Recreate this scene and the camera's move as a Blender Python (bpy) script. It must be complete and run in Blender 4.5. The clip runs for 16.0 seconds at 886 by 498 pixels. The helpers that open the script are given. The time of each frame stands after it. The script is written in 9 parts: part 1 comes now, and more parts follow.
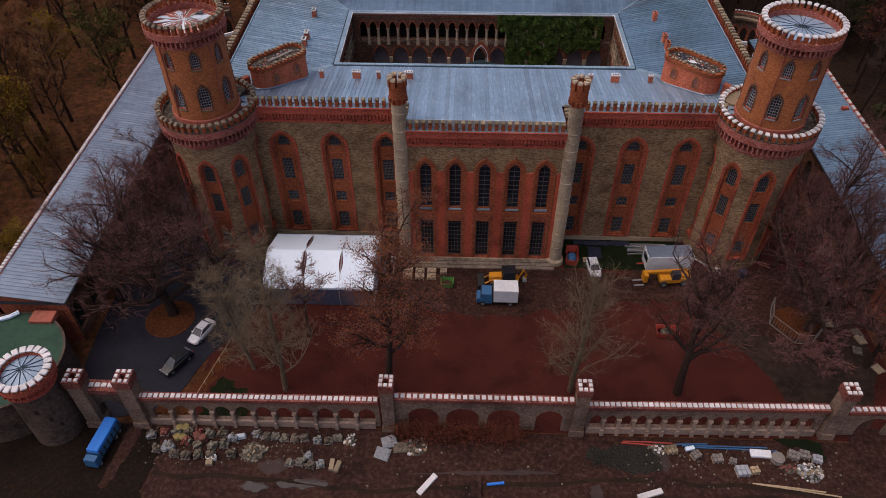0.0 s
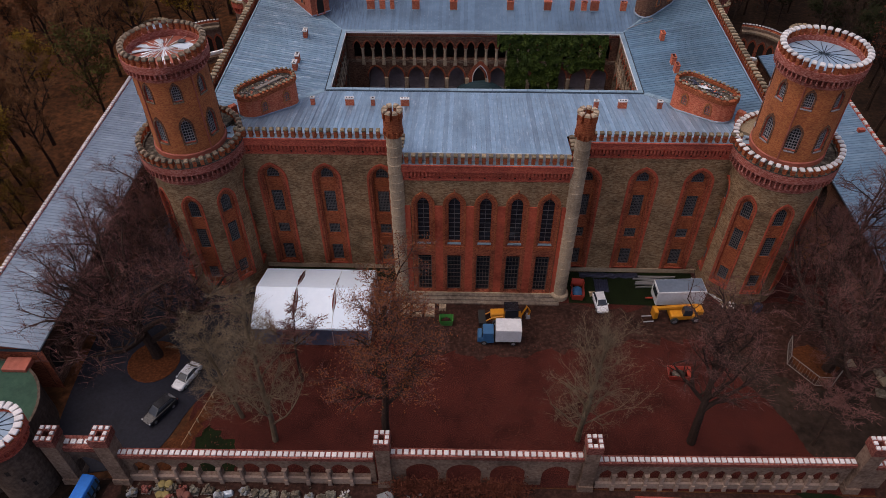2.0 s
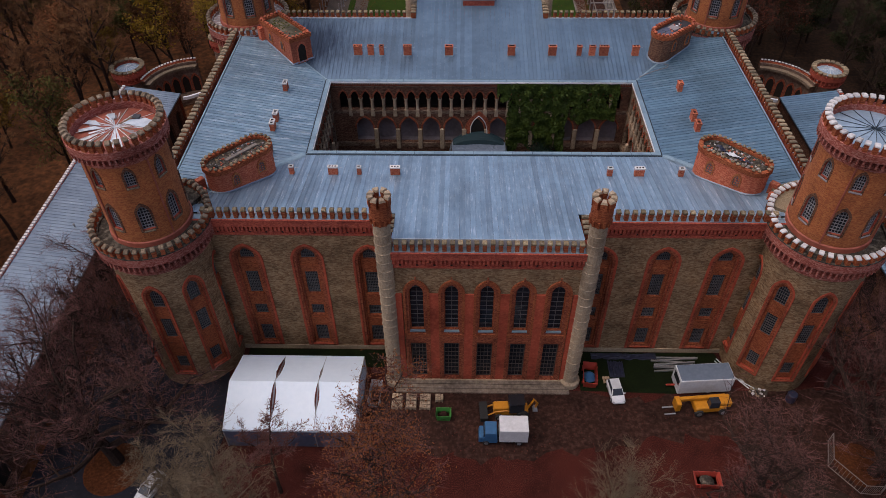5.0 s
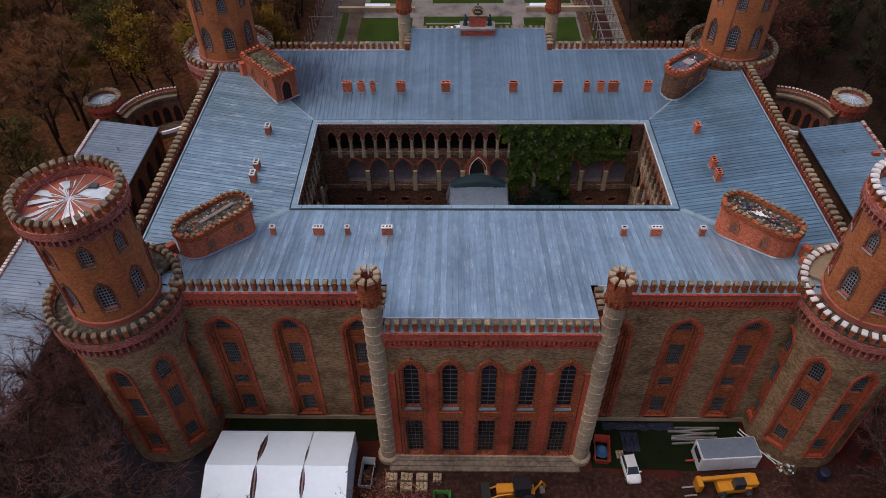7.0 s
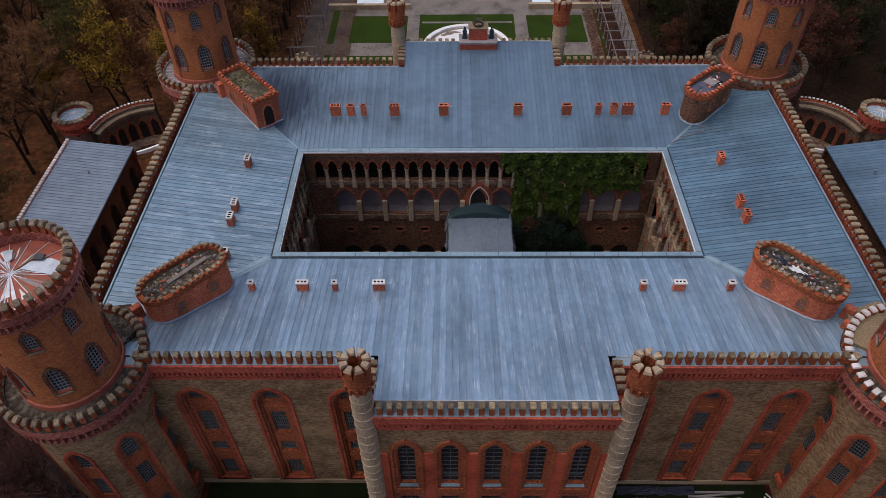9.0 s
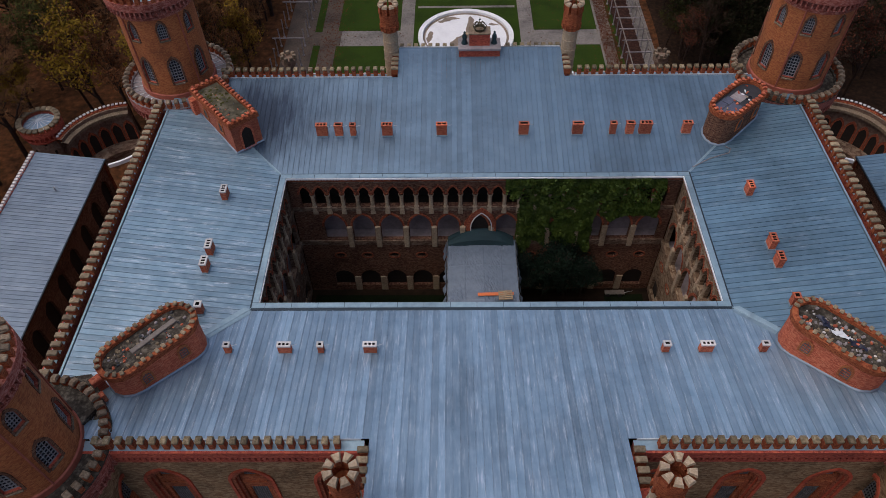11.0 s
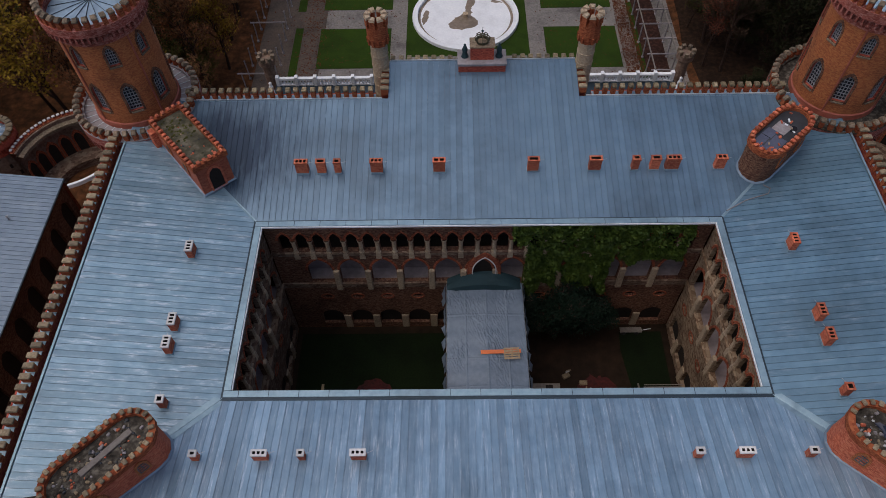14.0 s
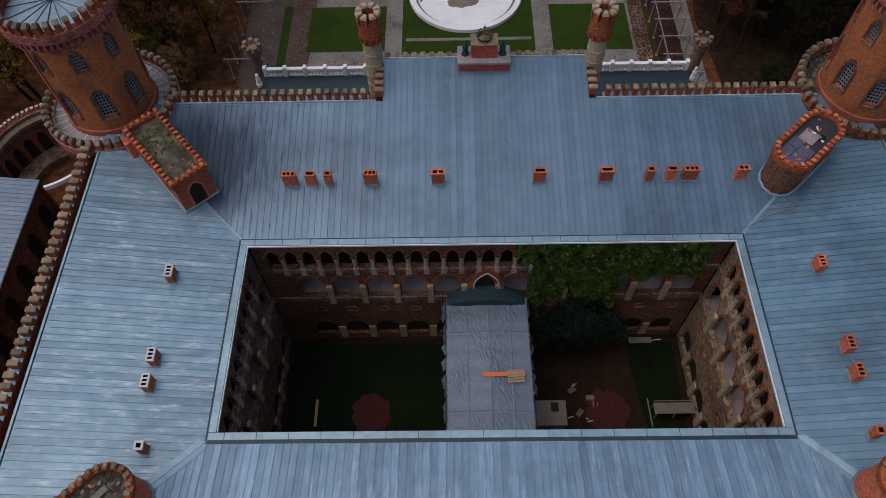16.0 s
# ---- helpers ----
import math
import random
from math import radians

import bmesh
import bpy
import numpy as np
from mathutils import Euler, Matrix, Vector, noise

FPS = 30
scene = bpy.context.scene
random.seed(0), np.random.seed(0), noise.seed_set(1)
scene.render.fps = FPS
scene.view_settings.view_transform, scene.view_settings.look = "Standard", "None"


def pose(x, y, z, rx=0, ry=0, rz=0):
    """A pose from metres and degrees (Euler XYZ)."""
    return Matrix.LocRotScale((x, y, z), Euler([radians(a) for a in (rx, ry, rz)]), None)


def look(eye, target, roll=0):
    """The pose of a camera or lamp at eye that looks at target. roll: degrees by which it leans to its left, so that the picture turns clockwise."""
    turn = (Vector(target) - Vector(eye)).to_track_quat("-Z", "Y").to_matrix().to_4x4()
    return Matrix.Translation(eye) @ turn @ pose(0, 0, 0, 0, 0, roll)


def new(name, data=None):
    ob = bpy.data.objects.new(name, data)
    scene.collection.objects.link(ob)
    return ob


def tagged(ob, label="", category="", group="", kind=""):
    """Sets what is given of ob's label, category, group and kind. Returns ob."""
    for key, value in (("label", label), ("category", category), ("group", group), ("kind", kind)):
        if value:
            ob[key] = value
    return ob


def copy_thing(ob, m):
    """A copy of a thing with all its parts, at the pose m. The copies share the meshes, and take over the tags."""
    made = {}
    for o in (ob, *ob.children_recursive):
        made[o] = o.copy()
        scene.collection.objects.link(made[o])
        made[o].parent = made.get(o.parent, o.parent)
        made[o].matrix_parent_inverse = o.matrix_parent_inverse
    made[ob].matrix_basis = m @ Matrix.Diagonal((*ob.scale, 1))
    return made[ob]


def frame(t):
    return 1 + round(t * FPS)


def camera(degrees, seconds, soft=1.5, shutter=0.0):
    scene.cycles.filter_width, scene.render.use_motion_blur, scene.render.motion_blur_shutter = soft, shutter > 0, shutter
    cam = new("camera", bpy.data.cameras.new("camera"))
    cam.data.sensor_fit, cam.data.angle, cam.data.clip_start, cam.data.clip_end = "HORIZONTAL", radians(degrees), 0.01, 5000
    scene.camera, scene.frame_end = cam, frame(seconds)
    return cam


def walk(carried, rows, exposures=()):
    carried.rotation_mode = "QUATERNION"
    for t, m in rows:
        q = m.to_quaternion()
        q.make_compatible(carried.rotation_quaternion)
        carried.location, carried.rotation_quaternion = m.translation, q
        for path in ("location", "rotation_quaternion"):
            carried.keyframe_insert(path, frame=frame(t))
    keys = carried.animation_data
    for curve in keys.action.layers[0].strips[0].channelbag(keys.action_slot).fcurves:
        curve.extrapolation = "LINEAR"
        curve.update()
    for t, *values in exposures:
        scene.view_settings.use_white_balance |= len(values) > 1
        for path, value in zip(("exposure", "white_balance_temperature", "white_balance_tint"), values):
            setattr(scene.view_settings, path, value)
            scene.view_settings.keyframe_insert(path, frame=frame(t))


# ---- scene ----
EXPOSURE = -0.42
cam = camera(64.4, 16.0, soft=0.5)
METRES, EYE, TILT, LEAN, TURN = 80.0, 75.2, 0.0, 0.0, 2.1
ROWS = [
    (0.0, 0.0, 0.0, 0.0, -0.16, -44.01, 0.17),
    (0.5, -0.0004, 0.0174, -0.0007, -0.23, -44.03, 0.18),
    (1.0, -0.0006, 0.0397, -0.001, -0.31, -44.06, 0.22),
    (1.5, -0.0002, 0.0628, -0.001, -0.37, -44.05, 0.27),
    (2.0, -0.0001, 0.0907, -0.0008, -0.46, -44.05, 0.3),
    (2.5, 0.0002, 0.1179, -0.0009, -0.54, -44.04, 0.33),
    (3.0, 0.0003, 0.1489, -0.0007, -0.63, -44.04, 0.34),
    (3.5, 0.0011, 0.1785, -0.0005, -0.71, -44.02, 0.36),
    (4.0, 0.0026, 0.2112, 0.0002, -0.76, -44.0, 0.43),
    (6.5, 0.0077, 0.379, 0.0025, -1.16, -44.09, 0.6),
    (7.0, 0.0085, 0.4159, 0.0028, -1.25, -44.26, 0.62),
    (7.5, 0.0087, 0.4505, 0.003, -1.35, -44.52, 0.62),
    (8.0, 0.01, 0.4879, 0.0033, -1.39, -44.92, 0.66),
    (8.5, 0.0103, 0.5225, 0.003, -1.47, -45.43, 0.63),
    (9.0, 0.0116, 0.5599, 0.0027, -1.52, -46.2, 0.68),
    (9.5, 0.0123, 0.5946, 0.0027, -1.59, -46.96, 0.7),
    (10.0, 0.0131, 0.6327, 0.0028, -1.67, -47.82, 0.73),
    (12.5, 0.0201, 0.8142, 0.0114, -1.96, -52.29, 0.86),
    (13.0, 0.0212, 0.8466, 0.0118, -2.02, -53.2, 0.89),
    (13.5, 0.0221, 0.8746, 0.011, -2.07, -54.05, 0.9),
    (14.0, 0.0233, 0.9036, 0.0095, -2.13, -55.0, 0.92),
    (14.5, 0.024, 0.9284, 0.0075, -2.18, -55.85, 0.93),
    (15.0, 0.0249, 0.9539, 0.0055, -2.23, -56.78, 0.95),
    (15.5, 0.0259, 0.9762, 0.0036, -2.27, -57.67, 0.98),
    (16.0, 0.0269, 0.9989, 0.0019, -2.33, -58.64, 1.0),
]
walk(cam, [(t, pose(-2.75, 0, EYE, TILT, LEAN, TURN) @ pose(METRES * x, METRES * y, METRES * z, 90 + pitch, roll, yaw)) for t, x, y, z, yaw, pitch, roll in ROWS],
     exposures=[(0.0, EXPOSURE + 0.12, 6700, 19), (4.0, EXPOSURE + 0.1, 6600, 17), (10.0, EXPOSURE - 0.04, 6400, 13), (16.0, EXPOSURE - 0.36, 6150, 9)])

# ---- light: dusk under a closed sky ----
world = bpy.data.worlds.new("sky")
scene.world = world
world.use_nodes = True
wt = world.node_tree
sky = wt.nodes.new("ShaderNodeTexSky")
sky.sky_type = "NISHITA"
sky.sun_disc = False
sky.sun_elevation, sky.sun_rotation = radians(68), radians(262)
sky.air_density, sky.dust_density, sky.ozone_density = 1.0, 4.5, 1.2
bg = wt.nodes["Background"]
bg.inputs["Strength"].default_value = 0.175
wt.links.new(sky.outputs["Color"], bg.inputs["Color"])
sun = new("sun", bpy.data.lights.new("sun", "SUN"))
sun.data.energy, sun.data.angle, sun.data.color = 1.25, radians(80), (1.0, 0.88, 0.76)
sun.matrix_world = look((-37.1, 99.8, 92.7), (0, 105, 0))


# ---- materials ----
def material(name, colours, scale=1.0, rough=0.8, metal=0.0, bump=0.0, fine=8.0, stains=0.35, tint=0.0, kind="noise", spread=0.5, streak=None, spec=0.5, bloom=0.52, blot=None, sheen=0.12):
    """A surface mixed from two to three colours: grain at a fine scale, stains at a broad one, relief, and a shift of tone per piece."""
    m = bpy.data.materials.new(name)
    m.use_nodes = True
    t = m.node_tree
    b = t.nodes["Principled BSDF"]
    b.inputs["Metallic"].default_value = metal
    b.inputs["Specular IOR Level"].default_value = spec
    co = t.nodes.new("ShaderNodeNewGeometry").outputs["Position"]
    mp = t.nodes.new("ShaderNodeMapping")
    t.links.new(co, mp.inputs["Vector"])
    mp.inputs["Scale"].default_value = (scale, scale, scale)
    vec = mp.outputs["Vector"]

    def noise_tex(s, detail=5.0, rough_=0.6):
        n = t.nodes.new("ShaderNodeTexNoise")
        n.inputs["Scale"].default_value, n.inputs["Detail"].default_value, n.inputs["Roughness"].default_value = s, detail, rough_
        t.links.new(vec, n.inputs["Vector"])
        return n.outputs["Fac"]

    def ramp(fac, cols, lo, hi):
        r = t.nodes.new("ShaderNodeValToRGB")
        e = r.color_ramp.elements
        e[0].position, e[1].position = lo, hi
        e[0].color, e[1].color = (*cols[0], 1), (*cols[-1], 1)
        if len(cols) > 2:
            e.new((lo + hi) / 2).color = (*cols[1], 1)
        t.links.new(fac, r.inputs["Fac"])
        return r.outputs["Color"]

    grain = noise_tex(fine)
    if kind == "stone":
        v = t.nodes.new("ShaderNodeTexVoronoi")
        sq = t.nodes.new("ShaderNodeMapping")
        sq.inputs["Scale"].default_value = (1.1, 1.1, 2.7)
        t.links.new(vec, sq.inputs["Vector"])
        t.links.new(sq.outputs["Vector"], v.inputs["Vector"])
        v.inputs["Scale"].default_value = 2.3
        sep = t.nodes.new("ShaderNodeSeparateColor")
        t.links.new(v.outputs["Color"], sep.inputs["Color"])
        base = ramp(sep.outputs[0], colours, 0.1, 0.9)
        height = v.outputs["Distance"]
    elif kind == "brick":
        # courses follow the height; the joints cross both sideways directions
        w = t.nodes.new("ShaderNodeTexVoronoi")
        sq = t.nodes.new("ShaderNodeMapping")
        sq.inputs["Scale"].default_value = (5.0, 5.0, 12.5)
        t.links.new(vec, sq.inputs["Vector"])
        t.links.new(sq.outputs["Vector"], w.inputs["Vector"])
        w.inputs["Scale"].default_value, w.inputs["Randomness"].default_value = 1.0, 0.55
        sep = t.nodes.new("ShaderNodeSeparateColor")
        t.links.new(w.outputs["Color"], sep.inputs["Color"])
        base = ramp(sep.outputs[0], colours, 0.05, 0.95)
        height = w.outputs["Distance"]
    else:
        base = ramp(grain, colours, 0.5 - spread / 2, 0.5 + spread / 2)
        height = grain
    mul = t.nodes.new("ShaderNodeMix")
    mul.data_type, mul.blend_type = "RGBA", "MULTIPLY"
    mul.inputs["Factor"].default_value = stains
    t.links.new(base, mul.inputs["A"])
    broad = noise_tex(0.23, 6.0, 0.65)
    t.links.new(ramp(broad, ((0.28, 0.26, 0.25), (1.0, 1.0, 1.0), (1.35, 1.3, 1.22)), 0.3, 0.72), mul.inputs["B"])
    colour = mul.outputs["Result"]
    if streak:
        # runs of pale bloom along the fall of the roof
        sm = t.nodes.new("ShaderNodeMapping")
        sm.inputs["Scale"].default_value = streak
        t.links.new(co, sm.inputs["Vector"])
        sn = t.nodes.new("ShaderNodeTexNoise")
        sn.inputs["Scale"].default_value, sn.inputs["Detail"].default_value, sn.inputs["Roughness"].default_value = 1.0, 6.0, 0.7
        t.links.new(sm.outputs["Vector"], sn.inputs["Vector"])
        add = t.nodes.new("ShaderNodeMix")
        add.data_type, add.blend_type = "RGBA", "MIX"
        add.inputs["B"].default_value = (0.60, 0.66, 0.74, 1)
        t.links.new(ramp(sn.outputs["Fac"], ((0, 0, 0), (0.12, 0.12, 0.12), (0.7, 0.7, 0.7)), bloom, bloom + 0.26), add.inputs["Factor"])
        t.links.new(colour, add.inputs["A"])
        colour = add.outputs["Result"]
    if blot:
        # one dark damp stain with a ragged edge: its middle and its reach in metres
        far = t.nodes.new("ShaderNodeVectorMath")
        far.operation = "DISTANCE"
        far.inputs[1].default_value = blot[0]
        t.links.new(co, far.inputs[0])
        run = t.nodes.new("ShaderNodeMath")
        run.operation = "MULTIPLY_ADD"
        run.inputs[1].default_value = 0.5 / blot[1]
        t.links.new(far.outputs["Value"], run.inputs[0])
        drawn = t.nodes.new("ShaderNodeMapping")
        drawn.inputs["Scale"].default_value = (3.2, 0.45, 0.45)
        t.links.new(co, drawn.inputs["Vector"])
        rag = t.nodes.new("ShaderNodeTexNoise")
        rag.inputs["Scale"].default_value, rag.inputs["Detail"].default_value, rag.inputs["Roughness"].default_value = 0.8, 6.0, 0.7
        t.links.new(drawn.outputs["Vector"], rag.inputs["Vector"])
        half = t.nodes.new("ShaderNodeMath")
        half.operation = "MULTIPLY"
        half.inputs[1].default_value = 0.5
        t.links.new(rag.outputs["Fac"], half.inputs[0])
        t.links.new(half.outputs[0], run.inputs[2])
        wet = t.nodes.new("ShaderNodeMix")
        wet.data_type, wet.blend_type = "RGBA", "MIX"
        wet.inputs["B"].default_value = (0.014, 0.020, 0.040, 1)
        damp = ramp(run.outputs[0], ((0.85, 0.85, 0.85), (0.35, 0.35, 0.35), (0, 0, 0)), 0.34, 0.62)
        t.links.new(damp, wet.inputs["Factor"])
        t.links.new(colour, wet.inputs["A"])
        colour = wet.outputs["Result"]
        dull = t.nodes.new("ShaderNodeMath")
        dull.operation = "MULTIPLY_ADD"
        dull.inputs[1].default_value, dull.inputs[2].default_value = -0.85 * spec, spec
        t.links.new(damp, dull.inputs[0])
        t.links.new(dull.outputs[0], b.inputs["Specular IOR Level"])
    if tint:
        info = t.nodes.new("ShaderNodeObjectInfo")
        hsv = t.nodes.new("ShaderNodeHueSaturation")
        mr = t.nodes.new("ShaderNodeMapRange")
        mr.inputs["To Min"].default_value, mr.inputs["To Max"].default_value = 1 - tint, 1 + tint
        t.links.new(info.outputs["Random"], mr.inputs["Value"])
        t.links.new(mr.outputs["Result"], hsv.inputs["Value"])
        t.links.new(colour, hsv.inputs["Color"])
        colour = hsv.outputs["Color"]
    t.links.new(colour, b.inputs["Base Color"])
    rr = t.nodes.new("ShaderNodeMapRange")
    rr.inputs["To Min"].default_value, rr.inputs["To Max"].default_value = max(0.03, rough - sheen), min(1, rough + sheen)
    t.links.new(broad, rr.inputs["Value"])
    t.links.new(rr.outputs["Result"], b.inputs["Roughness"])
    if bump:
        bp = t.nodes.new("ShaderNodeBump")
        bp.inputs["Strength"].default_value, bp.inputs["Distance"].default_value = min(1, bump * 6), bump
        t.links.new(height, bp.inputs["Height"])
        t.links.new(bp.outputs["Normal"], b.inputs["Normal"])
    return m


STONE = material("rubble_stone", ((0.165, 0.095, 0.052), (0.245, 0.15, 0.082), (0.315, 0.22, 0.128)), 1.3, 0.9, bump=0.04, kind="stone", stains=0.7, spec=0.12)
PALE_STONE = material("pale_sandstone", ((0.24, 0.165, 0.10), (0.36, 0.27, 0.18), (0.46, 0.38, 0.28)), 1.0, 0.85, bump=0.02, fine=5, stains=0.65)
WALL_STONE = material("brown_pink_wall_stone", ((0.11, 0.067, 0.049), (0.18, 0.12, 0.09), (0.255, 0.185, 0.143)), 1.0, 0.9, bump=0.03, fine=2.6, spread=0.45, stains=0.75, spec=0.12)
# WALL_STONE darkened: the dim near-left corner is put into the colour.
DIM_STONE = material("dimmed_brown_stone", ((0.05, 0.032, 0.024), (0.085, 0.057, 0.044), (0.125, 0.09, 0.072)), 1.0, 0.9, bump=0.03, fine=2.2, spread=0.45, stains=0.75, spec=0.12)
# Verge colour is lowered as well, painting in that corner's dimness.
VERGE = material("dimmed_verge", ((0.004, 0.0032, 0.002), (0.011, 0.0065, 0.004), (0.028, 0.013, 0.007)), 1.0, 0.95, bump=0.06, fine=2.0, stains=0.8, spec=0.12)
PINK_STONE = material("pale_pink_wall_dressing", ((0.23, 0.155, 0.12), (0.35, 0.26, 0.205)), 1.0, 0.9, bump=0.02, fine=3, stains=0.6, spec=0.12)
CAP_STONE = material("weathered_coping_stone", ((0.14, 0.098, 0.06), (0.23, 0.175, 0.108), (0.31, 0.252, 0.172)), 1.0, 0.9, bump=0.02, fine=6, stains=0.6, tint=0.38)
LICHEN_CAP = material("lichened_merlon_coping", ((0.095, 0.07, 0.042), (0.195, 0.148, 0.082), (0.285, 0.235, 0.165)), 1.0, 0.92, bump=0.02, fine=4, stains=0.6, tint=0.42, spread=0.35)
TOWER_CAP = material("mossy_tower_coping", ((0.085, 0.055, 0.036), (0.18, 0.13, 0.085), (0.29, 0.235, 0.17)), 1.0, 0.92, bump=0.02, fine=5, stains=0.6, tint=0.35)
PAVING = material("violet_grey_paving", ((0.20, 0.175, 0.18), (0.32, 0.29, 0.30)), 1.0, 0.85, fine=2.5, stains=0.5)
LEAD = material("pale_lead_flashing", ((0.46, 0.49, 0.53), (0.60, 0.63, 0.66)), 1.0, 0.5, fine=2, stains=0.5)
MOSS = material("mossy_screed", ((0.018, 0.020, 0.007), (0.075, 0.066, 0.038), (0.20, 0.175, 0.13)), 1.0, 0.95, bump=0.05, fine=1.1, stains=0.9)
WHITE_STONE = material("new_white_coping_stone", ((0.48, 0.455, 0.45), (0.62, 0.60, 0.59)), 1.0, 0.8, fine=6, stains=0.35, tint=0.15)
BRICK = material("orange_brick", ((0.27, 0.073, 0.023), (0.37, 0.108, 0.034), (0.44, 0.155, 0.05)), 1.0, 0.88, bump=0.015, kind="brick", stains=0.5)
RED_BRICK = material("red_moulded_brick", ((0.25, 0.04, 0.025), (0.40, 0.07, 0.04), (0.47, 0.11, 0.06)), 1.0, 0.85, bump=0.015, kind="brick", stains=0.5)
RED_PLASTER = material("red_limewash", ((0.30, 0.05, 0.028), (0.40, 0.078, 0.042), (0.50, 0.12, 0.065)), 1.0, 0.88, fine=2.6, stains=0.75, spec=0.2)
FADED_BRICK = material("faded_pink_brick", ((0.23, 0.055, 0.04), (0.34, 0.10, 0.075), (0.42, 0.185, 0.15)), 1.0, 0.88, bump=0.015, kind="brick", stains=0.75, spec=0.2)
# The court's shade is put into COURT_BRICK and COURT_STONE as darker tones.
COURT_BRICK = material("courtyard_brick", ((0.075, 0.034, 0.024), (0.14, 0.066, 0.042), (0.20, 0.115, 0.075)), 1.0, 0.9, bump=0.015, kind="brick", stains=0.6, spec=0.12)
# Right courtyard wall, paler than COURT_STONE on the left.
PALE_COURT_STONE = material("pale_courtyard_sandstone", ((0.13, 0.078, 0.048), (0.215, 0.145, 0.096), (0.29, 0.215, 0.148)), 1.0, 0.9, bump=0.02, kind="stone", stains=0.6, spec=0.12)
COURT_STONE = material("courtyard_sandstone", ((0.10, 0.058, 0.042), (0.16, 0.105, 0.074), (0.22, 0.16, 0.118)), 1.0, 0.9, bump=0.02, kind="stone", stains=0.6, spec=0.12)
BAY_BRICK = material("dark_red_bay_brick", ((0.19, 0.047, 0.022), (0.31, 0.082, 0.036), (0.37, 0.122, 0.053)), 1.0, 0.88, bump=0.015, kind="brick", stains=0.5, spec=0.12)
COURT_RED = material("dull_red_courtyard_brick", ((0.16, 0.042, 0.024), (0.28, 0.075, 0.040), (0.36, 0.12, 0.06)), 1.0, 0.9, bump=0.015, kind="brick", stains=0.6, spec=0.12)
CHIMNEY_BRICK = material("new_red_brick", ((0.33, 0.065, 0.03), (0.47, 0.105, 0.05), (0.53, 0.17, 0.085)), 1.0, 0.85, bump=0.015, kind="brick", stains=0.45, tint=0.3)
PLASTER = material("grey_violet_plaster", ((0.26, 0.215, 0.225), (0.37, 0.315, 0.325)), 1.0, 0.9, fine=2, stains=0.5)
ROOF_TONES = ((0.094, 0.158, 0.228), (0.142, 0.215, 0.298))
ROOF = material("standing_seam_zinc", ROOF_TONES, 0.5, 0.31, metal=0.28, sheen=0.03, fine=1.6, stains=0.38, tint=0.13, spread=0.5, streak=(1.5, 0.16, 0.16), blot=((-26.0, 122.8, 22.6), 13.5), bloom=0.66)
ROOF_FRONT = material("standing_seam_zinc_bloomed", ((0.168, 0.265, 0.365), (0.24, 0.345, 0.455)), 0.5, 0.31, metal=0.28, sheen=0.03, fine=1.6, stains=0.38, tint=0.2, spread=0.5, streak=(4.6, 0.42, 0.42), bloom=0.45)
# Chalky bloom, plus the brighter sky this left slope mirrors, put into its tones.
ROOF_LEFT_LIT = material("standing_seam_zinc_chalked_lit", ((0.155, 0.255, 0.335), (0.225, 0.34, 0.43)), 0.5, 0.31, metal=0.28, sheen=0.03, fine=1.6, stains=0.38, tint=0.13, spread=0.5, streak=(0.5, 2.4, 0.5), bloom=0.44)
# The right slope's duller reflection is put into these darker tones.
ROOF_RIGHT_DIM = material("standing_seam_zinc_dimmed", ((0.088, 0.165, 0.235), (0.142, 0.24, 0.325)), 0.5, 0.31, metal=0.28, sheen=0.03, fine=1.6, stains=0.38, tint=0.13, spread=0.5, streak=(0.4, 1.6, 0.4), bloom=0.54)
ROOF_EDGE = material("folded_zinc_edge", ((0.20, 0.305, 0.375), (0.29, 0.395, 0.465)), 1.0, 0.4, metal=0.35, fine=2, stains=0.5)
GUTTER = material("dark_gutter_metal", ((0.018, 0.032, 0.045), (0.035, 0.055, 0.072)), 1.0, 0.5, metal=0.4)
WING_ROOF = material("pale_seamed_sheet_roof", ((0.15, 0.20, 0.265), (0.21, 0.27, 0.34)), 0.6, 0.45, metal=0.25, sheen=0.04, fine=1.4, stains=0.3, tint=0.06, streak=(0.16, 1.2, 0.2))
# Darkened copy for the right range: its slope's shade is put into the tones.
DARK_WING = material("shaded_blue_sheet_roof", ((0.10, 0.18, 0.26), (0.155, 0.25, 0.34)), 0.6, 0.42, metal=0.25, sheen=0.04, fine=1.4, stains=0.35, tint=0.08, streak=(0.16, 1.2, 0.2))
CONE_ROOF = material("blue_grey_cone_sheet", ((0.20, 0.29, 0.385), (0.29, 0.385, 0.48)), 1.0, 0.5, metal=0.1, fine=2, stains=0.4, tint=0.06)
RUST_ROOF = material("rusty_red_roof_primer", ((0.26, 0.06, 0.035), (0.38, 0.11, 0.07)), 1.0, 0.75, fine=1.2, stains=0.6)
TORN = material("torn_white_roof_foil", ((0.55, 0.57, 0.60), (0.75, 0.77, 0.80)), 1.0, 0.5, fine=1.5, stains=0.3)
BLUE_FOIL = material("pale_blue_roof_foil", ((0.40, 0.48, 0.56), (0.62, 0.68, 0.74)), 1.0, 0.5, fine=1.2, stains=0.4)
GLASS = material("dark_window_glass", ((0.012, 0.014, 0.018), (0.03, 0.035, 0.045)), 1.0, 0.15, fine=1, stains=0.2, spec=0.3)
DARK_BARS = material("brown_window_frame", ((0.06, 0.047, 0.04), (0.115, 0.092, 0.078)), 1.0, 0.6)
BARS = material("grey_window_bars", ((0.07, 0.067, 0.068), (0.13, 0.125, 0.128)), 1.0, 0.6)
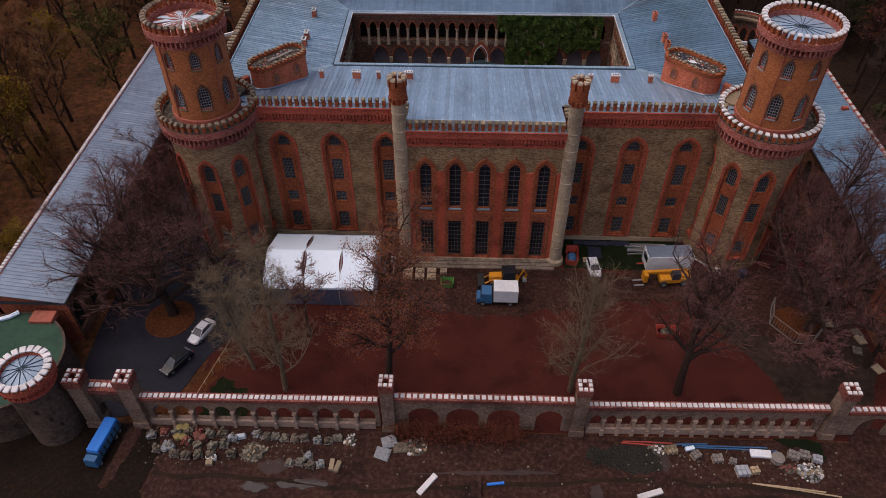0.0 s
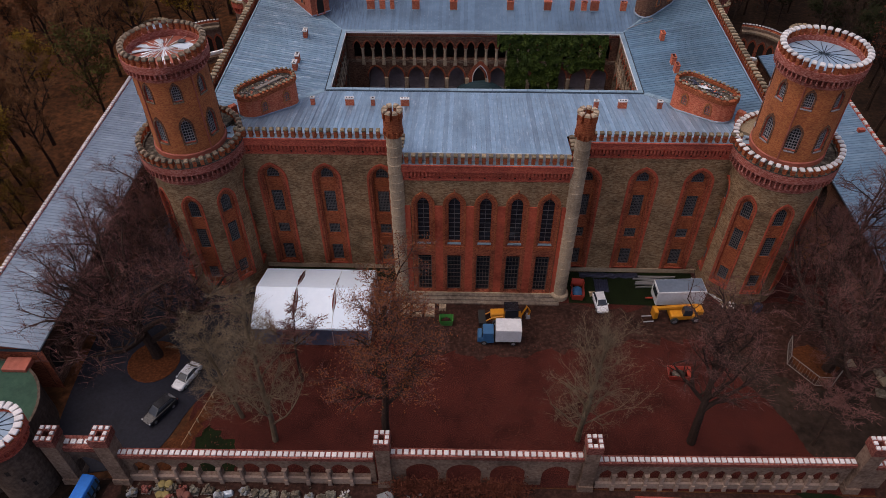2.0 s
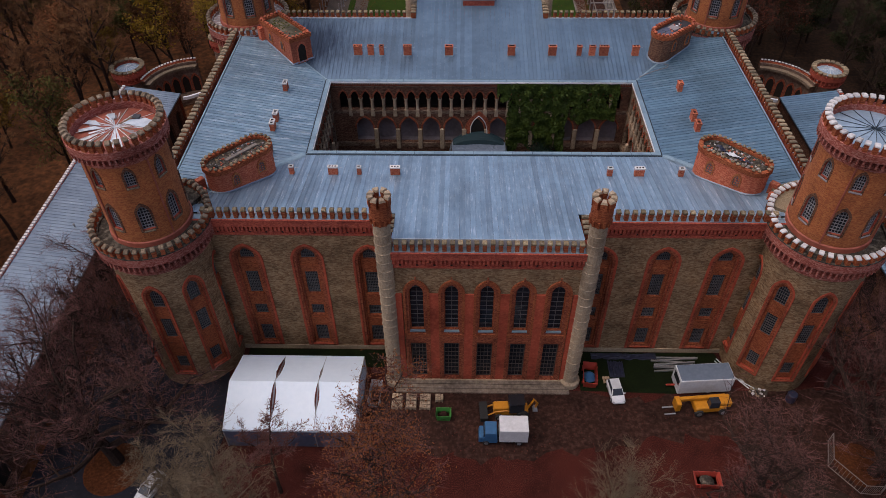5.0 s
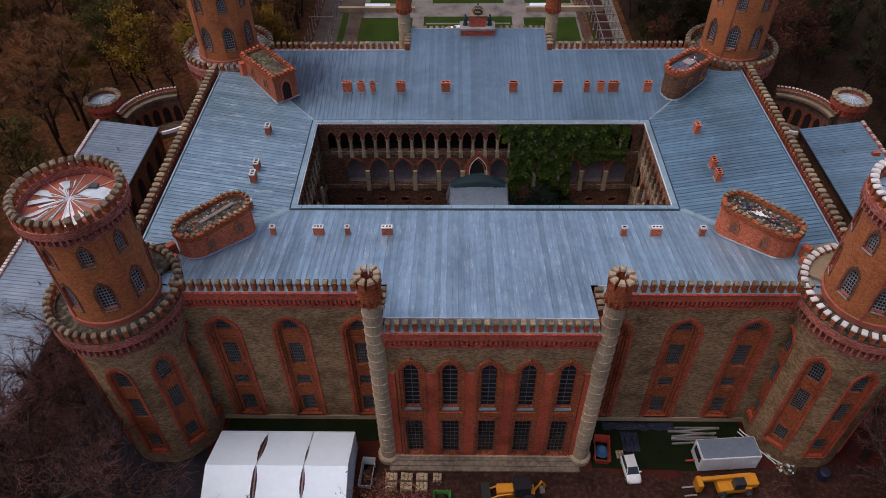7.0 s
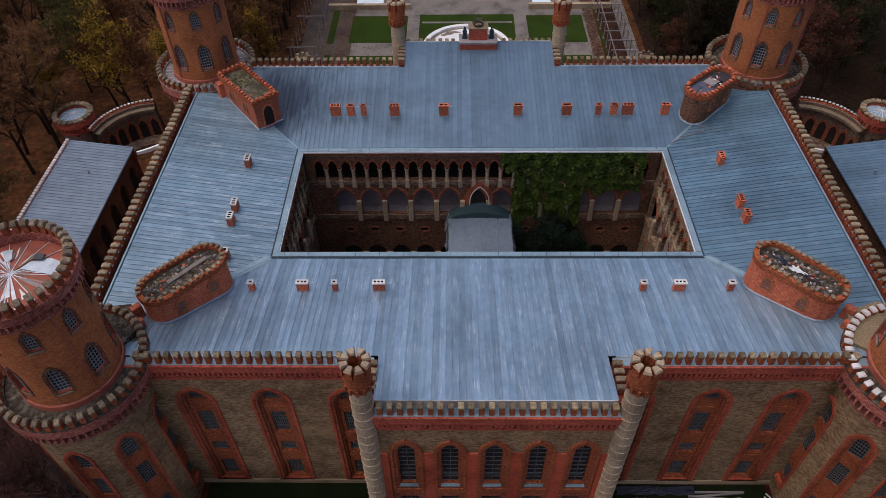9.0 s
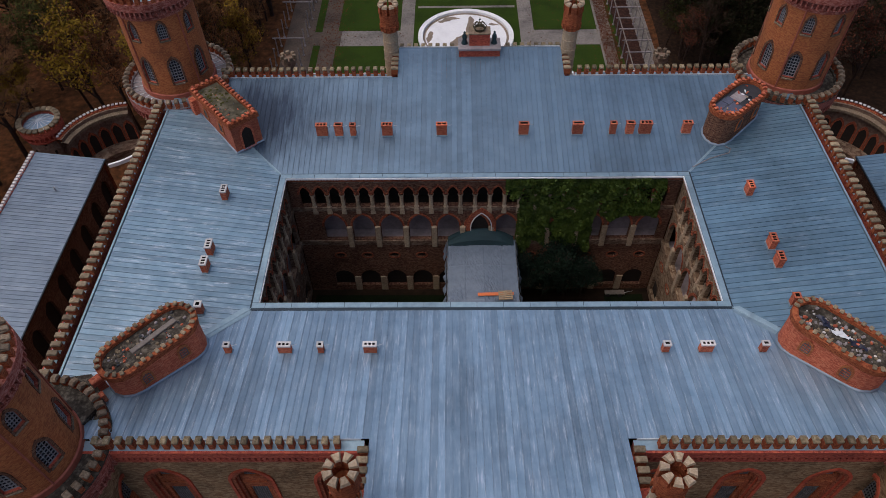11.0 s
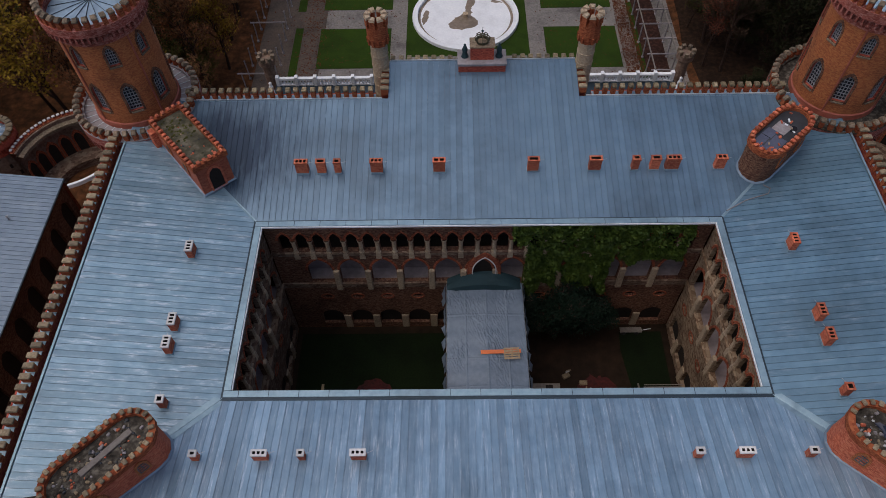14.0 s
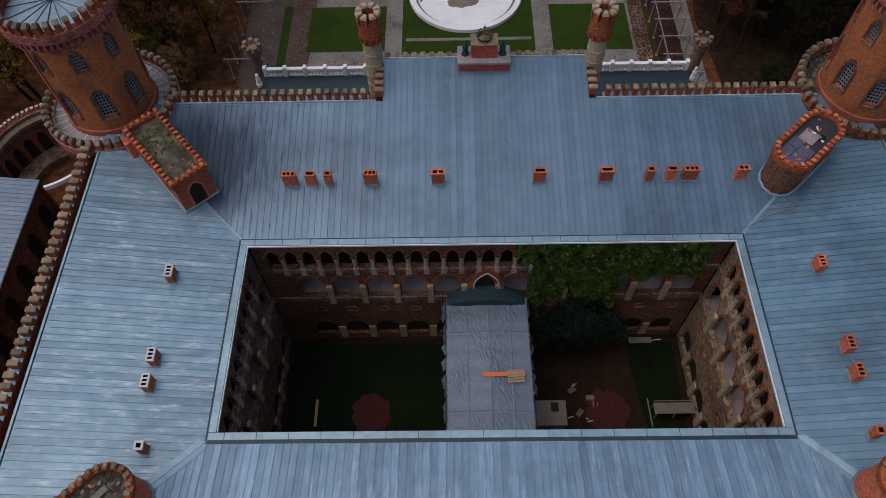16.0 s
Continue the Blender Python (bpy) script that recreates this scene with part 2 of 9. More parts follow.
# Near-black colour that stands in for unlit depth in openings, slits and holes.
DARK = material("painted_dark_interior", ((0.02, 0.016, 0.014), (0.035, 0.028, 0.024)), 1.0, 0.95, spec=0.12)
RUBBLE = material("roof_rubble_and_moss", ((0.014, 0.012, 0.010), (0.055, 0.047, 0.038), (0.19, 0.17, 0.14)), 1.0, 0.95, bump=0.06, fine=2.2, stains=0.6, spec=0.12)
WHITE = material("white_painted_stone", ((0.70, 0.70, 0.72), (0.80, 0.80, 0.81)), 1.0, 0.6, fine=3, stains=0.2)
BED_LEAVES = material("orange_leaf_litter", ((0.036, 0.0115, 0.0045), (0.075, 0.024, 0.009), (0.125, 0.046, 0.017)), 1.0, 0.95, bump=0.08, fine=3.5, stains=0.6, spec=0.12)
RED_PLANTS = material("dark_red_plants", ((0.022, 0.0016, 0.0016), (0.075, 0.006, 0.005)), 1.0, 0.9, bump=0.1, fine=3.0, stains=0.6)
# These two ground colours are darkened to carry the courtyard's shade.
DARK_GRASS = material("court_shaded_grass", ((0.004, 0.008, 0.0028), (0.009, 0.016, 0.005)), 1.0, 0.95, bump=0.03, fine=5, stains=0.6, spec=0.12)
DARK_EARTH = material("court_shaded_earth", ((0.012, 0.008, 0.005), (0.03, 0.017, 0.011)), 1.0, 0.85, bump=0.04, fine=0.9, stains=0.7, spec=0.12)
LEAVES = material("wet_leaf_litter", ((0.016, 0.0036, 0.003), (0.050, 0.011, 0.0082), (0.128, 0.037, 0.025)), 1.0, 0.95, bump=0.03, fine=8.0, stains=0.75, spread=0.5, spec=0.12)
FOREST = material("forest_floor_leaves", ((0.026, 0.014, 0.006), (0.085, 0.034, 0.014), (0.17, 0.068, 0.026)), 1.0, 0.95, bump=0.1, fine=0.9, stains=0.8, spec=0.12)
ASPHALT = material("wet_asphalt", ((0.011, 0.0115, 0.018), (0.020, 0.021, 0.031)), 1.0, 0.6, fine=2.5, stains=0.6, spec=0.12)
MUD = material("trampled_mud", ((0.014, 0.0062, 0.0045), (0.034, 0.0145, 0.0105), (0.078, 0.040, 0.031)), 1.0, 0.8, bump=0.05, fine=1.9, stains=0.8, spec=0.12)
LAWN = material("mown_grass", ((0.013, 0.027, 0.003), (0.032, 0.058, 0.006)), 1.0, 0.95, bump=0.03, fine=6, stains=0.5, spec=0.12)
YARD_GRASS = material("rough_dark_grass", ((0.004, 0.0075, 0.0025), (0.010, 0.017, 0.004)), 1.0, 0.95, bump=0.04, fine=4, stains=0.7, spec=0.12)
GRAVEL = material("pale_gravel_path", ((0.11, 0.095, 0.085), (0.22, 0.20, 0.185)), 1.0, 0.95, fine=3, stains=0.8)
GREEN_FELT = material("green_roof_felt", ((0.022, 0.055, 0.036), (0.036, 0.078, 0.052)), 1.0, 0.85, fine=2, stains=0.5, spec=0.2)
CANVAS = material("white_tent_canvas", ((0.64, 0.76, 0.88), (0.70, 0.81, 0.92)), 1.0, 0.4, fine=1.5, stains=0.06)
BLUE_CANVAS = material("dark_blue_tarpaulin", ((0.05, 0.06, 0.10), (0.09, 0.10, 0.15)), 1.0, 0.6, fine=2)
FOIL = material("grey_scaffold_foil", ((0.105, 0.14, 0.19), (0.155, 0.195, 0.255)), 1.0, 0.45, fine=2, stains=0.3, bump=0.04)
STEEL = material("galvanised_steel", ((0.35, 0.36, 0.38), (0.48, 0.49, 0.50)), 1.0, 0.4, metal=0.7)
IVY = material("ivy_leaves", ((0.014, 0.028, 0.004), (0.040, 0.066, 0.008), (0.085, 0.108, 0.014)), 1.0, 0.6, fine=1.5, stains=0.4, spread=0.7, spec=0.2)
COURT_LEAF = material("dark_bluish_leaves", ((0.004, 0.012, 0.007), (0.010, 0.024, 0.013)), 1.0, 0.7, fine=1.5, stains=0.4, spec=0.2)
BARK = material("grey_brown_bark", ((0.022, 0.013, 0.010), (0.058, 0.036, 0.028)), 1.0, 0.95, bump=0.02, fine=4, spec=0.12)
TWIG = material("bare_twigs", ((0.09, 0.04, 0.035), (0.19, 0.092, 0.082)), 1.0, 0.95, fine=2, spec=0.12)
PALE_TWIG = material("pale_bare_twigs", ((0.10, 0.072, 0.045), (0.21, 0.158, 0.104)), 1.0, 0.95, fine=2, spec=0.12)
PALE_LEAF = material("dry_brown_leaves", ((0.045, 0.014, 0.010), (0.105, 0.038, 0.027)), 1.0, 0.9, fine=0.6, spec=0.12)
RUSSET = material("russet_leaves", ((0.11, 0.037, 0.014), (0.23, 0.085, 0.032)), 1.0, 0.8, fine=1, tint=0.2, spec=0.12)
BRAMBLE = material("red_brown_brambles", ((0.06, 0.016, 0.010), (0.15, 0.047, 0.026)), 1.0, 0.9, fine=1, tint=0.2, spec=0.12)
GOLD = material("yellow_autumn_leaves", ((0.115, 0.076, 0.009), (0.28, 0.17, 0.017)), 1.0, 0.8, fine=0.8, tint=0.25, spec=0.12)
WOOD_TWIG = material("brown_woodland_twigs", ((0.115, 0.052, 0.023), (0.23, 0.115, 0.05)), 1.0, 0.95, fine=2, spec=0.12)
OLIVE = material("dull_green_leaves", ((0.034, 0.038, 0.010), (0.09, 0.085, 0.02)), 1.0, 0.85, fine=0.8, tint=0.25, spec=0.12)


def paint(name, colour, rough=0.45, metal=0.0):
    c = Vector(colour)
    return material(name, (tuple(c * 0.82), tuple(c)), 1.0, rough, metal, fine=3, stains=0.25)


CAR_WHITE, CAR_BLACK, CAR_GLASS = paint("white_car_paint", (0.72, 0.73, 0.75), 0.25), paint("black_car_paint", (0.016, 0.016, 0.02), 0.2), paint("tinted_car_glass", (0.03, 0.035, 0.045), 0.1)
TYRE, YELLOW, BLUE = paint("tyre_rubber", (0.02, 0.02, 0.02), 0.9), paint("machine_yellow", (0.60, 0.24, 0.012)), paint("blue_lorry_paint", (0.03, 0.12, 0.26))
GREEN, RED, ORANGE = paint("skip_green", (0.06, 0.25, 0.05)), paint("skip_red", (0.40, 0.05, 0.03)), paint("orange_cloth", (0.75, 0.20, 0.07), 0.8)
SKY_BLUE, GREY, WOOD = paint("bright_blue_tarpaulin", (0.015, 0.19, 0.66), 0.6), paint("grey_sheet", (0.33, 0.34, 0.36), 0.5), material("raw_timber", ((0.30, 0.21, 0.12), (0.44, 0.33, 0.21)), 1.0, 0.85, fine=4)
NAVY = paint("dark_navy_sheeting", (0.012, 0.016, 0.04), 0.5)
BRONZE = paint("dark_gilt_bronze", (0.10, 0.085, 0.05), 0.5, 0.4)
VERDIGRIS = paint("dark_teal_netting", (0.010, 0.036, 0.045), 0.8)

OLD_WOOD = material("grey_weathered_timber", ((0.13, 0.11, 0.10), (0.22, 0.19, 0.165)), 1.0, 0.9, fine=4)
FELT = material("black_roof_felt", ((0.014, 0.016, 0.02), (0.04, 0.045, 0.055)), 1.0, 0.5, fine=1.0, stains=0.6)


# ---- building helpers ----
WORLD = {}


class Shape:
    """Collects faces for one mesh. at: the pose of what is added."""

    def __init__(self, at=None):
        self.v, self.f, self.m, self.at = [], [], [], at or Matrix()

    def add(self, verts, faces, mat=0):
        n = len(self.v)
        self.v += [self.at @ Vector(p) for p in verts]
        self.f += [tuple(n + i for i in f) for f in faces]
        self.m += [mat] * len(faces)

    def box(self, x0, x1, y0, y1, z0, z1, mat=0, taper=0.0, chamfer=0.0):
        a, c = taper, chamfer
        if c:
            loops = []
            for z, i in ((z0, 0), (z1 - c, 0), (z1, c)):
                e = a * (z - z0) / (z1 - z0) + i
                loops.append([(x0 + e + c, y0 + e, z), (x1 - e - c, y0 + e, z), (x1 - e, y0 + e + c, z), (x1 - e, y1 - e - c, z), (x1 - e - c, y1 - e, z), (x0 + e + c, y1 - e, z), (x0 + e, y1 - e - c, z), (x0 + e, y0 + e + c, z)])
            fs = [(k * 8 + i, k * 8 + (i + 1) % 8, k * 8 + 8 + (i + 1) % 8, k * 8 + 8 + i) for k in (0, 1) for i in range(8)]
            self.add(sum(loops, []), fs + [tuple(range(7, -1, -1)), tuple(range(16, 24))], mat)
            return self
        self.add([(x0, y0, z0), (x1, y0, z0), (x1, y1, z0), (x0, y1, z0), (x0 + a, y0 + a, z1), (x1 - a, y0 + a, z1), (x1 - a, y1 - a, z1), (x0 + a, y1 - a, z1)],
                 [(3, 2, 1, 0), (4, 5, 6, 7), (0, 1, 5, 4), (1, 2, 6, 5), (2, 3, 7, 6), (3, 0, 4, 7)], mat)
        return self

    def prism(self, poly, z0, z1, mat=0, top=None, grow=0.0):
        """poly: outline, counter-clockwise. grow: the top's scale about the middle, less one."""
        n = len(poly)
        cx, cy = sum(p[0] for p in poly) / n, sum(p[1] for p in poly) / n
        up = [(cx + (p[0] - cx) * (1 + grow), cy + (p[1] - cy) * (1 + grow), z1) for p in poly]
        self.add([(*p, z0) for p in poly] + up, [(i, (i + 1) % n, n + (i + 1) % n, n + i) for i in range(n)] + [tuple(range(n - 1, -1, -1))], mat)
        self.add(up, [tuple(range(n))], mat if top is None else top)
        return self

    def lathe(self, profile, seg=32, mat=0, a0=0.0, a1=360.0):
        full = abs(a1 - a0) >= 360
        n = seg if full else seg + 1
        vs = []
        for r, z in profile:
            for i in range(n):
                a = radians(a0 + (a1 - a0) * i / seg)
                vs.append((r * math.cos(a), r * math.sin(a), z))
        fs = []
        for k in range(len(profile) - 1):
            for i in range(seg):
                j = (i + 1) % n
                fs.append((k * n + i, k * n + j, (k + 1) * n + j, (k + 1) * n + i))
        self.add(vs, fs, mat)
        return self

    def tube(self, points, radii, sides=6, mat=0):
        vs, fs = [], []
        for k, p in enumerate(points):
            d = (Vector(points[min(k + 1, len(points) - 1)]) - Vector(points[max(k - 1, 0)])).normalized()
            u = d.cross(Vector((0.31, 0.52, 0.8))).normalized() if abs(d.dot(Vector((0.31, 0.52, 0.8)))) < 0.98 else d.orthogonal().normalized()
            w = d.cross(u)
            r = radii if not hasattr(radii, "__len__") else radii[k]
            for i in range(sides):
                a = 2 * math.pi * i / sides
                vs.append(Vector(p) + (u * math.cos(a) + w * math.sin(a)) * r)
        for k in range(len(points) - 1):
            for i in range(sides):
                j = (i + 1) % sides
                fs.append((k * sides + i, k * sides + j, (k + 1) * sides + j, (k + 1) * sides + i))
        fs += [tuple(range(sides - 1, -1, -1)), tuple(range(len(vs) - sides, len(vs)))]
        self.add(vs, fs, mat)
        return self

    def wall(self, u0, u1, z0, z1, holes=(), depth=0.4, mat=0, reveal=None, y=0.0):
        """A wall's face in the plane y, seen from -y, with holes through it, whose sides go depth back."""
        loops = [[Vector((u0, z0, 0)), Vector((u1, z0, 0)), Vector((u1, z1, 0)), Vector((u0, z1, 0))]] + [[Vector((a, b, 0)) for a, b in h] for h in holes]
        flat = [p for lp in loops for p in lp]
        tris = tessellate_polygon(loops)
        out = []
        for t in tris:
            a, b, c = (flat[i] for i in t)
            cr = (b - a).cross(c - a).z
            if abs(cr) > 1e-9:
                out.append(tuple(t) if cr > 0 else tuple(reversed(t)))
        self.add([(p.x, y, p.y) for p in flat], out, mat)
        for h in holes:
            n = len(h)
            self.add([(a, y, b) for a, b in h] + [(a, y + depth, b) for a, b in h], [(i, n + i, n + (i + 1) % n, (i + 1) % n) for i in range(n)], mat if reveal is None else reveal)
        return self

    def band(self, inner, outer, y0, y1, mat=0):
        """A frame between two outlines with as many points each, standing from y0 (front) to y1."""
        n = len(inner)
        vs = [(a, y0, b) for a, b in inner] + [(a, y0, b) for a, b in outer] + [(a, y1, b) for a, b in inner] + [(a, y1, b) for a, b in outer]
        fs = []
        for i in range(n):
            j = (i + 1) % n
            fs += [(i, n + i, n + j, j), (n + i, 3 * n + i, 3 * n + j, n + j), (j, 2 * n + j, 2 * n + i, i)]
        self.add(vs, fs, mat)
        return self

    def plate(self, outline, y, mat=0):
        self.add([(a, y, b) for a, b in outline], [tuple(range(len(outline)))], mat)
        return self

    def mesh(self, name, mats, smooth=False, weld=False):
        me = bpy.data.meshes.new(name)
        if weld:
            seen, index, pts = {}, [], []
            for p in self.v:
                key = (round(p.x, 3), round(p.y, 3), round(p.z, 3))
                if key not in seen:
                    seen[key] = len(pts)
                    pts.append(p)
                index.append(seen[key])
            self.v, self.f = pts, [tuple(index[i] for i in f) for f in self.f]
        me.from_pydata([tuple(p) for p in self.v], [], self.f)
        for m in mats if isinstance(mats, (list, tuple)) else [mats]:
            me.materials.append(m)
        me.polygons.foreach_set("material_index", self.m)
        if smooth:
            me.polygons.foreach_set("use_smooth", [True] * len(self.f))
        me.update()
        return me


from mathutils.geometry import tessellate_polygon


def ngon(r, n, turn=0.0, cx=0.0, cy=0.0):
    return [(cx + r * math.cos(turn + 2 * math.pi * i / n), cy + r * math.sin(turn + 2 * math.pi * i / n)) for i in range(n)]


def rect(c, w, z0, z1):
    return [(c - w / 2, z0), (c + w / 2, z0), (c + w / 2, z1), (c - w / 2, z1)]


def pointed(c, w, z0, zs, za, n=6):
    """An opening with a pointed arch: width, foot, springing and apex."""
    h = w / 2
    rise = za - zs
    r = (h * h + rise * rise) / (2 * h)
    pts = [(c - h, z0), (c + h, z0), (c + h, zs)]
    end = math.atan2(rise, r - h) if r >= h else math.pi - math.atan2(rise, h - r)
    for i in range(1, n):
        a = end * i / n
        pts.append((c + h - r + r * math.cos(a), zs + r * math.sin(a)))
    pts.append((c, za))
    for i in range(n - 1, 0, -1):
        a = end * i / n
        pts.append((c - h + r - r * math.cos(a), zs + r * math.sin(a)))
    return pts + [(c - h, zs)]


def oval(c, w, zc, h, n=12):
    return [(c + w / 2 * math.cos(2 * math.pi * i / n), zc + h / 2 * math.sin(2 * math.pi * i / n)) for i in range(n)]


def thing(name, at=None, label="", category="", group="", kind=""):
    ob = new(name)
    ob.empty_display_size = 0.5
    ob.matrix_basis = at or Matrix()
    WORLD[ob] = ob.matrix_basis.copy()
    return tagged(ob, label, category, group, kind)


def link(name, data, parent=None, at=None, label="", category="", group="", kind=""):
    """A mesh object at a pose of the world, under a parent where one is given."""
    ob = new(name, data)
    at = at or Matrix()
    if parent is None:
        ob.matrix_basis = at
    else:
        ob.parent = parent
        ob.matrix_basis = WORLD[parent].inverted() @ at
    WORLD[ob] = at.copy()
    return tagged(ob, label, category, group, kind)


def part(name, shape, mats, parent, label="", at=None, kind="", weld=False):
    """A shape in the world's metres as ONE mesh under a thing or a part; with at, in its own metres at that pose."""
    if at is None:
        at = WORLD[parent]
        inv = at.inverted()
        shape.v = [inv @ p for p in shape.v]
    return link(name, shape.mesh(name, mats, weld=weld), parent, at, label, kind=kind)


# ---- the palace ----
YC, SLOPE, EAVES = 105.0, 0.182, 21.0
CX, CY0, CY1 = 22.8, 95.8, 114.2          # courtyard rim
FRONT, PORCH = 80.7, 75.6                 # faces of the front range and of its middle block
BACK, BPORCH = 129.3, 134.2
SIDE = 38.35
TOWER_X, TOWER_F, TOWER_B = 37.3, 80.2, 129.4
palace = thing("palace", pose(0, YC, 0), "large red brick and stone palace round a courtyard", "palace")


def clipped(cell, outline):
    """The part of a cell inside a convex outline, both counter-clockwise."""
    out = list(cell)
    for (ax, az), (bx, bz) in zip(outline, outline[1:] + outline[:1]):
        side = lambda p: (bx - ax) * (p[1] - az) - (bz - az) * (p[0] - ax)
        src, out = out, []
        for p, q in zip(src, src[1:] + src[:1]):
            f, g = side(p), side(q)
            if f >= 0:
                out.append(p)
            if f * g < 0:
                k = f / (f - g)
                out.append((p[0] + (q[0] - p[0]) * k, p[1] + (q[1] - p[1]) * k))
        if len(out) < 3:
            return []
    return out


def bars_mesh(name, outline, nx, nz, frame=0.09, bar=0.05, mat=None):
    """A window's frame and glazing bars, one pierced lattice that fills an outline, and the pane behind it."""
    xs, zs = [p[0] for p in outline], [p[1] for p in outline]
    c, z0, z1, h = (min(xs) + max(xs)) / 2, min(zs), max(zs), (max(xs) - min(xs)) / 2
    inner = [(c + (a - c) * (1 - frame / h), z0 + frame + (b - z0) * (1 - 2 * frame / (z1 - z0))) for a, b in outline]
    w, t = (2 * (h - frame) + bar) / (nx + 1), (z1 - z0 - 2 * frame + bar) / (nz + 1)
    holes = []
    for i in range(nx + 1):
        for j in range(nz + 1):
            x, z = c - h + frame + i * w, z0 + frame + j * t
            cell = clipped([(x, z), (x + w - bar, z), (x + w - bar, z + t - bar), (x, z + t - bar)], inner)
            area = sum(p[0] * q[1] - q[0] * p[1] for p, q in zip(cell, cell[1:] + cell[:1])) / 2 if cell else 0
            if area > 0.004:
                k = 1e-3
                holes.append([(p[0] + (x + w / 2 - p[0]) * k, p[1] + (z + t / 2 - p[1]) * k) for p in cell])
    s = Shape()
    flat = [Vector((a, b, 0)) for lp in [outline] + holes for a, b in lp]
    tris = []
    for q in tessellate_polygon([[Vector((a, b, 0)) for a, b in lp] for lp in [outline] + holes]):
        u, v, k = (flat[i] for i in q)
        turn = (v - u).cross(k - u).z
        if abs(turn) > 1e-10:
            tris.append(tuple(q) if turn > 0 else tuple(reversed(q)))
    n = len(flat)
    first, faces = 0, []
    for lp in [outline] + holes:
        m = len(lp)
        faces += [(first + i, n + first + i, n + first + (i + 1) % m, first + (i + 1) % m) for i in range(m)]
        first += m
    s.add([(p.x, -0.04, p.y) for p in flat] + [(p.x, 0.04, p.y) for p in flat], tris + faces)
    return s.mesh(name, mat or BARS), Shape().plate(outline, 0.05).mesh("pane", GLASS)


def window(parent, meshes, at, name="window"):
    w = link(name, meshes[0], parent, at)
    link("pane", meshes[1], w, at)
    return w


def merlon_mesh(w, d, h, cap=CAP_STONE, body=BAY_BRICK, cap_h=0.26, slope=0.16):
    """A merlon on its foot's middle, its front to -y: brick body, weathered coping."""
    s = Shape()
    s.box(-w / 2, w / 2, -d / 2, d / 2, 0, h, 0)
    a, b = w / 2 + 0.04, d / 2 + 0.06
    s.box(-a, a, -b, b, h, h + cap_h, 1, chamfer=0.05)
    s.add([(-a + 0.05, -b + 0.05, h + cap_h), (a - 0.05, -b + 0.05, h + cap_h), (a - 0.05, b - 0.05, h + cap_h), (-a + 0.05, b - 0.05, h + cap_h), (-a + 0.05, 0.08, h + cap_h + slope), (a - 0.05, 0.08, h + cap_h + slope)],
          [(0, 1, 5, 4), (2, 3, 4, 5), (1, 2, 5), (3, 0, 4)], 1)
    return s.mesh("merlon", [body, cap])


MERLON = merlon_mesh(0.44, 0.55, 1.0, LICHEN_CAP, cap_h=0.2, slope=0.1)
WIDE_MERLON = merlon_mesh(0.45, 0.78, 0.8, cap_h=0.16, slope=0.07)


def merlon_row(parent, mesh, a, b, z, pitch=0.88, turn=0.0):
    """Merlons from a to b, evenly spaced; between them a metal-lined gap stays."""
    a, b = Vector((*a, 0)), Vector((*b, 0))
    n = max(1, round((b - a).length / pitch))
    for i in range(n):
        p = a.lerp(b, (i + 0.5) / n)
        link("merlon", mesh, parent, pose(p.x, p.y, z + random.uniform(-0.03, 0.03), random.uniform(-1, 1), random.uniform(-1, 1), turn + random.uniform(-1.5, 1.5)))


def frieze(u0, u1, z0, depth=0.45, top=23.45, pitch=0.46):
    """A brick frieze on the face y = 0: string course, brackets with little arches, and the parapet above, with putlog holes."""
    s = Shape()
    s.box(u0, u1, -0.12, 0.4, z0, z0 + 0.28, 0)
    s.box(u0, u1, -0.05, 0.4, z0 + 0.28, z0 + 1.7, 0)
    n = max(1, round((u1 - u0) / pitch))
    w = (u1 - u0) / n
    for i in range(n):
        c = u0 + (i + 0.5) * w
        s.box(c - 0.11, c + 0.11, -0.2, -0.04, z0 + 0.55, z0 + 0.95, 0)
        s.box(c - 0.13, c + 0.13, -depth + 0.05, -0.04, z0 + 0.95, z0 + 1.55, 0)
        if i % 4 == 1:
            s.box(c - 0.12 + w / 2, c + 0.12 + w / 2, -0.056, 0.0, z0 + 0.34, z0 + 0.56, 1)
    s.box(u0, u1, -depth, 0.45, z0 + 1.55, top - 0.18, 0)
    s.box(u0, u1, -depth - 0.08, 0.5, top - 0.18, top - 0.04, 2)
    s.box(u0, u1, -depth + 0.12, 0.52, top - 0.04, top, 3)
    return s


FRIEZE_MATS = [RED_BRICK, DARK, RED_BRICK, ROOF_EDGE]

# front range: walls with tall recessed bays
BAYS = (13.6, 20.95, 28.2)
bay_hole = lambda c: pointed(c, 2.75, 0.9, 16.7, 18.75)
for side in (-1, 1):
    s = Shape(pose(0, FRONT, 0))
    lo, hi = (-33.5, -10.6) if side < 0 else (10.6, 33.5)
    s.wall(lo, hi, -0.5, 20.8, [bay_hole(side * c) for c in BAYS], 0.55, 0, 1)
    part("wall", s, [STONE, RED_PLASTER], palace, "rubble stone wall with recessed bays", weld=True)
    part("plinth", Shape().box(lo, hi, FRONT - 0.12, FRONT, -0.5, 0.75), PALE_STONE, palace)
    s = frieze(lo - (0.0 if side > 0 else -0.2), hi, 20.8)
    s.v = [pose(0, FRONT, 0) @ p for p in s.v]
    part("frieze", s, FRIEZE_MATS, palace, "red brick bracketed frieze")
    a, b = (-32.0, -12.2) if side < 0 else (12.2, 32.0)
    merlon_row(palace, MERLON, (a, FRONT + 0.05), (b, FRONT + 0.05), 23.45)

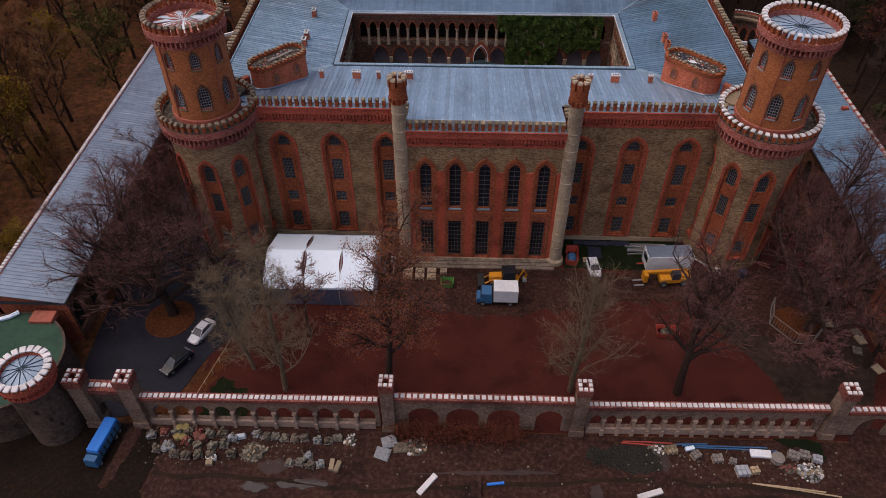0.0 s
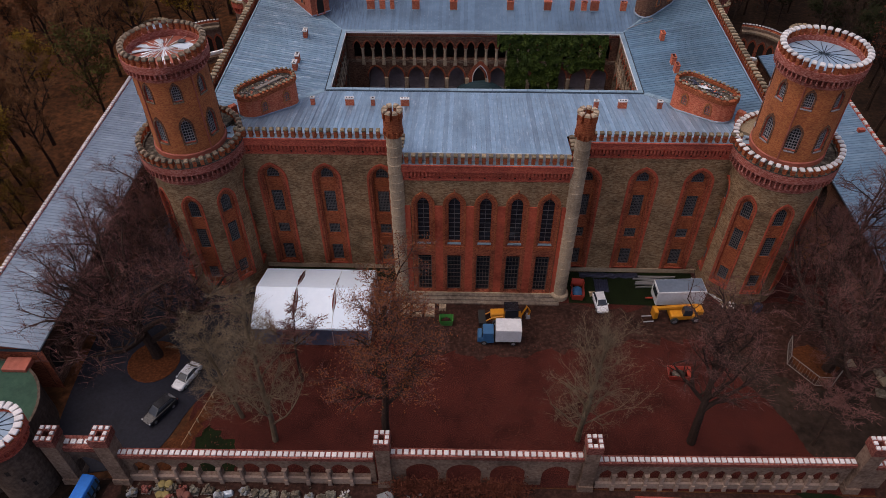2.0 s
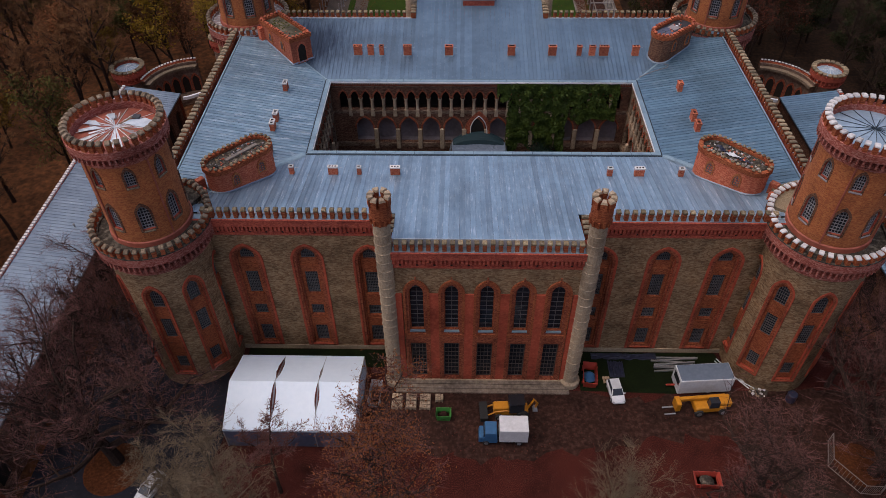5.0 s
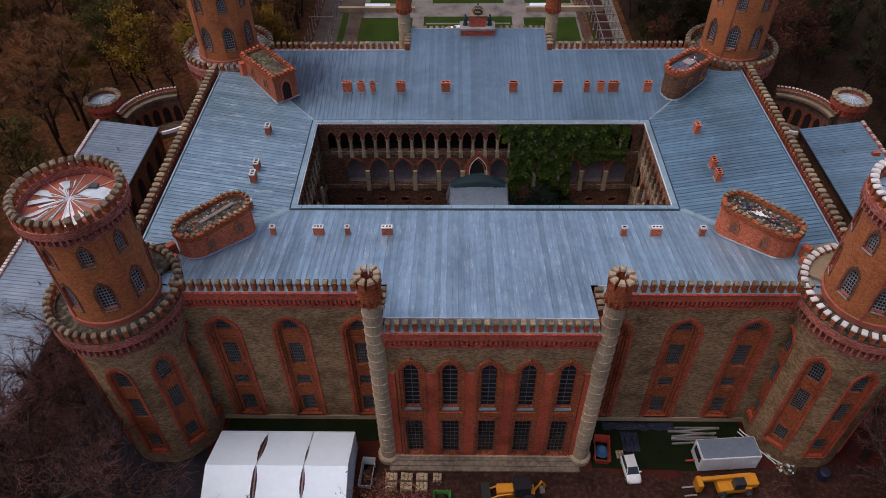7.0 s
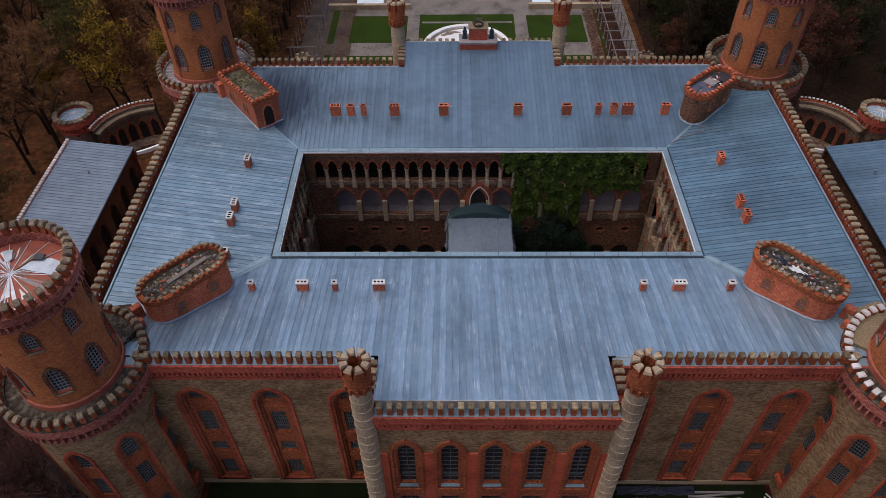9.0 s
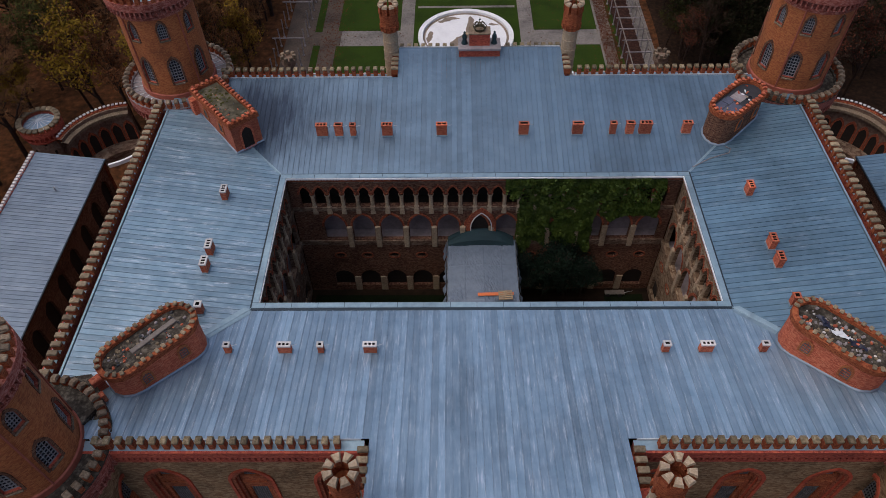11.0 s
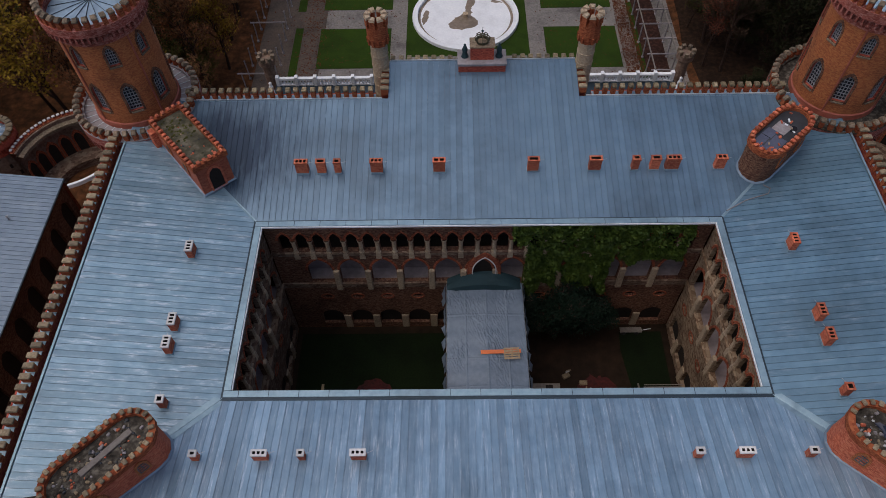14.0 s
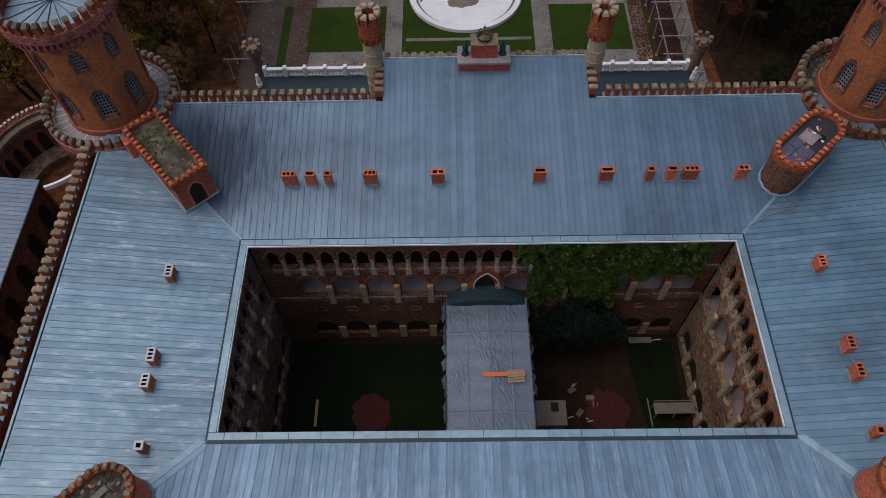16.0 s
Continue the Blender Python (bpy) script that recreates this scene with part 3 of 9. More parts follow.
frame_shape = Shape()
frame_shape.band(pointed(0, 3.4, 0.9, 16.72, 19.06), pointed(0, 3.95, 0.9, 16.75, 19.35), -0.14, 0.02, 0)
frame_shape.band(pointed(0, 2.75, 0.9, 16.7, 18.75), pointed(0, 3.4, 0.9, 16.72, 19.06), -0.05, 0.02, 1)
frame_shape.band(pointed(0, 2.3, 0.95, 16.65, 18.4), pointed(0, 2.76, 0.92, 16.7, 18.74), 0.22, 0.5, 1)
BAY_FRAME = frame_shape.mesh("bay_frame", [RED_PLASTER, COURT_RED])
LUNETTE, MAIN, SMALL, LOW = pointed(0, 1.65, 16.55, 17.1, 18.2), rect(0, 1.55, 10.5, 14.3), rect(0, 1.55, 6.5, 8.3), rect(0, 1.55, 1.2, 4.3)
filling = Shape()
filling.wall(-1.5, 1.5, 0.6, 19.0, [LUNETTE, MAIN, SMALL, LOW], 0.3, 0, 1, y=0.48)
for z in (9.9, 15.2, 5.6):
    filling.box(-1.15, 1.15, 0.38, 0.5, z, z + 0.35, 1)
for z in (10.3, 6.3, 1.0):
    filling.box(-0.95, 0.95, 0.38, 0.55, z, z + 0.14, 1)
BAY_FILL = filling.mesh("bay_panel", [BAY_BRICK, BAY_BRICK, PALE_STONE])
GRIDS = [bars_mesh("window", o, nx, nz) for o, nx, nz in ((LUNETTE, 6, 5), (MAIN, 6, 12), (SMALL, 6, 5), (LOW, 6, 9))]
for c in BAYS:
    for side in (-1, 1):
        at = pose(side * c, FRONT, 0)
        link("bay_frame", BAY_FRAME, palace, at, "red limewashed pointed surround")
        link("bay_panel", BAY_FILL, palace, at)
        for g in GRIDS:
            window(palace, g, at @ pose(0, 0.72, 0))

# middle block of the front
UPPER, LOWER = pointed(0, 1.8, 10.15, 16.75, 18.15), rect(0, 1.9, 0.75, 7.9)
PX = [0.2 + 4.02 * k for k in (-2, -1, 0, 1, 2)]
shift = lambda o, c: [(a + c, b) for a, b in o]
s = Shape(pose(0, PORCH, 0))
s.wall(-10.5, 10.7, 0.0, 20.8, [shift(UPPER, c) for c in PX] + [shift(LOWER, c) for c in PX], 0.6, 0, 1)
part("wall", s, [STONE, COURT_RED], palace, "middle block of stone over red bays", weld=True)
for x in (-10.5, 10.5):
    part("return_wall", Shape().box(x, x + 0.2, PORCH + 0.002, PORCH + 5.4, 0, 20.8), STONE, palace)
part("plinth", Shape().box(-10.5, 10.7, PORCH - 0.35, PORCH + 0.02, -0.5, 0.7), PALE_STONE, palace)
surround = Shape()
surround.band(pointed(0, 2.45, 9.7, 16.8, 18.6), pointed(0, 3.0, 9.2, 16.85, 18.95), -0.22, 0.02, 1)
surround.band(UPPER, pointed(0, 2.45, 9.7, 16.8, 18.6), -0.1, 0.02, 3)
surround.band(pointed(0, 1.5, 10.3, 16.7, 17.85), UPPER, 0.15, 0.45, 1)
surround.band(rect(0, 2.45, 0.73, 8.3), rect(0, 3.0, 0.72, 9.2), -0.2, 0.02, 0)
surround.band(LOWER, rect(0, 2.45, 0.73, 8.3), -0.1, 0.02, 3)
surround.box(-1.22, 1.22, -0.12, 0.02, 8.3, 9.7, 3)
surround.box(-0.92, 0.92, -0.14, 0.3, 10.0, 10.16, 4)
surround.box(-0.1, 0.1, -0.3, -0.1, 18.8, 19.5, 0, taper=0.03)
SURROUND = surround.mesh("window_surround", [COURT_RED, BAY_BRICK, PALE_STONE, COURT_RED, ROOF_EDGE])
TALL, DOORS = bars_mesh("window", UPPER, 1, 9, 0.12, 0.05, BARS), bars_mesh("glazed_door", LOWER, 3, 8, 0.12, 0.05, DARK_BARS)
for i, c in enumerate(PX):
    at = pose(c, PORCH, 0)
    link("window_surround", SURROUND, palace, at)
    window(palace, TALL, at @ pose(0, 0.5, 0))
    window(palace, DOORS, at @ pose(0, 0.5, 0), "glazed_door")
for x in [-10.0] + [(a + b) / 2 for a, b in zip(PX, PX[1:])] + [10.4]:
    part("pilaster", Shape().box(x - 0.55, x + 0.55, PORCH - 0.16, PORCH + 0.02, 0.7, 16.7, 0, chamfer=0.04), RED_PLASTER, palace, "red limewashed strip")
s = frieze(-10.3, 10.5, 20.8)
s.v = [pose(0, PORCH, 0) @ p for p in s.v]
part("frieze", s, FRIEZE_MATS, palace, "red brick bracketed frieze")
merlon_row(palace, MERLON, (-10.1, PORCH + 0.05), (10.3, PORCH + 0.05), 23.45, 0.855)
for x in (-10.55, 10.75):
    merlon_row(palace, WIDE_MERLON, (x, PORCH + 1.6), (x, FRONT - 0.2), 23.45, 0.9, 90)
    part("parapet", Shape().box(x - 0.45, x + 0.45, PORCH + 1.0, FRONT - 0.47, 20.8, 23.43), RED_BRICK, palace)

# side and back walls
for side in (-1, 1):
    s = Shape(pose(side * SIDE, YC, 0, 0, 0, 90 * side))
    s.wall(-18.5, 18.5, -0.5, 20.8, [pointed(u, 2.0, 4.0, 15.0, 17.0) for u in (-14, -9.3, -4.6, 0, 4.6, 9.3, 14)], 0.5, 0, 1)
    for u in (-14, -9.3, -4.6, 0, 4.6, 9.3, 14):
        s.box(u - 1.1, u + 1.1, 0.5, 0.6, 3.9, 17.1, 2)
    part("wall", s, [STONE, RED_PLASTER, GLASS], palace, "rubble stone side wall")
    s = frieze(-18.5, 18.5, 20.8)
    s.v = [pose(side * SIDE, YC, 0, 0, 0, 90 * side) @ p for p in s.v]
    part("frieze", s, FRIEZE_MATS, palace)
    merlon_row(palace, WIDE_MERLON, (side * (SIDE - 0.25), 86.6), (side * (SIDE - 0.25), 123.2), 23.3, 0.93, 90)
    part("flashing", Shape().box(side * (SIDE - 1.3) - 0.1, side * (SIDE - 1.3) + 0.1, 86.2, 123.6, 23.1, 23.62), ROOF_EDGE, palace, "light sheet flashing along the parapet")
s = Shape(pose(0, BACK, 0, 0, 0, 180))
s.wall(-33.5, 33.5, -0.5, 20.8, [], 0.3)
part("wall", s, STONE, palace)
s = Shape()
s.box(-10.7, 10.7, BACK, BPORCH, -0.5, 20.8)
part("wall", s, STONE, palace)
for a, b, y in ((-32.0, -11.6, BACK), (11.6, 32.0, BACK), (-10.3, 10.3, BPORCH)):
    s = frieze(-b, -a, 20.8)
    s.v = [pose(0, y, 0, 0, 0, 180) @ p for p in s.v]
    part("frieze", s, FRIEZE_MATS, palace)
    if y == BPORCH:
        merlon_row(palace, MERLON, (a, y - 0.05), (-3.1, y - 0.05), 23.45, 0.9)
        merlon_row(palace, MERLON, (3.1, y - 0.05), (b, y - 0.05), 23.45, 0.9)
    else:
        merlon_row(palace, MERLON, (a, y - 0.05), (b, y - 0.05), 23.45, 0.9)
    part("flashing", Shape().box(a, b, y - 0.75, y - 0.45, 23.1, 23.62), ROOF_EDGE, palace)
for x in (-10.6, 10.6):
    merlon_row(palace, WIDE_MERLON, (x, BACK - 0.2), (x, BPORCH - 1.2), 23.45, 0.9, 90)
    part("parapet", Shape().box(x - 0.45, x + 0.45, BACK + 0.56, BPORCH - 0.6, 20.8, 23.43), RED_BRICK, palace)

# roof: seamed sheets that fall to the courtyard
STEP = 0.6


def roof_z(x, y):
    d = max(abs(x) - CX, CY0 - y if y < YC else y - CY1, 0.0)
    return EAVES + SLOPE * d


def sheet(parent, along, w, a, b, flip, mat):
    """One roof sheet: corners on its lower and upper end, with a standing seam on one edge."""
    p = [Vector(q) for q in (*a, *b)]
    mid = sum(p, Vector()) / 4
    s = Shape()
    up = Vector((0, 0, 0.05))
    q = [v - mid for v in p]
    s.add(q + [v - up for v in q], [(0, 1, 2, 3), (4, 7, 6, 5), (0, 4, 5, 1), (1, 5, 6, 2), (2, 6, 7, 3), (3, 7, 4, 0)])
    e, ridge = along * 0.022, Vector((0, 0, 0.055))
    l0, l1 = q[0] + e, q[3] + e
    s.add([l0 - e, l0 + e, l1 + e, l1 - e, l0 - e + ridge, l0 + e + ridge, l1 + e + ridge, l1 - e + ridge], [(4, 5, 6, 7), (0, 1, 5, 4), (1, 2, 6, 5), (2, 3, 7, 6), (3, 0, 4, 7)])
    link("roof_sheet", s.mesh("roof_sheet", mat), parent, Matrix.Translation(mid))


def under(outline, name):
    s = Shape()
    s.add([(x, y, roof_z(x, y) - 0.12) for x, y in outline], [tuple(range(len(outline)))])
    return part(name, s, GUTTER, palace, "roof of blue-grey standing seam sheets")


RX, RF, RB = SIDE - 1.5, FRONT + 0.6, BACK - 0.6
for key, y_in, y_out, y_mid, sgn in (("front", CY0, RF, PORCH + 0.6, -1), ("back", CY1, RB, BPORCH - 0.6, 1)):
    o = [(-CX, y_in), (CX, y_in), (CX + abs(y_out - y_in), y_out), (-CX - abs(y_out - y_in), y_out)]
    roof = under(o if sgn > 0 else o[::-1], "roof")
    n = round(2 * 36.6 / STEP)
    for i in range(n):
        x0, x1 = -36.6 + i * STEP, -36.6 + (i + 1) * STEP - 0.008
        top = y_mid if abs((x0 + x1) / 2) < 10.1 else y_out
        lo = [y_in + sgn * max(0, abs(x) - CX) for x in (x0, x1)]
        if (top - lo[0]) * sgn < 0.1 or (top - lo[1]) * sgn < 0.1:
            continue
        a = [(x0, lo[0], roof_z(x0, lo[0])), (x1, lo[1], roof_z(x1, lo[1]))]
        b = [(x1, top, EAVES + SLOPE * abs(top - y_in)), (x0, top, EAVES + SLOPE * abs(top - y_in))]
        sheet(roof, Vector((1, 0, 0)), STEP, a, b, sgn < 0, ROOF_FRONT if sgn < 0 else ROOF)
for sgn in (-1, 1):
    o = [(sgn * CX, CY0), (sgn * CX, CY1), (sgn * RX, CY1 + RX - CX), (sgn * RX, CY0 - RX + CX)]
    roof = under(o[::-1] if sgn > 0 else o, "roof")
    y = CY0 - RX + CX
    while y < CY1 + RX - CX:
        y0, y1 = y, y + STEP - 0.008
        lo = [max(CX, CX + CY0 - v, CX + v - CY1) for v in (y0, y1)]
        if max(lo) < RX - 0.1:
            a = [(sgn * lo[0], y0, roof_z(lo[0], y0)), (sgn * lo[1], y1, roof_z(lo[1], y1))]
            z = EAVES + SLOPE * (RX - CX)
            sheet(roof, Vector((0, 1, 0)), STEP, a, [(sgn * RX, y1, z), (sgn * RX, y0, z)], sgn < 0, ROOF_LEFT_LIT if sgn < 0 else ROOF_RIGHT_DIM)
        y += STEP
# upstands where the roof ends behind the parapets
for x0, x1, y in ((-10.1, 10.1, PORCH + 0.58), (-32.5, -10.9, RF - 0.02), (10.9, 32.5, RF - 0.02)):
    part("upstand", Shape().box(x0, x1, y - 0.06, y, 23.3, roof_z(0, y) + 0.02), LEAD, palace)
for x0, x1, y in ((-10.1, 10.1, BPORCH - 0.58), (-32.5, -10.9, RB + 0.02), (10.9, 32.5, RB + 0.02)):
    part("upstand", Shape().box(x0, x1, y, y + 0.06, 23.0, roof_z(0, y) + 0.12), LEAD, palace)
# valleys, and the rim of the courtyard
for sx in (-1, 1):
    for y, sy in ((CY0, -1), (CY1, 1)):
        s = Shape()
        a, b = Vector((sx * CX, y, EAVES + 0.06)), Vector((sx * (CX + 13.5), y + sy * 13.5, EAVES + 0.06 + SLOPE * 13.5))
        s.tube([a, b], 0.055, 5)
        wide = 0.7 if sy < 0 else 0.2
        for k, e in enumerate((Vector((sx * wide, 0, SLOPE * wide)), Vector((0, sy * wide, SLOPE * wide)))):
            s.add([a, b, b + e, a + e], [(0, 1, 2, 3) if (sx * sy < 0) == (k == 0) else (3, 2, 1, 0)])
        part("valley", s, ROOF_EDGE, palace, "pale folded valley gutter")
s = Shape()
for x0, x1, y0, y1 in ((-CX, CX, CY0, CY0 + 0.62), (-CX, CX, CY1 - 0.62, CY1), (-CX, -CX + 0.62, CY0 + 0.62, CY1 - 0.62), (CX - 0.62, CX, CY0 + 0.62, CY1 - 0.62)):
    s.box(x0, x1, y0, y1, EAVES - 0.1, EAVES + 0.16, 0, taper=0.02)
for x0, x1, y0, y1 in ((-CX - 0.16, CX + 0.16, CY0 - 0.26, CY0), (-CX - 0.16, CX + 0.16, CY1, CY1 + 0.12), (-CX - 0.16, -CX, CY0, CY1), (CX, CX + 0.16, CY0, CY1)):
    s.box(x0, x1, y0, y1, EAVES - 0.1, EAVES + 0.11, 1)
for i in range(18):
    x = -CX + 1.3 + 2.53 * i
    s.box(x - 0.02, x + 0.02, CY0 + 0.02, CY0 + 0.6, EAVES + 0.15, EAVES + 0.19, 1).box(x - 0.02, x + 0.02, CY1 - 0.6, CY1 - 0.02, EAVES + 0.15, EAVES + 0.19, 1)
part("courtyard_rim", s, [ROOF_EDGE, GUTTER], palace, "pale folded metal rim over a dark gutter")

for x0, x1, y0, y1 in ((-CX + 0.6, CX - 0.6, CY1 - 0.70, CY1 - 0.625), (-CX + 0.625, -CX + 0.70, CY0 + 0.7, CY1 - 0.7), (CX - 0.70, CX - 0.625, CY0 + 0.7, CY1 - 0.7)):
    part("drip_edge", Shape().box(x0, x1, y0, y1, EAVES - 0.12, EAVES + 0.08), WHITE, palace, "thin white drip edge under the rim")

# courtyard walls with three tiers of arcades
TOP = [(-0.05 + 1.715 * k) for k in range(-12, 13)]
MID = [-0.6 + 3.44 * k for k in range(-6, 7)]


def arch_band(s, inner, outer, y0, y1, teeth=0):
    """The ring of bricks over an arch, above its springing; with teeth, single bricks stand out round it."""
    a, b = inner[2:], outer[2:]
    n = len(a)
    vs = [(x, y0, z) for x, z in a] + [(x, y0, z) for x, z in b] + [(x, y1, z) for x, z in b]
    s.add(vs, [(i, n + i, n + i + 1, i + 1) for i in range(n - 1)] + [(n + i, 2 * n + i, 2 * n + i + 1, n + i + 1) for i in range(n - 1)])
    for i in range(teeth):
        u = (i + 0.5) / teeth * (n - 1)
        k = min(int(u), n - 2)
        p, q = Vector(b[k]).lerp(Vector(b[k + 1]), u - k), Vector(a[k]).lerp(Vector(a[k + 1]), u - k)
        d = (p - q).normalized() * 0.09
        s.box(p.x + d.x - 0.05, p.x + d.x + 0.05, y0 - 0.05, y1, p.y + d.y - 0.05, p.y + d.y + 0.05)


def court_wall(at, half, top, mid, door=False, stone=None):
    s = Shape(at)
    mids = [c for c in mid if abs(c) < half - 1.6]
    tops = [c for c in top if abs(c) < half - 0.75]
    holes = [pointed(c, 1.2, 16.15, 18.0, 19.2, 4) for c in tops]
    holes += [pointed(c, 2.65, 10.15, 12.6, 14.6, 5) for c in mids]
    holes += [oval(c, 1.25, 7.1, 0.85) for c in mids]
    holes += [pointed(c, 2.5, 0.9, 2.7, 4.0, 4) for c in mids]
    s.wall(-half, half, -0.3, 21.0, holes, 0.45, 0, 0)
    # lining of the loggias behind the openings, its dark tone painting their shade
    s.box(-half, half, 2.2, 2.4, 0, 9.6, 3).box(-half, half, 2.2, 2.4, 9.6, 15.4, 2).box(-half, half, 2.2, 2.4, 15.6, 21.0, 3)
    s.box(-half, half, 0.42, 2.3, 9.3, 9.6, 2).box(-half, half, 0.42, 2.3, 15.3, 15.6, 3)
    # dark plates close the ovals and low arches in place of shaded rooms
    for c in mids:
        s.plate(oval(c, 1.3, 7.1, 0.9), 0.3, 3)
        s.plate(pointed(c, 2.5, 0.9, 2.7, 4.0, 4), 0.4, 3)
    s.box(-half, half, 0.42, 2.3, 20.4, 20.6, 0)
    for z, d, h in ((9.3, 0.22, 0.75), (15.4, 0.2, 0.55), (19.95, 0.1, 0.12)):
        s.box(-half, half, -d, 0.0, z, z + h, 1)
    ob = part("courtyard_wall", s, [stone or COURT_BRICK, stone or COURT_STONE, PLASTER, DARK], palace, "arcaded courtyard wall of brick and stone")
    for c in mids:
        o = Shape(at)
        arch_band(o, pointed(c, 2.65, 10.15, 12.6, 14.6, 5), pointed(c, 3.15, 10.15, 12.62, 14.98, 5), -0.07, 0.02)
        o.box(c - 0.07, c + 0.07, -0.1, 0.0, 14.95, 15.4)
        part("arch", o, COURT_RED, ob)
        o = Shape(at)
        o.band(oval(c, 1.25, 7.1, 0.85), oval(c, 1.6, 7.1, 1.2), -0.06, 0.02)
        part("oval_surround", o, COURT_RED, ob)
    for c in tops:
        o = Shape(at)
        arch_band(o, pointed(c, 1.2, 16.15, 18.0, 19.2, 4), pointed(c, 1.45, 16.15, 18.0, 19.4, 4), -0.05, 0.02, 13)
        part("arch", o, COURT_RED, ob)
    piers = [(a + b) / 2 for a, b in zip(mids, mids[1:])]
    for c in piers:
        o = Shape(at)
        o.box(c - 0.33, c + 0.33, -0.34, 0.3, 9.0, 12.6, 0, chamfer=0.08)
        part("pier", o, PALE_STONE, ob)
        part("pier", Shape(at).box(c - 0.42, c + 0.42, -0.14, 0.3, 0.0, 2.8, chamfer=0.08), PALE_STONE, ob)
    cols = [(a + b) / 2 for a, b in zip(tops, tops[1:])]
    col = Shape()
    col.lathe([(0.30, 0), (0.30, 0.2), (0.22, 0.3), (0.2, 1.7), (0.33, 2.0), (0.33, 2.2)], 8)
    col.box(-0.3, 0.3, -0.24, 0.3, -1.0, 0.0, 0, chamfer=0.05)
    mesh = col.mesh("column", PALE_STONE)
    for c in cols:
        link("column", mesh, ob, at @ pose(c, 0.02, 15.9))
    s = Shape(at)
    n = int(2 * half / 0.34)
    for i in range(n):
        u = -half + 0.34 * (i + 0.5)
        s.box(u - 0.06, u + 0.06, -0.2, 0.02, 20.45, 20.75, 1)
    s.box(-half, half, -0.08, 0.0, 20.1, 20.8, 0)
    part("dentil_course", s, [COURT_RED, WHITE_STONE], ob, "red course with white dentils")
    if door:
        o = Shape(at)
        o.band(pointed(-0.1, 2.4, 9.6, 12.6, 15.0), pointed(-0.1, 2.64, 9.6, 12.62, 15.16), -0.35, -0.02, 0)
        o.band(pointed(-0.1, 2.64, 9.6, 12.62, 15.16), pointed(-0.1, 3.6, 9.6, 12.7, 15.9), -0.3, -0.02, 1)
        # flat dark plate paints the unlit passage
        o.plate(pointed(-0.1, 2.4, 9.6, 12.6, 15.0), -0.05, 2)
        part("doorway", o, [WHITE_STONE, COURT_RED, DARK], ob, "pointed doorway with a white rim")
    return ob


court_wall(pose(0, CY1 - 0.1, 0), 22.4, TOP, MID, True)
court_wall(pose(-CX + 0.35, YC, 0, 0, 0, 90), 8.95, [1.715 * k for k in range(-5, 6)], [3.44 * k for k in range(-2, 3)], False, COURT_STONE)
court_wall(pose(CX - 0.35, YC, 0, 0, 0, -90), 8.95, [1.715 * k for k in range(-5, 6)], [3.44 * k for k in range(-2, 3)], False, PALE_COURT_STONE)
part("courtyard_wall", Shape(pose(0, CY0 + 0.35, 0, 0, 0, 180)).wall(-22.4, 22.4, -0.3, 21.0, []), COURT_BRICK, palace)


# ---- slim corner turrets of the middle blocks ----
def slim_turret(at):
    t = thing("turret", at, "slim round stone turret with a red crenellated head", "turret", "slim turrets")
    s = Shape()
    prof = [(1.3, 0.0), (1.3, 0.7), (1.1, 0.9)]
    z = 0.9
    while z < 27.4:
        prof += [(0.92, z + 0.02), (0.92, z + 1.18), (0.97, z + 1.22), (0.97, z + 1.32)]
        z += 1.325
    s.lathe(prof, 16)
    part("shaft", s, PALE_STONE, t, at=at)
    s = Shape()
    s.lathe([(0.9, 27.2), (0.96, 27.5), (1.08, 28.2), (1.12, 28.3), (1.12, 29.8), (0.8, 29.8), (0.8, 28.9), (0.0, 28.85)], 16)
    head = part("head", s, BAY_BRICK, t, "red brick head on brackets", at=at)
    bracket = Shape().box(0.95, 1.2, -0.11, 0.11, 27.6, 28.3).mesh("bracket", BAY_BRICK)
    for i in range(12):
        link("bracket", bracket, head, at @ pose(0, 0, 0, 0, 0, 30 * i))
    m = Shape()
    m.add([(0.62, -0.16, 0), (1.17, -0.32, 0), (1.17, 0.32, 0), (0.62, 0.16, 0), (0.62, -0.16, 1.0), (1.17, -0.32, 1.0), (1.17, 0.32, 1.0), (0.62, 0.16, 1.0)], [(0, 1, 5, 4), (1, 2, 6, 5), (2, 3, 7, 6), (3, 0, 4, 7)], 0)
    m.add([(0.55, -0.18, 1.0), (1.24, -0.36, 1.0), (1.24, 0.36, 1.0), (0.55, 0.18, 1.0), (0.62, -0.14, 1.22), (1.14, -0.27, 1.22), (1.14, 0.27, 1.22), (0.62, 0.14, 1.22)], [(3, 2, 1, 0), (4, 5, 6, 7), (0, 1, 5, 4), (1, 2, 6, 5), (2, 3, 7, 6), (3, 0, 4, 7)], 1)
    mesh = m.mesh("merlon", [BAY_BRICK, PALE_STONE])
    for i in range(8):
        link("merlon", mesh, t, at @ pose(0, 0, 29.8, 0, 0, 45 * i + 22))
    return t


first = slim_turret(pose(-11.05, 75.7, 0))
for x, y, r in ((11.25, 75.7, 11), (-11.15, 133.2, 5), (11.05, 133.2, 17)):
    copy_thing(first, pose(x, y, 0, 0, 0, r))


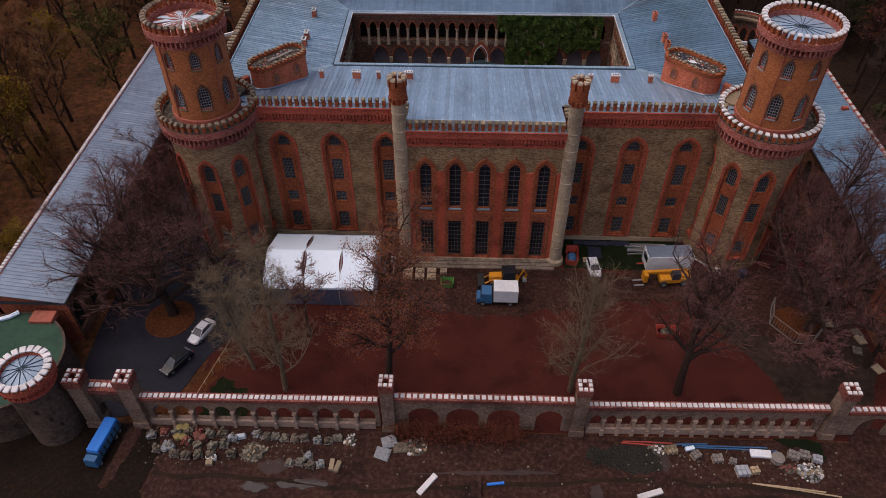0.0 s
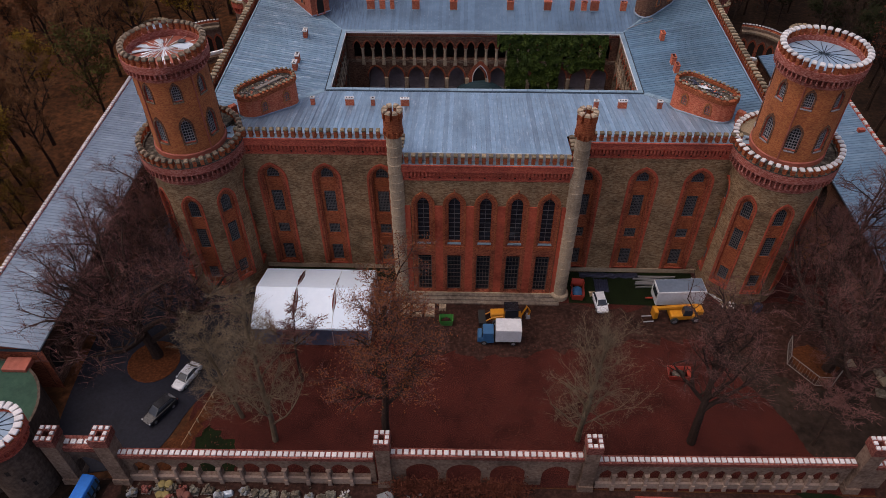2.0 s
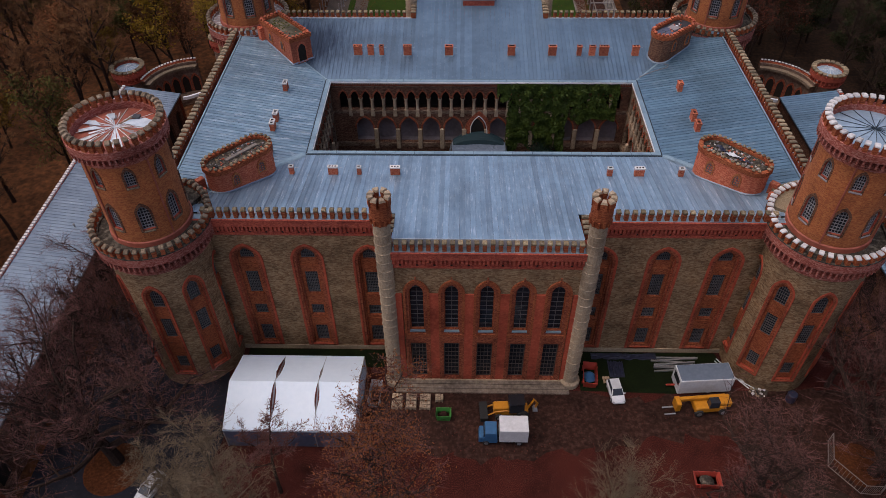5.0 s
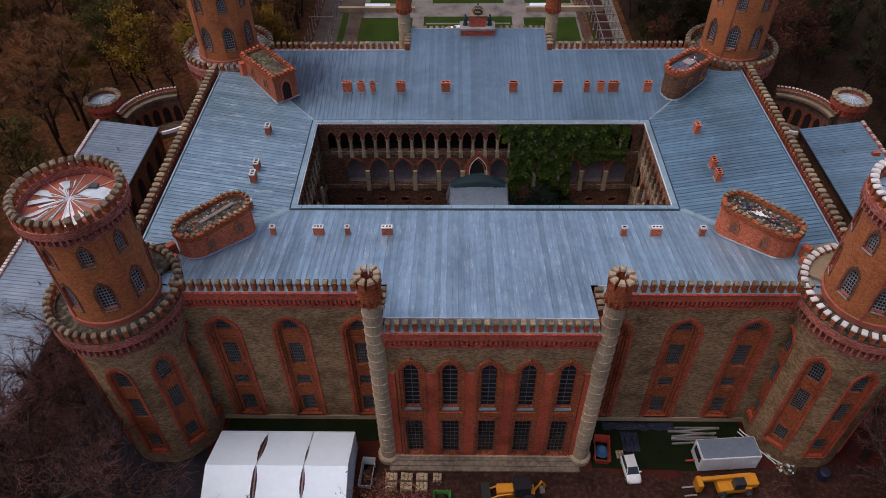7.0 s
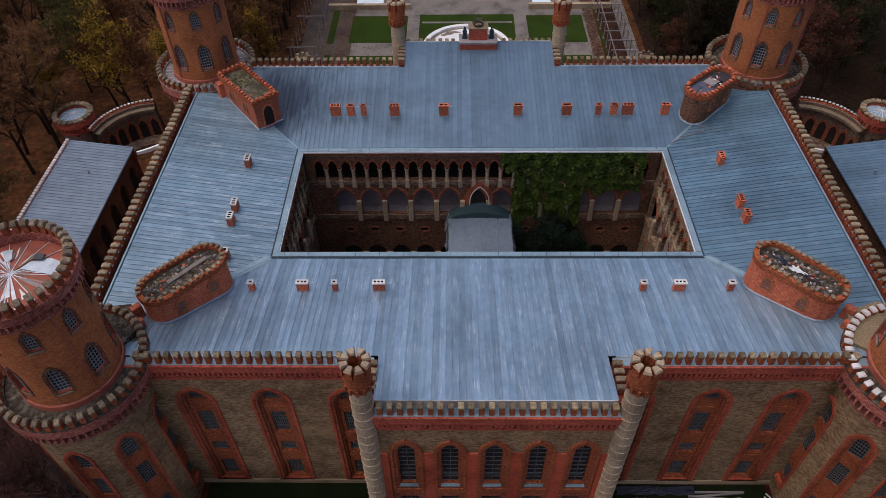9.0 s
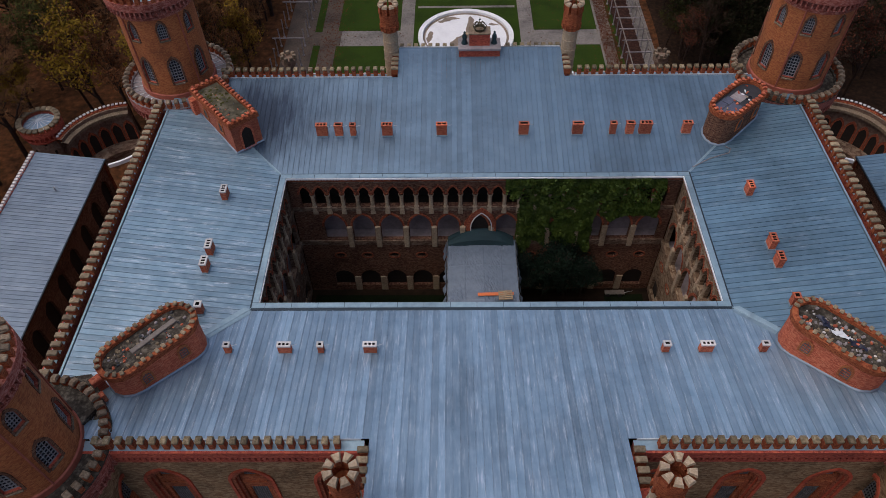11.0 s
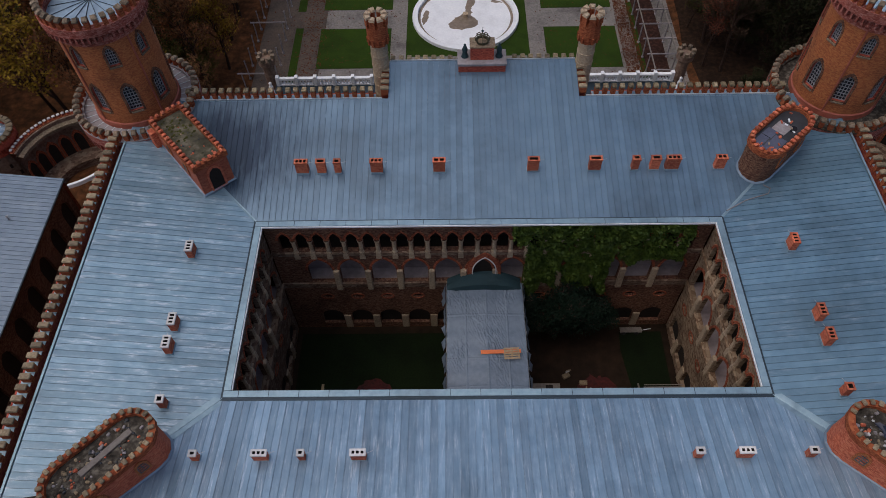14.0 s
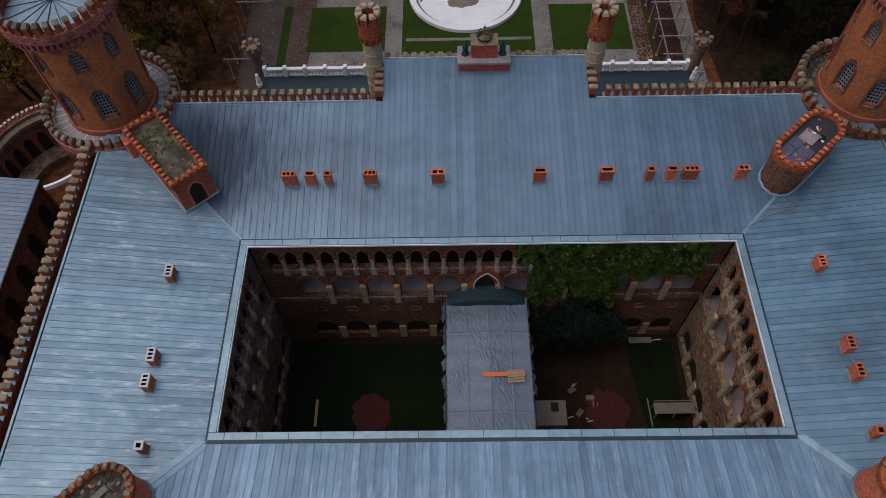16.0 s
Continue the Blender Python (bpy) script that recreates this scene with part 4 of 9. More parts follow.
# ---- round corner towers ----
def ring_frieze(s, r0, r1, z0, z1, n, seg=48):
    """Corbelled ring from radius r0 out to r1, with n brackets."""
    h = z1 - z0
    s.lathe([(r0, z0), (r0 + 0.12, z0 + 0.05), (r0 + 0.12, z0 + 0.3), (r0 + 0.05, z0 + 0.32), (r0 + 0.08, z0 + h * 0.55), (r1, z0 + h * 0.62), (r1, z1), (r1 - 0.75, z1)], seg, 0)
    keep = s.at
    for i in range(n):
        s.at = keep @ pose(0, 0, 0, 0, 0, 360 * i / n)
        s.box(r0, r1 - 0.04, -0.1, 0.1, z0 + h * 0.3, z0 + h * 0.63, 0, taper=0.02)
    s.at = keep


def ring_merlons(parent, at, r, z, n, mesh):
    for i in range(n):
        a = 360 * (i + 0.5) / n
        link("merlon", mesh, parent, at @ pose(0, 0, z, 0, 0, a + 90) @ pose(0, -r, 0, random.uniform(-1, 1), random.uniform(-1, 1), random.uniform(-2, 2)))


def bay_ring(at, r, z0, z1, holes, n, turn, span, mats):
    """A drum with n bays: flat strips that hold the holes, and round walls between them."""
    s = Shape(at)
    step = 360 / n
    half = r * math.sin(radians(span / 2))
    flat = r * math.cos(radians(span / 2))
    for i in range(n):
        a = turn + i * step
        s.at = at @ pose(0, 0, 0, 0, 0, a + 90) @ pose(0, -flat, 0)
        s.wall(-half, half, z0, z1, holes, 0.35, 0, 1)
        s.at = at @ pose(0, 0, 0, 0, 0, 0)
        s.lathe([(r, z0), (r, z1)], 4, 0, a + span / 2, a + step - span / 2)
    s.at = at
    return s, flat


TOWER_LOW = [pointed(0, 1.35, 14.6, 16.4, 17.4), rect(0, 1.3, 9.2, 12.6), rect(0, 1.3, 3.4, 5.6)]
LOW_GRIDS = [bars_mesh("window", o, 4, k) for o, k in zip(TOWER_LOW, (5, 8, 5))]
T_UP = [pointed(0, 0.95, 31.2, 32.4, 33.3, 4), pointed(0, 1.25, 25.5, 27.6, 28.7, 4)]
PALE_BARS = material("pale_grey_window_bars", ((0.19, 0.19, 0.20), (0.31, 0.31, 0.33)), 1.0, 0.6)
UP_GRIDS = [bars_mesh("window", T_UP[0], 3, 5, 0.07, 0.065, PALE_BARS), bars_mesh("window", T_UP[1], 3, 7, 0.07, 0.065, PALE_BARS)]
TOWER_MERLON = merlon_mesh(0.44, 0.62, 0.78, TOWER_CAP, cap_h=0.18)
PALE_MERLON = merlon_mesh(0.44, 0.6, 0.8, WHITE_STONE, cap_h=0.16, slope=0.08)


def corner_tower(at, label, cap, roof_mats, cone, torn=False, paved=False):
    t = thing("corner_tower", at, label, "tower", "corner towers")
    s, flat = bay_ring(at, 5.75, -0.5, 20.4, [pointed(0, 1.9, 2.6, 16.5, 18.0)], 8, 0, 24, None)
    part("drum", s, [STONE, RED_PLASTER], t, "rubble stone drum with red bays", weld=True)
    fr, fill = Shape(), Shape()
    fr.band(pointed(0, 2.35, 2.45, 16.52, 18.33), pointed(0, 2.7, 2.3, 16.55, 18.6), -0.12, 0.02)
    fr.band(pointed(0, 1.9, 2.6, 16.5, 18.0), pointed(0, 2.35, 2.45, 16.52, 18.33), -0.04, 0.02, 1)
    fill.wall(-1.0, 1.0, 2.4, 18.2, TOWER_LOW, 0.25, 0, 0, y=0.33)
    fr, fill = fr.mesh("bay_frame", [RED_PLASTER, COURT_RED]), fill.mesh("bay_panel", BAY_BRICK)
    for i in range(8):
        m = at @ pose(0, 0, 0, 0, 0, 45 * i + 90) @ pose(0, -flat, 0)
        link("bay_frame", fr, t, m)
        link("bay_panel", fill, t, m)
        for g in LOW_GRIDS:
            window(t, g, m @ pose(0, 0.5, 0))
    s = Shape(at)
    ring_frieze(s, 5.75, 6.55, 20.4, 23.5, 66)
    s.lathe([(6.58, 23.4), (6.58, 23.52), (5.7, 23.53), (5.7, 23.3), (4.0, 23.35)], 48, 1)
    for i in range(36 if paved else 0):
        s.at = at @ pose(0, 0, 0, 0, 0, 10 * i)
        s.box(4.4, 5.7, -0.035, 0.035, 23.3, 23.37, 2)
    s.at = at
    part("gallery", s, [FADED_BRICK, PAVING if paved else RUBBLE, LEAD], t, "corbelled gallery of red brick")
    ring_merlons(t, at, 6.2, 23.5, 44, cap)
    s, flat = bay_ring(at, 4.3, 23.2, 34.6, T_UP, 8, 22.5, 22, None)
    part("shaft", s, [BRICK, RED_BRICK], t, "orange brick shaft", weld=True)
    sill = Shape().box(-0.6, 0.6, -0.14, 0.1, 0, 0.16, chamfer=0.03).mesh("sill", PAVING if cap is PALE_MERLON else TOWER_CAP)
    hood = [Shape().band(T_UP[0], pointed(0, 1.3, 31.0, 32.45, 33.65, 4), -0.06, 0.02).mesh("window_hood", COURT_BRICK), Shape().band(T_UP[1], pointed(0, 1.7, 25.3, 27.65, 29.1, 4), -0.06, 0.02).mesh("window_hood", COURT_BRICK)]
    for i in range(8):
        m = at @ pose(0, 0, 0, 0, 0, 45 * i + 112.5) @ pose(0, -flat, 0)
        for g, h, z in zip(UP_GRIDS, hood, (31.0, 25.25)):
            w = window(t, g, m @ pose(0, 0.3, 0))
            link("hood", h, w, m)
            link("sill", sill, w, m @ pose(0, 0, z))
    s = Shape(at)
    ring_frieze(s, 4.3, 4.95, 33.8, 36.0, 54)
    s.lathe([(4.2, 36.0), (4.15, 34.4)], 48, 0)
    part("head", s, FADED_BRICK, t, "faded red brick head on brackets")
    part("base_band", Shape(at).lathe([(4.5, 23.3), (4.45, 23.9), (4.31, 24.0)], 48), RUST_ROOF, t, "damp red band at the shaft's foot")
    for a in (52, 142, 236, 322):
        c, d = 4.36 * math.cos(radians(a)), 4.36 * math.sin(radians(a))
        part("downpipe", Shape(at).tube([(c, d, 23.4), (c, d, 33.9)], 0.09, 6), RUST_ROOF, t, "dark red downpipe")
    ring_merlons(t, at, 4.55, 36.0, 36, cap)
    s = Shape(at)
    s.lathe([(4.18, cone), (0.0, cone + 0.55)], 32, 0)
    roof = part("roof", s, roof_mats, t, "torn roof, bare red boards under white strips" if torn else "shallow cone of blue-grey sheet")
    rib = Shape().tube([(4.1, 0, cone + 0.06), (0.05, 0, cone + 0.6)], 0.035, 4).mesh("rib", roof_mats[1])
    for i in range(16):
        link("rib", rib, roof, at @ pose(0, 0, 0, 0, 0, 22.5 * i + 5))
    part("spike", Shape(at).tube([(0, 0, cone + 0.5), (0, 0, cone + 1.6)], 0.04, 5), roof_mats[1], roof)
    if torn:
        rnd = random.Random(5)
        z = lambda r: cone + 0.55 * (1 - r / 4.18) + 0.05
        for i in range(64):
            a = rnd.uniform(0, 2 * math.pi)
            r0, r1 = rnd.uniform(0.1, 2.6), rnd.uniform(1.4, 4.1)
            if r1 < r0 + 0.4:
                continue
            w, v = rnd.uniform(0.03, 0.26) * r1 / 3, rnd.uniform(-0.12, 0.12)
            s = Shape(at @ pose(0, 0, 0, 0, 0, math.degrees(a)))
            m = 0.5 * (r0 + r1) + rnd.uniform(-0.3, 0.3)
            low, high = [(r0, -0.02), (m, -w * rnd.uniform(0.2, 0.9) + v), (r1, -w)], [(r1 + rnd.uniform(-0.5, 0.1), w * rnd.uniform(0.1, 1)), (m, w * rnd.uniform(0.1, 0.8) + v), (r0, 0.03)]
            s.add([(p, q, z(p) + rnd.uniform(0.0, 0.05)) for p, q in low + high], [(0, 1, 4, 5), (1, 2, 3, 4)], 0)
            part("torn_strip", s, rnd.choice((TORN, TORN, PAVING, CAP_STONE, BLUE_FOIL)), roof)
        for pts in (((0.5, 0.6), (3.2, 0.1), (3.75, 1.4), (2.3, 1.9), (0.9, 1.4)), ((-1.6, 0.3), (-3.7, 0.9), (-3.5, 1.7), (-2.5, 1.3)), ((-0.9, 1.3), (-1.9, 2.6), (-1.2, 2.9), (-0.6, 1.6)), ((-1.3, -0.2), (-3.6, -0.6), (-3.9, 0.1), (-2.2, 0.2))):
            s = Shape(at)
            s.add([(x, y, z(math.hypot(x, y)) + 0.07 + 0.09 * (k % 2)) for k, (x, y) in enumerate(pts)], [tuple(range(len(pts)))])
            part("torn_sheet", s, BLUE_FOIL, roof, "loose pale blue-white sheet")
        part("hatch", Shape(at).box(1.1, 1.9, 1.5, 2.1, cone + 0.5, cone + 0.66, chamfer=0.03), FELT, roof)
    return t


corner_tower(pose(-TOWER_X, TOWER_F, 0), "round brick corner tower with a torn red roof", TOWER_MERLON, [RUST_ROOF, TORN], 35.2, True)
corner_tower(pose(TOWER_X, TOWER_F, 0), "round brick corner tower with pale new copings", PALE_MERLON, [CONE_ROOF, GUTTER], 35.35)
corner_tower(pose(-TOWER_X, TOWER_B, 0), "round brick corner tower with a paved gallery", TOWER_MERLON, [CONE_ROOF, GUTTER], 35.35, False, True)
corner_tower(pose(TOWER_X, TOWER_B, 0), "round brick corner tower with a blue sheet cone", TOWER_MERLON, [CONE_ROOF, GUTTER], 35.35)


# ---- roof pavilions on the diagonals ----
def stadium(length, w, round_a=True, round_b=True, n=7):
    h = w / 2
    pts = []
    if round_b:
        pts += [(length / 2 - h + h * math.cos(a), h * math.sin(a)) for a in (math.pi * (i / n - 0.5) for i in range(n + 1))]
    else:
        pts += [(length / 2, -h), (length / 2, h)]
    if round_a:
        pts += [(-length / 2 + h + h * math.cos(a), h * math.sin(a)) for a in (math.pi * (i / n + 0.5) for i in range(n + 1))]
    else:
        pts += [(-length / 2, h), (-length / 2, -h)]
    return pts



def pavilion(at, length, w, rounds, label, floor, moss, wall=RED_BRICK, cap=CAP_STONE):
    """A little brick house on the roof, x along its length, crenellated all round."""
    t = thing("roof_pavilion", at, label, "pavilion", "roof pavilions")
    o = stadium(length, w, *rounds)
    s = Shape()
    s.prism(o, -3.0, 2.5, 0)
    part("body", s, wall, t, at=at)
    big = [(x * (1 + 0.36 / length), y * (1 + 0.36 / w)) for x, y in o]
    small = [(x * (1 - 0.6 / length), y * (1 - 0.6 / w)) for x, y in o]
    s = Shape()
    n = len(o)
    s.add([(*p, 2.5) for p in big] + [(*p, 3.1) for p in big] + [(*p, 3.1) for p in small] + [(*p, 2.72) for p in small],
          [(k * n + i, k * n + (i + 1) % n, (k + 1) * n + (i + 1) % n, (k + 1) * n + i) for k in range(3) for i in range(n)] + [tuple(range(n - 1, -1, -1))])
    part("parapet", s, BAY_BRICK, t, at=at)
    s = Shape()
    s.add([(*p, 2.74) for p in small], [tuple(range(n))])
    part("flat_roof", s, floor, t, moss, at=at)
    mid = [((a[0] + b[0]) / 2, (a[1] + b[1]) / 2) for a, b in zip(big, small)]
    total, marks = 0.0, []
    for a, b in zip(mid, mid[1:] + mid[:1]):
        d = Vector((b[0] - a[0], b[1] - a[1]))
        marks.append((total, d.length, a, d))
        total += d.length
    k = round(total / 0.62)
    m = merlon_mesh(0.26, 0.34, 0.24, cap, BAY_BRICK, cap_h=0.1, slope=0.04)
    rm = random.Random(int(at.translation.x * 7))
    for i in range(k):
        at_len = total * i / k
        if floor is RUBBLE and rm.random() < 0.1:
            continue
        for t0, ln, a, d in marks:
            if t0 <= at_len < t0 + ln:
                p = Vector(a) + d * ((at_len - t0) / ln)
                link("merlon", m, t, at @ pose(p.x, p.y, 3.1 - rm.uniform(0, 0.1), rm.uniform(-3, 3), rm.uniform(-3, 3), math.degrees(math.atan2(d.y, d.x)) + rm.uniform(-5, 5)))
                break
    foot = [at @ Vector((x * (1 + 0.3 / length), y * (1 + 0.3 / w), 0)) for x, y in o]
    inner = [at @ Vector((x, y, 0)) for x, y in o]
    s = Shape()
    s.add([(p.x, p.y, roof_z(p.x, p.y) + 0.09) for p in foot] + [(p.x, p.y, roof_z(p.x, p.y) + 0.22) for p in inner], [(i, (i + 1) % n, n + (i + 1) % n, n + i) for i in range(n)])
    part("flashing", s, WING_ROOF, t, "folded metal flashing at the foot")
    hole = pointed(0, 0.75, 0.5, 1.3, 1.85, 4)
    g = bars_mesh("window", hole, 1, 3, 0.06)
    f = Shape().band(hole, pointed(0, 1.1, 0.35, 1.35, 2.15, 4), -0.08, 0.02).mesh("hood", BRICK)
    for u in (-length * 0.2, length * 0.2):
        for side in (0, 180):
            mm = at @ pose(0, 0, 0, 0, 0, side) @ pose(u, -w / 2 - 0.03, 0)
            win = window(t, g, mm)
            link("hood", f, win, mm)
    return t


pavilion(pose(-29.3, 89.1, 23.0, 0, 0, 46), 8.7, 3.7, (True, True), "oval brick roof pavilion with rubble on its flat roof", RUBBLE, "mossy rubble", CHIMNEY_BRICK)
pavilion(pose(29.1, 89.4, 23.0, 0, 0, -45), 8.7, 3.7, (True, True), "oval brick roof pavilion with rubble on its flat roof", RUBBLE, "bare rubble and torn foil", CHIMNEY_BRICK)
bl = pavilion(pose(-29.6, 121.2, 23.0, 0, 0, -48.5), 8.6, 3.4, (False, False), "oblong brick roof pavilion with an open doorway", MOSS, "mossy screed", CHIMNEY_BRICK, CHIMNEY_BRICK)
o = Shape(pose(-29.6, 121.2, 23.0, 0, 0, -48.5) @ pose(4.3, 0, 0, 0, 0, 90))
# a dark plate on the solid wall paints the doorway's unlit inside
o.plate(pointed(0, 1.3, -0.9, 0.9, 1.9), -0.03, 0)
o.band(pointed(0, 1.3, -0.9, 0.9, 1.9), pointed(0, 1.7, -1.0, 0.95, 2.25), -0.1, 0.0, 1)
part("doorway", o, [DARK, CHIMNEY_BRICK], bl, "open pointed doorway")
br = pavilion(pose(28.7, 121.1, 23.0, 0, 0, 42), 7.9, 3.4, (True, True), "oval brick roof pavilion with a black felt roof", FELT, "black felt with puddles", COURT_BRICK, CHIMNEY_BRICK)
rb = random.Random(12)
BRM = pose(28.7, 121.1, 23.0, 0, 0, 42)
part("felt_patch", Shape(BRM).box(-0.3, 1.3, -0.5, 0.9, 2.74, 2.765), PAVING, br, "dry grey patch of felt")
for i in range(4):
    u, v = rb.uniform(-3.0, 3.2), rb.uniform(-0.9, 0.9)
    part("puddle", Shape(BRM).prism([(u + a * 0.5, v + b * 0.35) for a, b in ngon(1, 9, i)], 2.74, 2.752), GLASS, br, "puddle on the felt")
for i in range(14):
    u, v = rb.uniform(-3.0, 3.0), rb.uniform(-1.0, 1.0)
    part("scrap", Shape(BRM @ pose(u, v, 2.74, 0, 0, rb.uniform(0, 180))).box(-rb.uniform(0.08, 0.3), rb.uniform(0.08, 0.3), -0.08, 0.08, 0, 0.09, chamfer=0.02), rb.choice((CAP_STONE, TORN, CHIMNEY_BRICK)), br)
BLM = pose(-29.6, 121.2, 23.0, 0, 0, -48.5)
for i in range(40):
    u, v = rb.uniform(-3.4, 3.4), rb.uniform(-1.1, 1.1)
    k = rb.uniform(0.04, 0.13)
    part("rubble_lump", Shape(BLM @ pose(u, v, 2.73, 0, 0, rb.uniform(0, 180))).box(-k, k, -k * 0.7, k * 0.7, 0, k * 0.8, chamfer=k * 0.25), rb.choice((MOSS, CAP_STONE, CHIMNEY_BRICK, FELT)), bl)
for i in range(45):
    u, v = rb.uniform(-3.6, 0.2), rb.uniform(-1.2, 1.2)
    a = rb.uniform(0.08, 0.2)
    part("weed_tuft", Shape(BLM @ pose(u, v, 2.74, 0, 0, rb.uniform(0, 90))).prism(ngon(a, 5), 0, a * 0.6, grow=-0.7), OLIVE, bl)
part("buttress", Shape(BLM @ pose(-4.1, -1.9, 0)).box(-0.45, 0.45, -0.45, 0.3, -2.0, 2.0, chamfer=0.06), CHIMNEY_BRICK, bl)
for i, (u, v, a, b) in enumerate(((-2.6, -0.5, 0.75, 0.6), (-1.3, -0.55, 0.55, 0.6), (-2.4, 0.7, 0.8, 0.45), (-0.9, 0.65, 0.6, 0.5), (-3.2, 0.3, 0.35, 0.4))):
    part("felt_sheet", Shape(BRM @ pose(u, v, 2.742 + 0.003 * i, 0, 0, rb.uniform(-5, 5))).box(-a, a, -b, b, 0, 0.012), BLUE_CANVAS, br, "weathered grey felt sheet")
part("cable", Shape().tube([(27.4, 117.5, roof_z(27.4, 117.5) + 0.12), (27.9, 117.0, roof_z(27.9, 117.0) + 0.1), (27.6, 116.4, roof_z(27.6, 116.4) + 0.1), (25.4, 115.9, roof_z(25.4, 115.9) + 0.1), (23.4, 114.9, roof_z(23.4, 114.9) + 0.1)], 0.06, 5), PAVING, br, "pale cable duct on the roof")
# rubble, boards and torn foil on the front pavilions
for at, lab in ((pose(-29.3, 89.1, 23.0, 0, 0, 46), 0), (pose(29.1, 89.4, 23.0, 0, 0, -45), 1)):
    host = [o for o in bpy.data.objects if o.name.startswith("roof_pavilion")][lab]
    for i in range(120):
        u, v = rb.uniform(-3.5, 3.5), rb.uniform(-1.2, 1.2)
        k = rb.uniform(0.04, 0.17)
        part("rubble_lump", Shape(at @ pose(u, v, 2.74, rb.uniform(-20, 20), rb.uniform(-20, 20), rb.uniform(0, 180))).box(-k, k, -k * 0.7, k * 0.7, -0.02, k, chamfer=k * 0.3), rb.choice((CHIMNEY_BRICK, CAP_STONE, PAVING, PAVING, WHITE_STONE) if lab else (CHIMNEY_BRICK, CAP_STONE, RUBBLE, PAVING, FELT)), host)
    if lab:
        for i in range(3):
            u = -1.8 + 1.5 * i
            s = Shape(at @ pose(u, rb.uniform(-0.3, 0.3), 2.8, 0, 0, rb.uniform(-25, 25)))
            m = 6
            s.add([(-0.8 + 1.6 * p / m + rb.uniform(-0.1, 0.1), (-0.3 + 0.6 * q / 3) * (1 - 0.5 * abs(2 * p / m - 1)) + rb.uniform(-0.12, 0.12), rb.uniform(0, 0.22)) for q in range(4) for p in range(m + 1)],
                  [(q * (m + 1) + p, q * (m + 1) + p + 1, (q + 1) * (m + 1) + p + 1, (q + 1) * (m + 1) + p) for q in range(3) for p in range(m)])
            part("torn_foil", s, NAVY if i != 1 else TORN, host, "torn crumpled foil")
    else:
        part("beam", Shape(at @ pose(0.6, 0.1, 2.76, 0, 0, 3)).box(-2.2, 2.2, -0.25, 0.25, 0, 0.16, chamfer=0.04), OLD_WOOD, host, "grey rotten beam")


for at, host, sx in ((pose(-33.4, 86.3, 22.9, 0, 0, 46), 0, -1), (pose(33.2, 86.2, 22.9, 0, 0, -45), 1, 1)):
    owner = [o for o in bpy.data.objects if o.name.startswith("roof_pavilion")][host]
    part("brick_stub", Shape(at).box(-0.5, 0.5, -0.35, 0.35, -0.2, 1.5, chamfer=0.05), CHIMNEY_BRICK, owner, "broken brick stub")
    part("brick_stub", Shape(at @ pose(0.5 * sx, -1.3, 0)).box(-0.35, 0.35, -0.3, 0.3, -0.2, 1.0, chamfer=0.05), CHIMNEY_BRICK, owner, "broken brick stub")
# rough corners of the roof beside the front towers
part("roof_corner", Shape().prism([(32.2, 82.6), (34.2, 81.2), (38.0, 86.6), (36.2, 87.4), (33.0, 86.2)], 23.0, 23.85), CAP_STONE, palace, "bare tan screed at the roof's corner")
part("roof_corner", Shape().prism([(-32.4, 84.6), (-34.2, 87.1), (-37.9, 86.5), (-34.2, 81.2)], 23.0, 23.8), RUBBLE, palace, "dark mossy rubble at the roof's corner")


# ---- chimneys ----
def chimney(x, y, w, d, h, flues, turn=0.0, cap=WHITE_STONE):
    """A brick stack on the roof, its flues in one row along its width."""
    z = roof_z(x, y)
    at = pose(x, y, z, 0, 0, turn)
    t = thing("chimney", at, "brick chimney stack with open flues" if cap is CHIMNEY_BRICK else "brick chimney stack with a white pierced cap", "chimney", "roof chimneys")
    s = Shape()
    s.box(-w / 2, w / 2, -d / 2, d / 2, -0.4, h - 0.75, 0)
    p, q = w / 2, d / 2
    s.add([(-p, -q, h - 0.76), (p, -q, h - 0.76), (p, q, h - 0.76), (-p, q, h - 0.76), (-p, -q, h - 0.1), (p, -q, h - 0.1), (p, q, h - 0.1), (-p, q, h - 0.1)], [(0, 1, 5, 4), (1, 2, 6, 5), (2, 3, 7, 6), (3, 0, 4, 7)], 0)
    s.box(-w / 2 - 0.12, w / 2 + 0.12, -d / 2 - 0.12, d / 2 + 0.12, -0.45, 0.1, 1, taper=0.08)
    part("shaft", s, [CHIMNEY_BRICK, ROOF_EDGE], t, at=at)
    part("stay", Shape().tube([(w / 2, 0, h - 0.35), (w / 2 + 0.55, 0.25, h - 0.4)], 0.025, 4), STEEL, t, at=at)
    s = Shape()
    a, b = w / 2 + 0.05, d / 2 + 0.05
    cell = (w - 0.1) / flues
    holes = [rect(-w / 2 + 0.05 + cell * (i + 0.5), cell - 0.14, -d / 2 + 0.12, d / 2 - 0.12) for i in range(flues)]
    s.at = pose(0, 0, h, -90)
    s.wall(-a, a, -b, b, holes, 0.5, 0, 1)
    s.at = Matrix()
    s.add([(-a, -b, h - 0.16), (a, -b, h - 0.16), (a, b, h - 0.16), (-a, b, h - 0.16), (-a, -b, h), (a, -b, h), (a, b, h), (-a, b, h)], [(0, 1, 5, 4), (1, 2, 6, 5), (2, 3, 7, 6), (3, 0, 4, 7)], 0)
    s.add([(-w / 2, -d / 2, h - 0.7), (w / 2, -d / 2, h - 0.7), (w / 2, d / 2, h - 0.7), (-w / 2, d / 2, h - 0.7)], [(0, 1, 2, 3)], 1)
    part("cap", s, [cap, DARK], t, at=at)
    return t


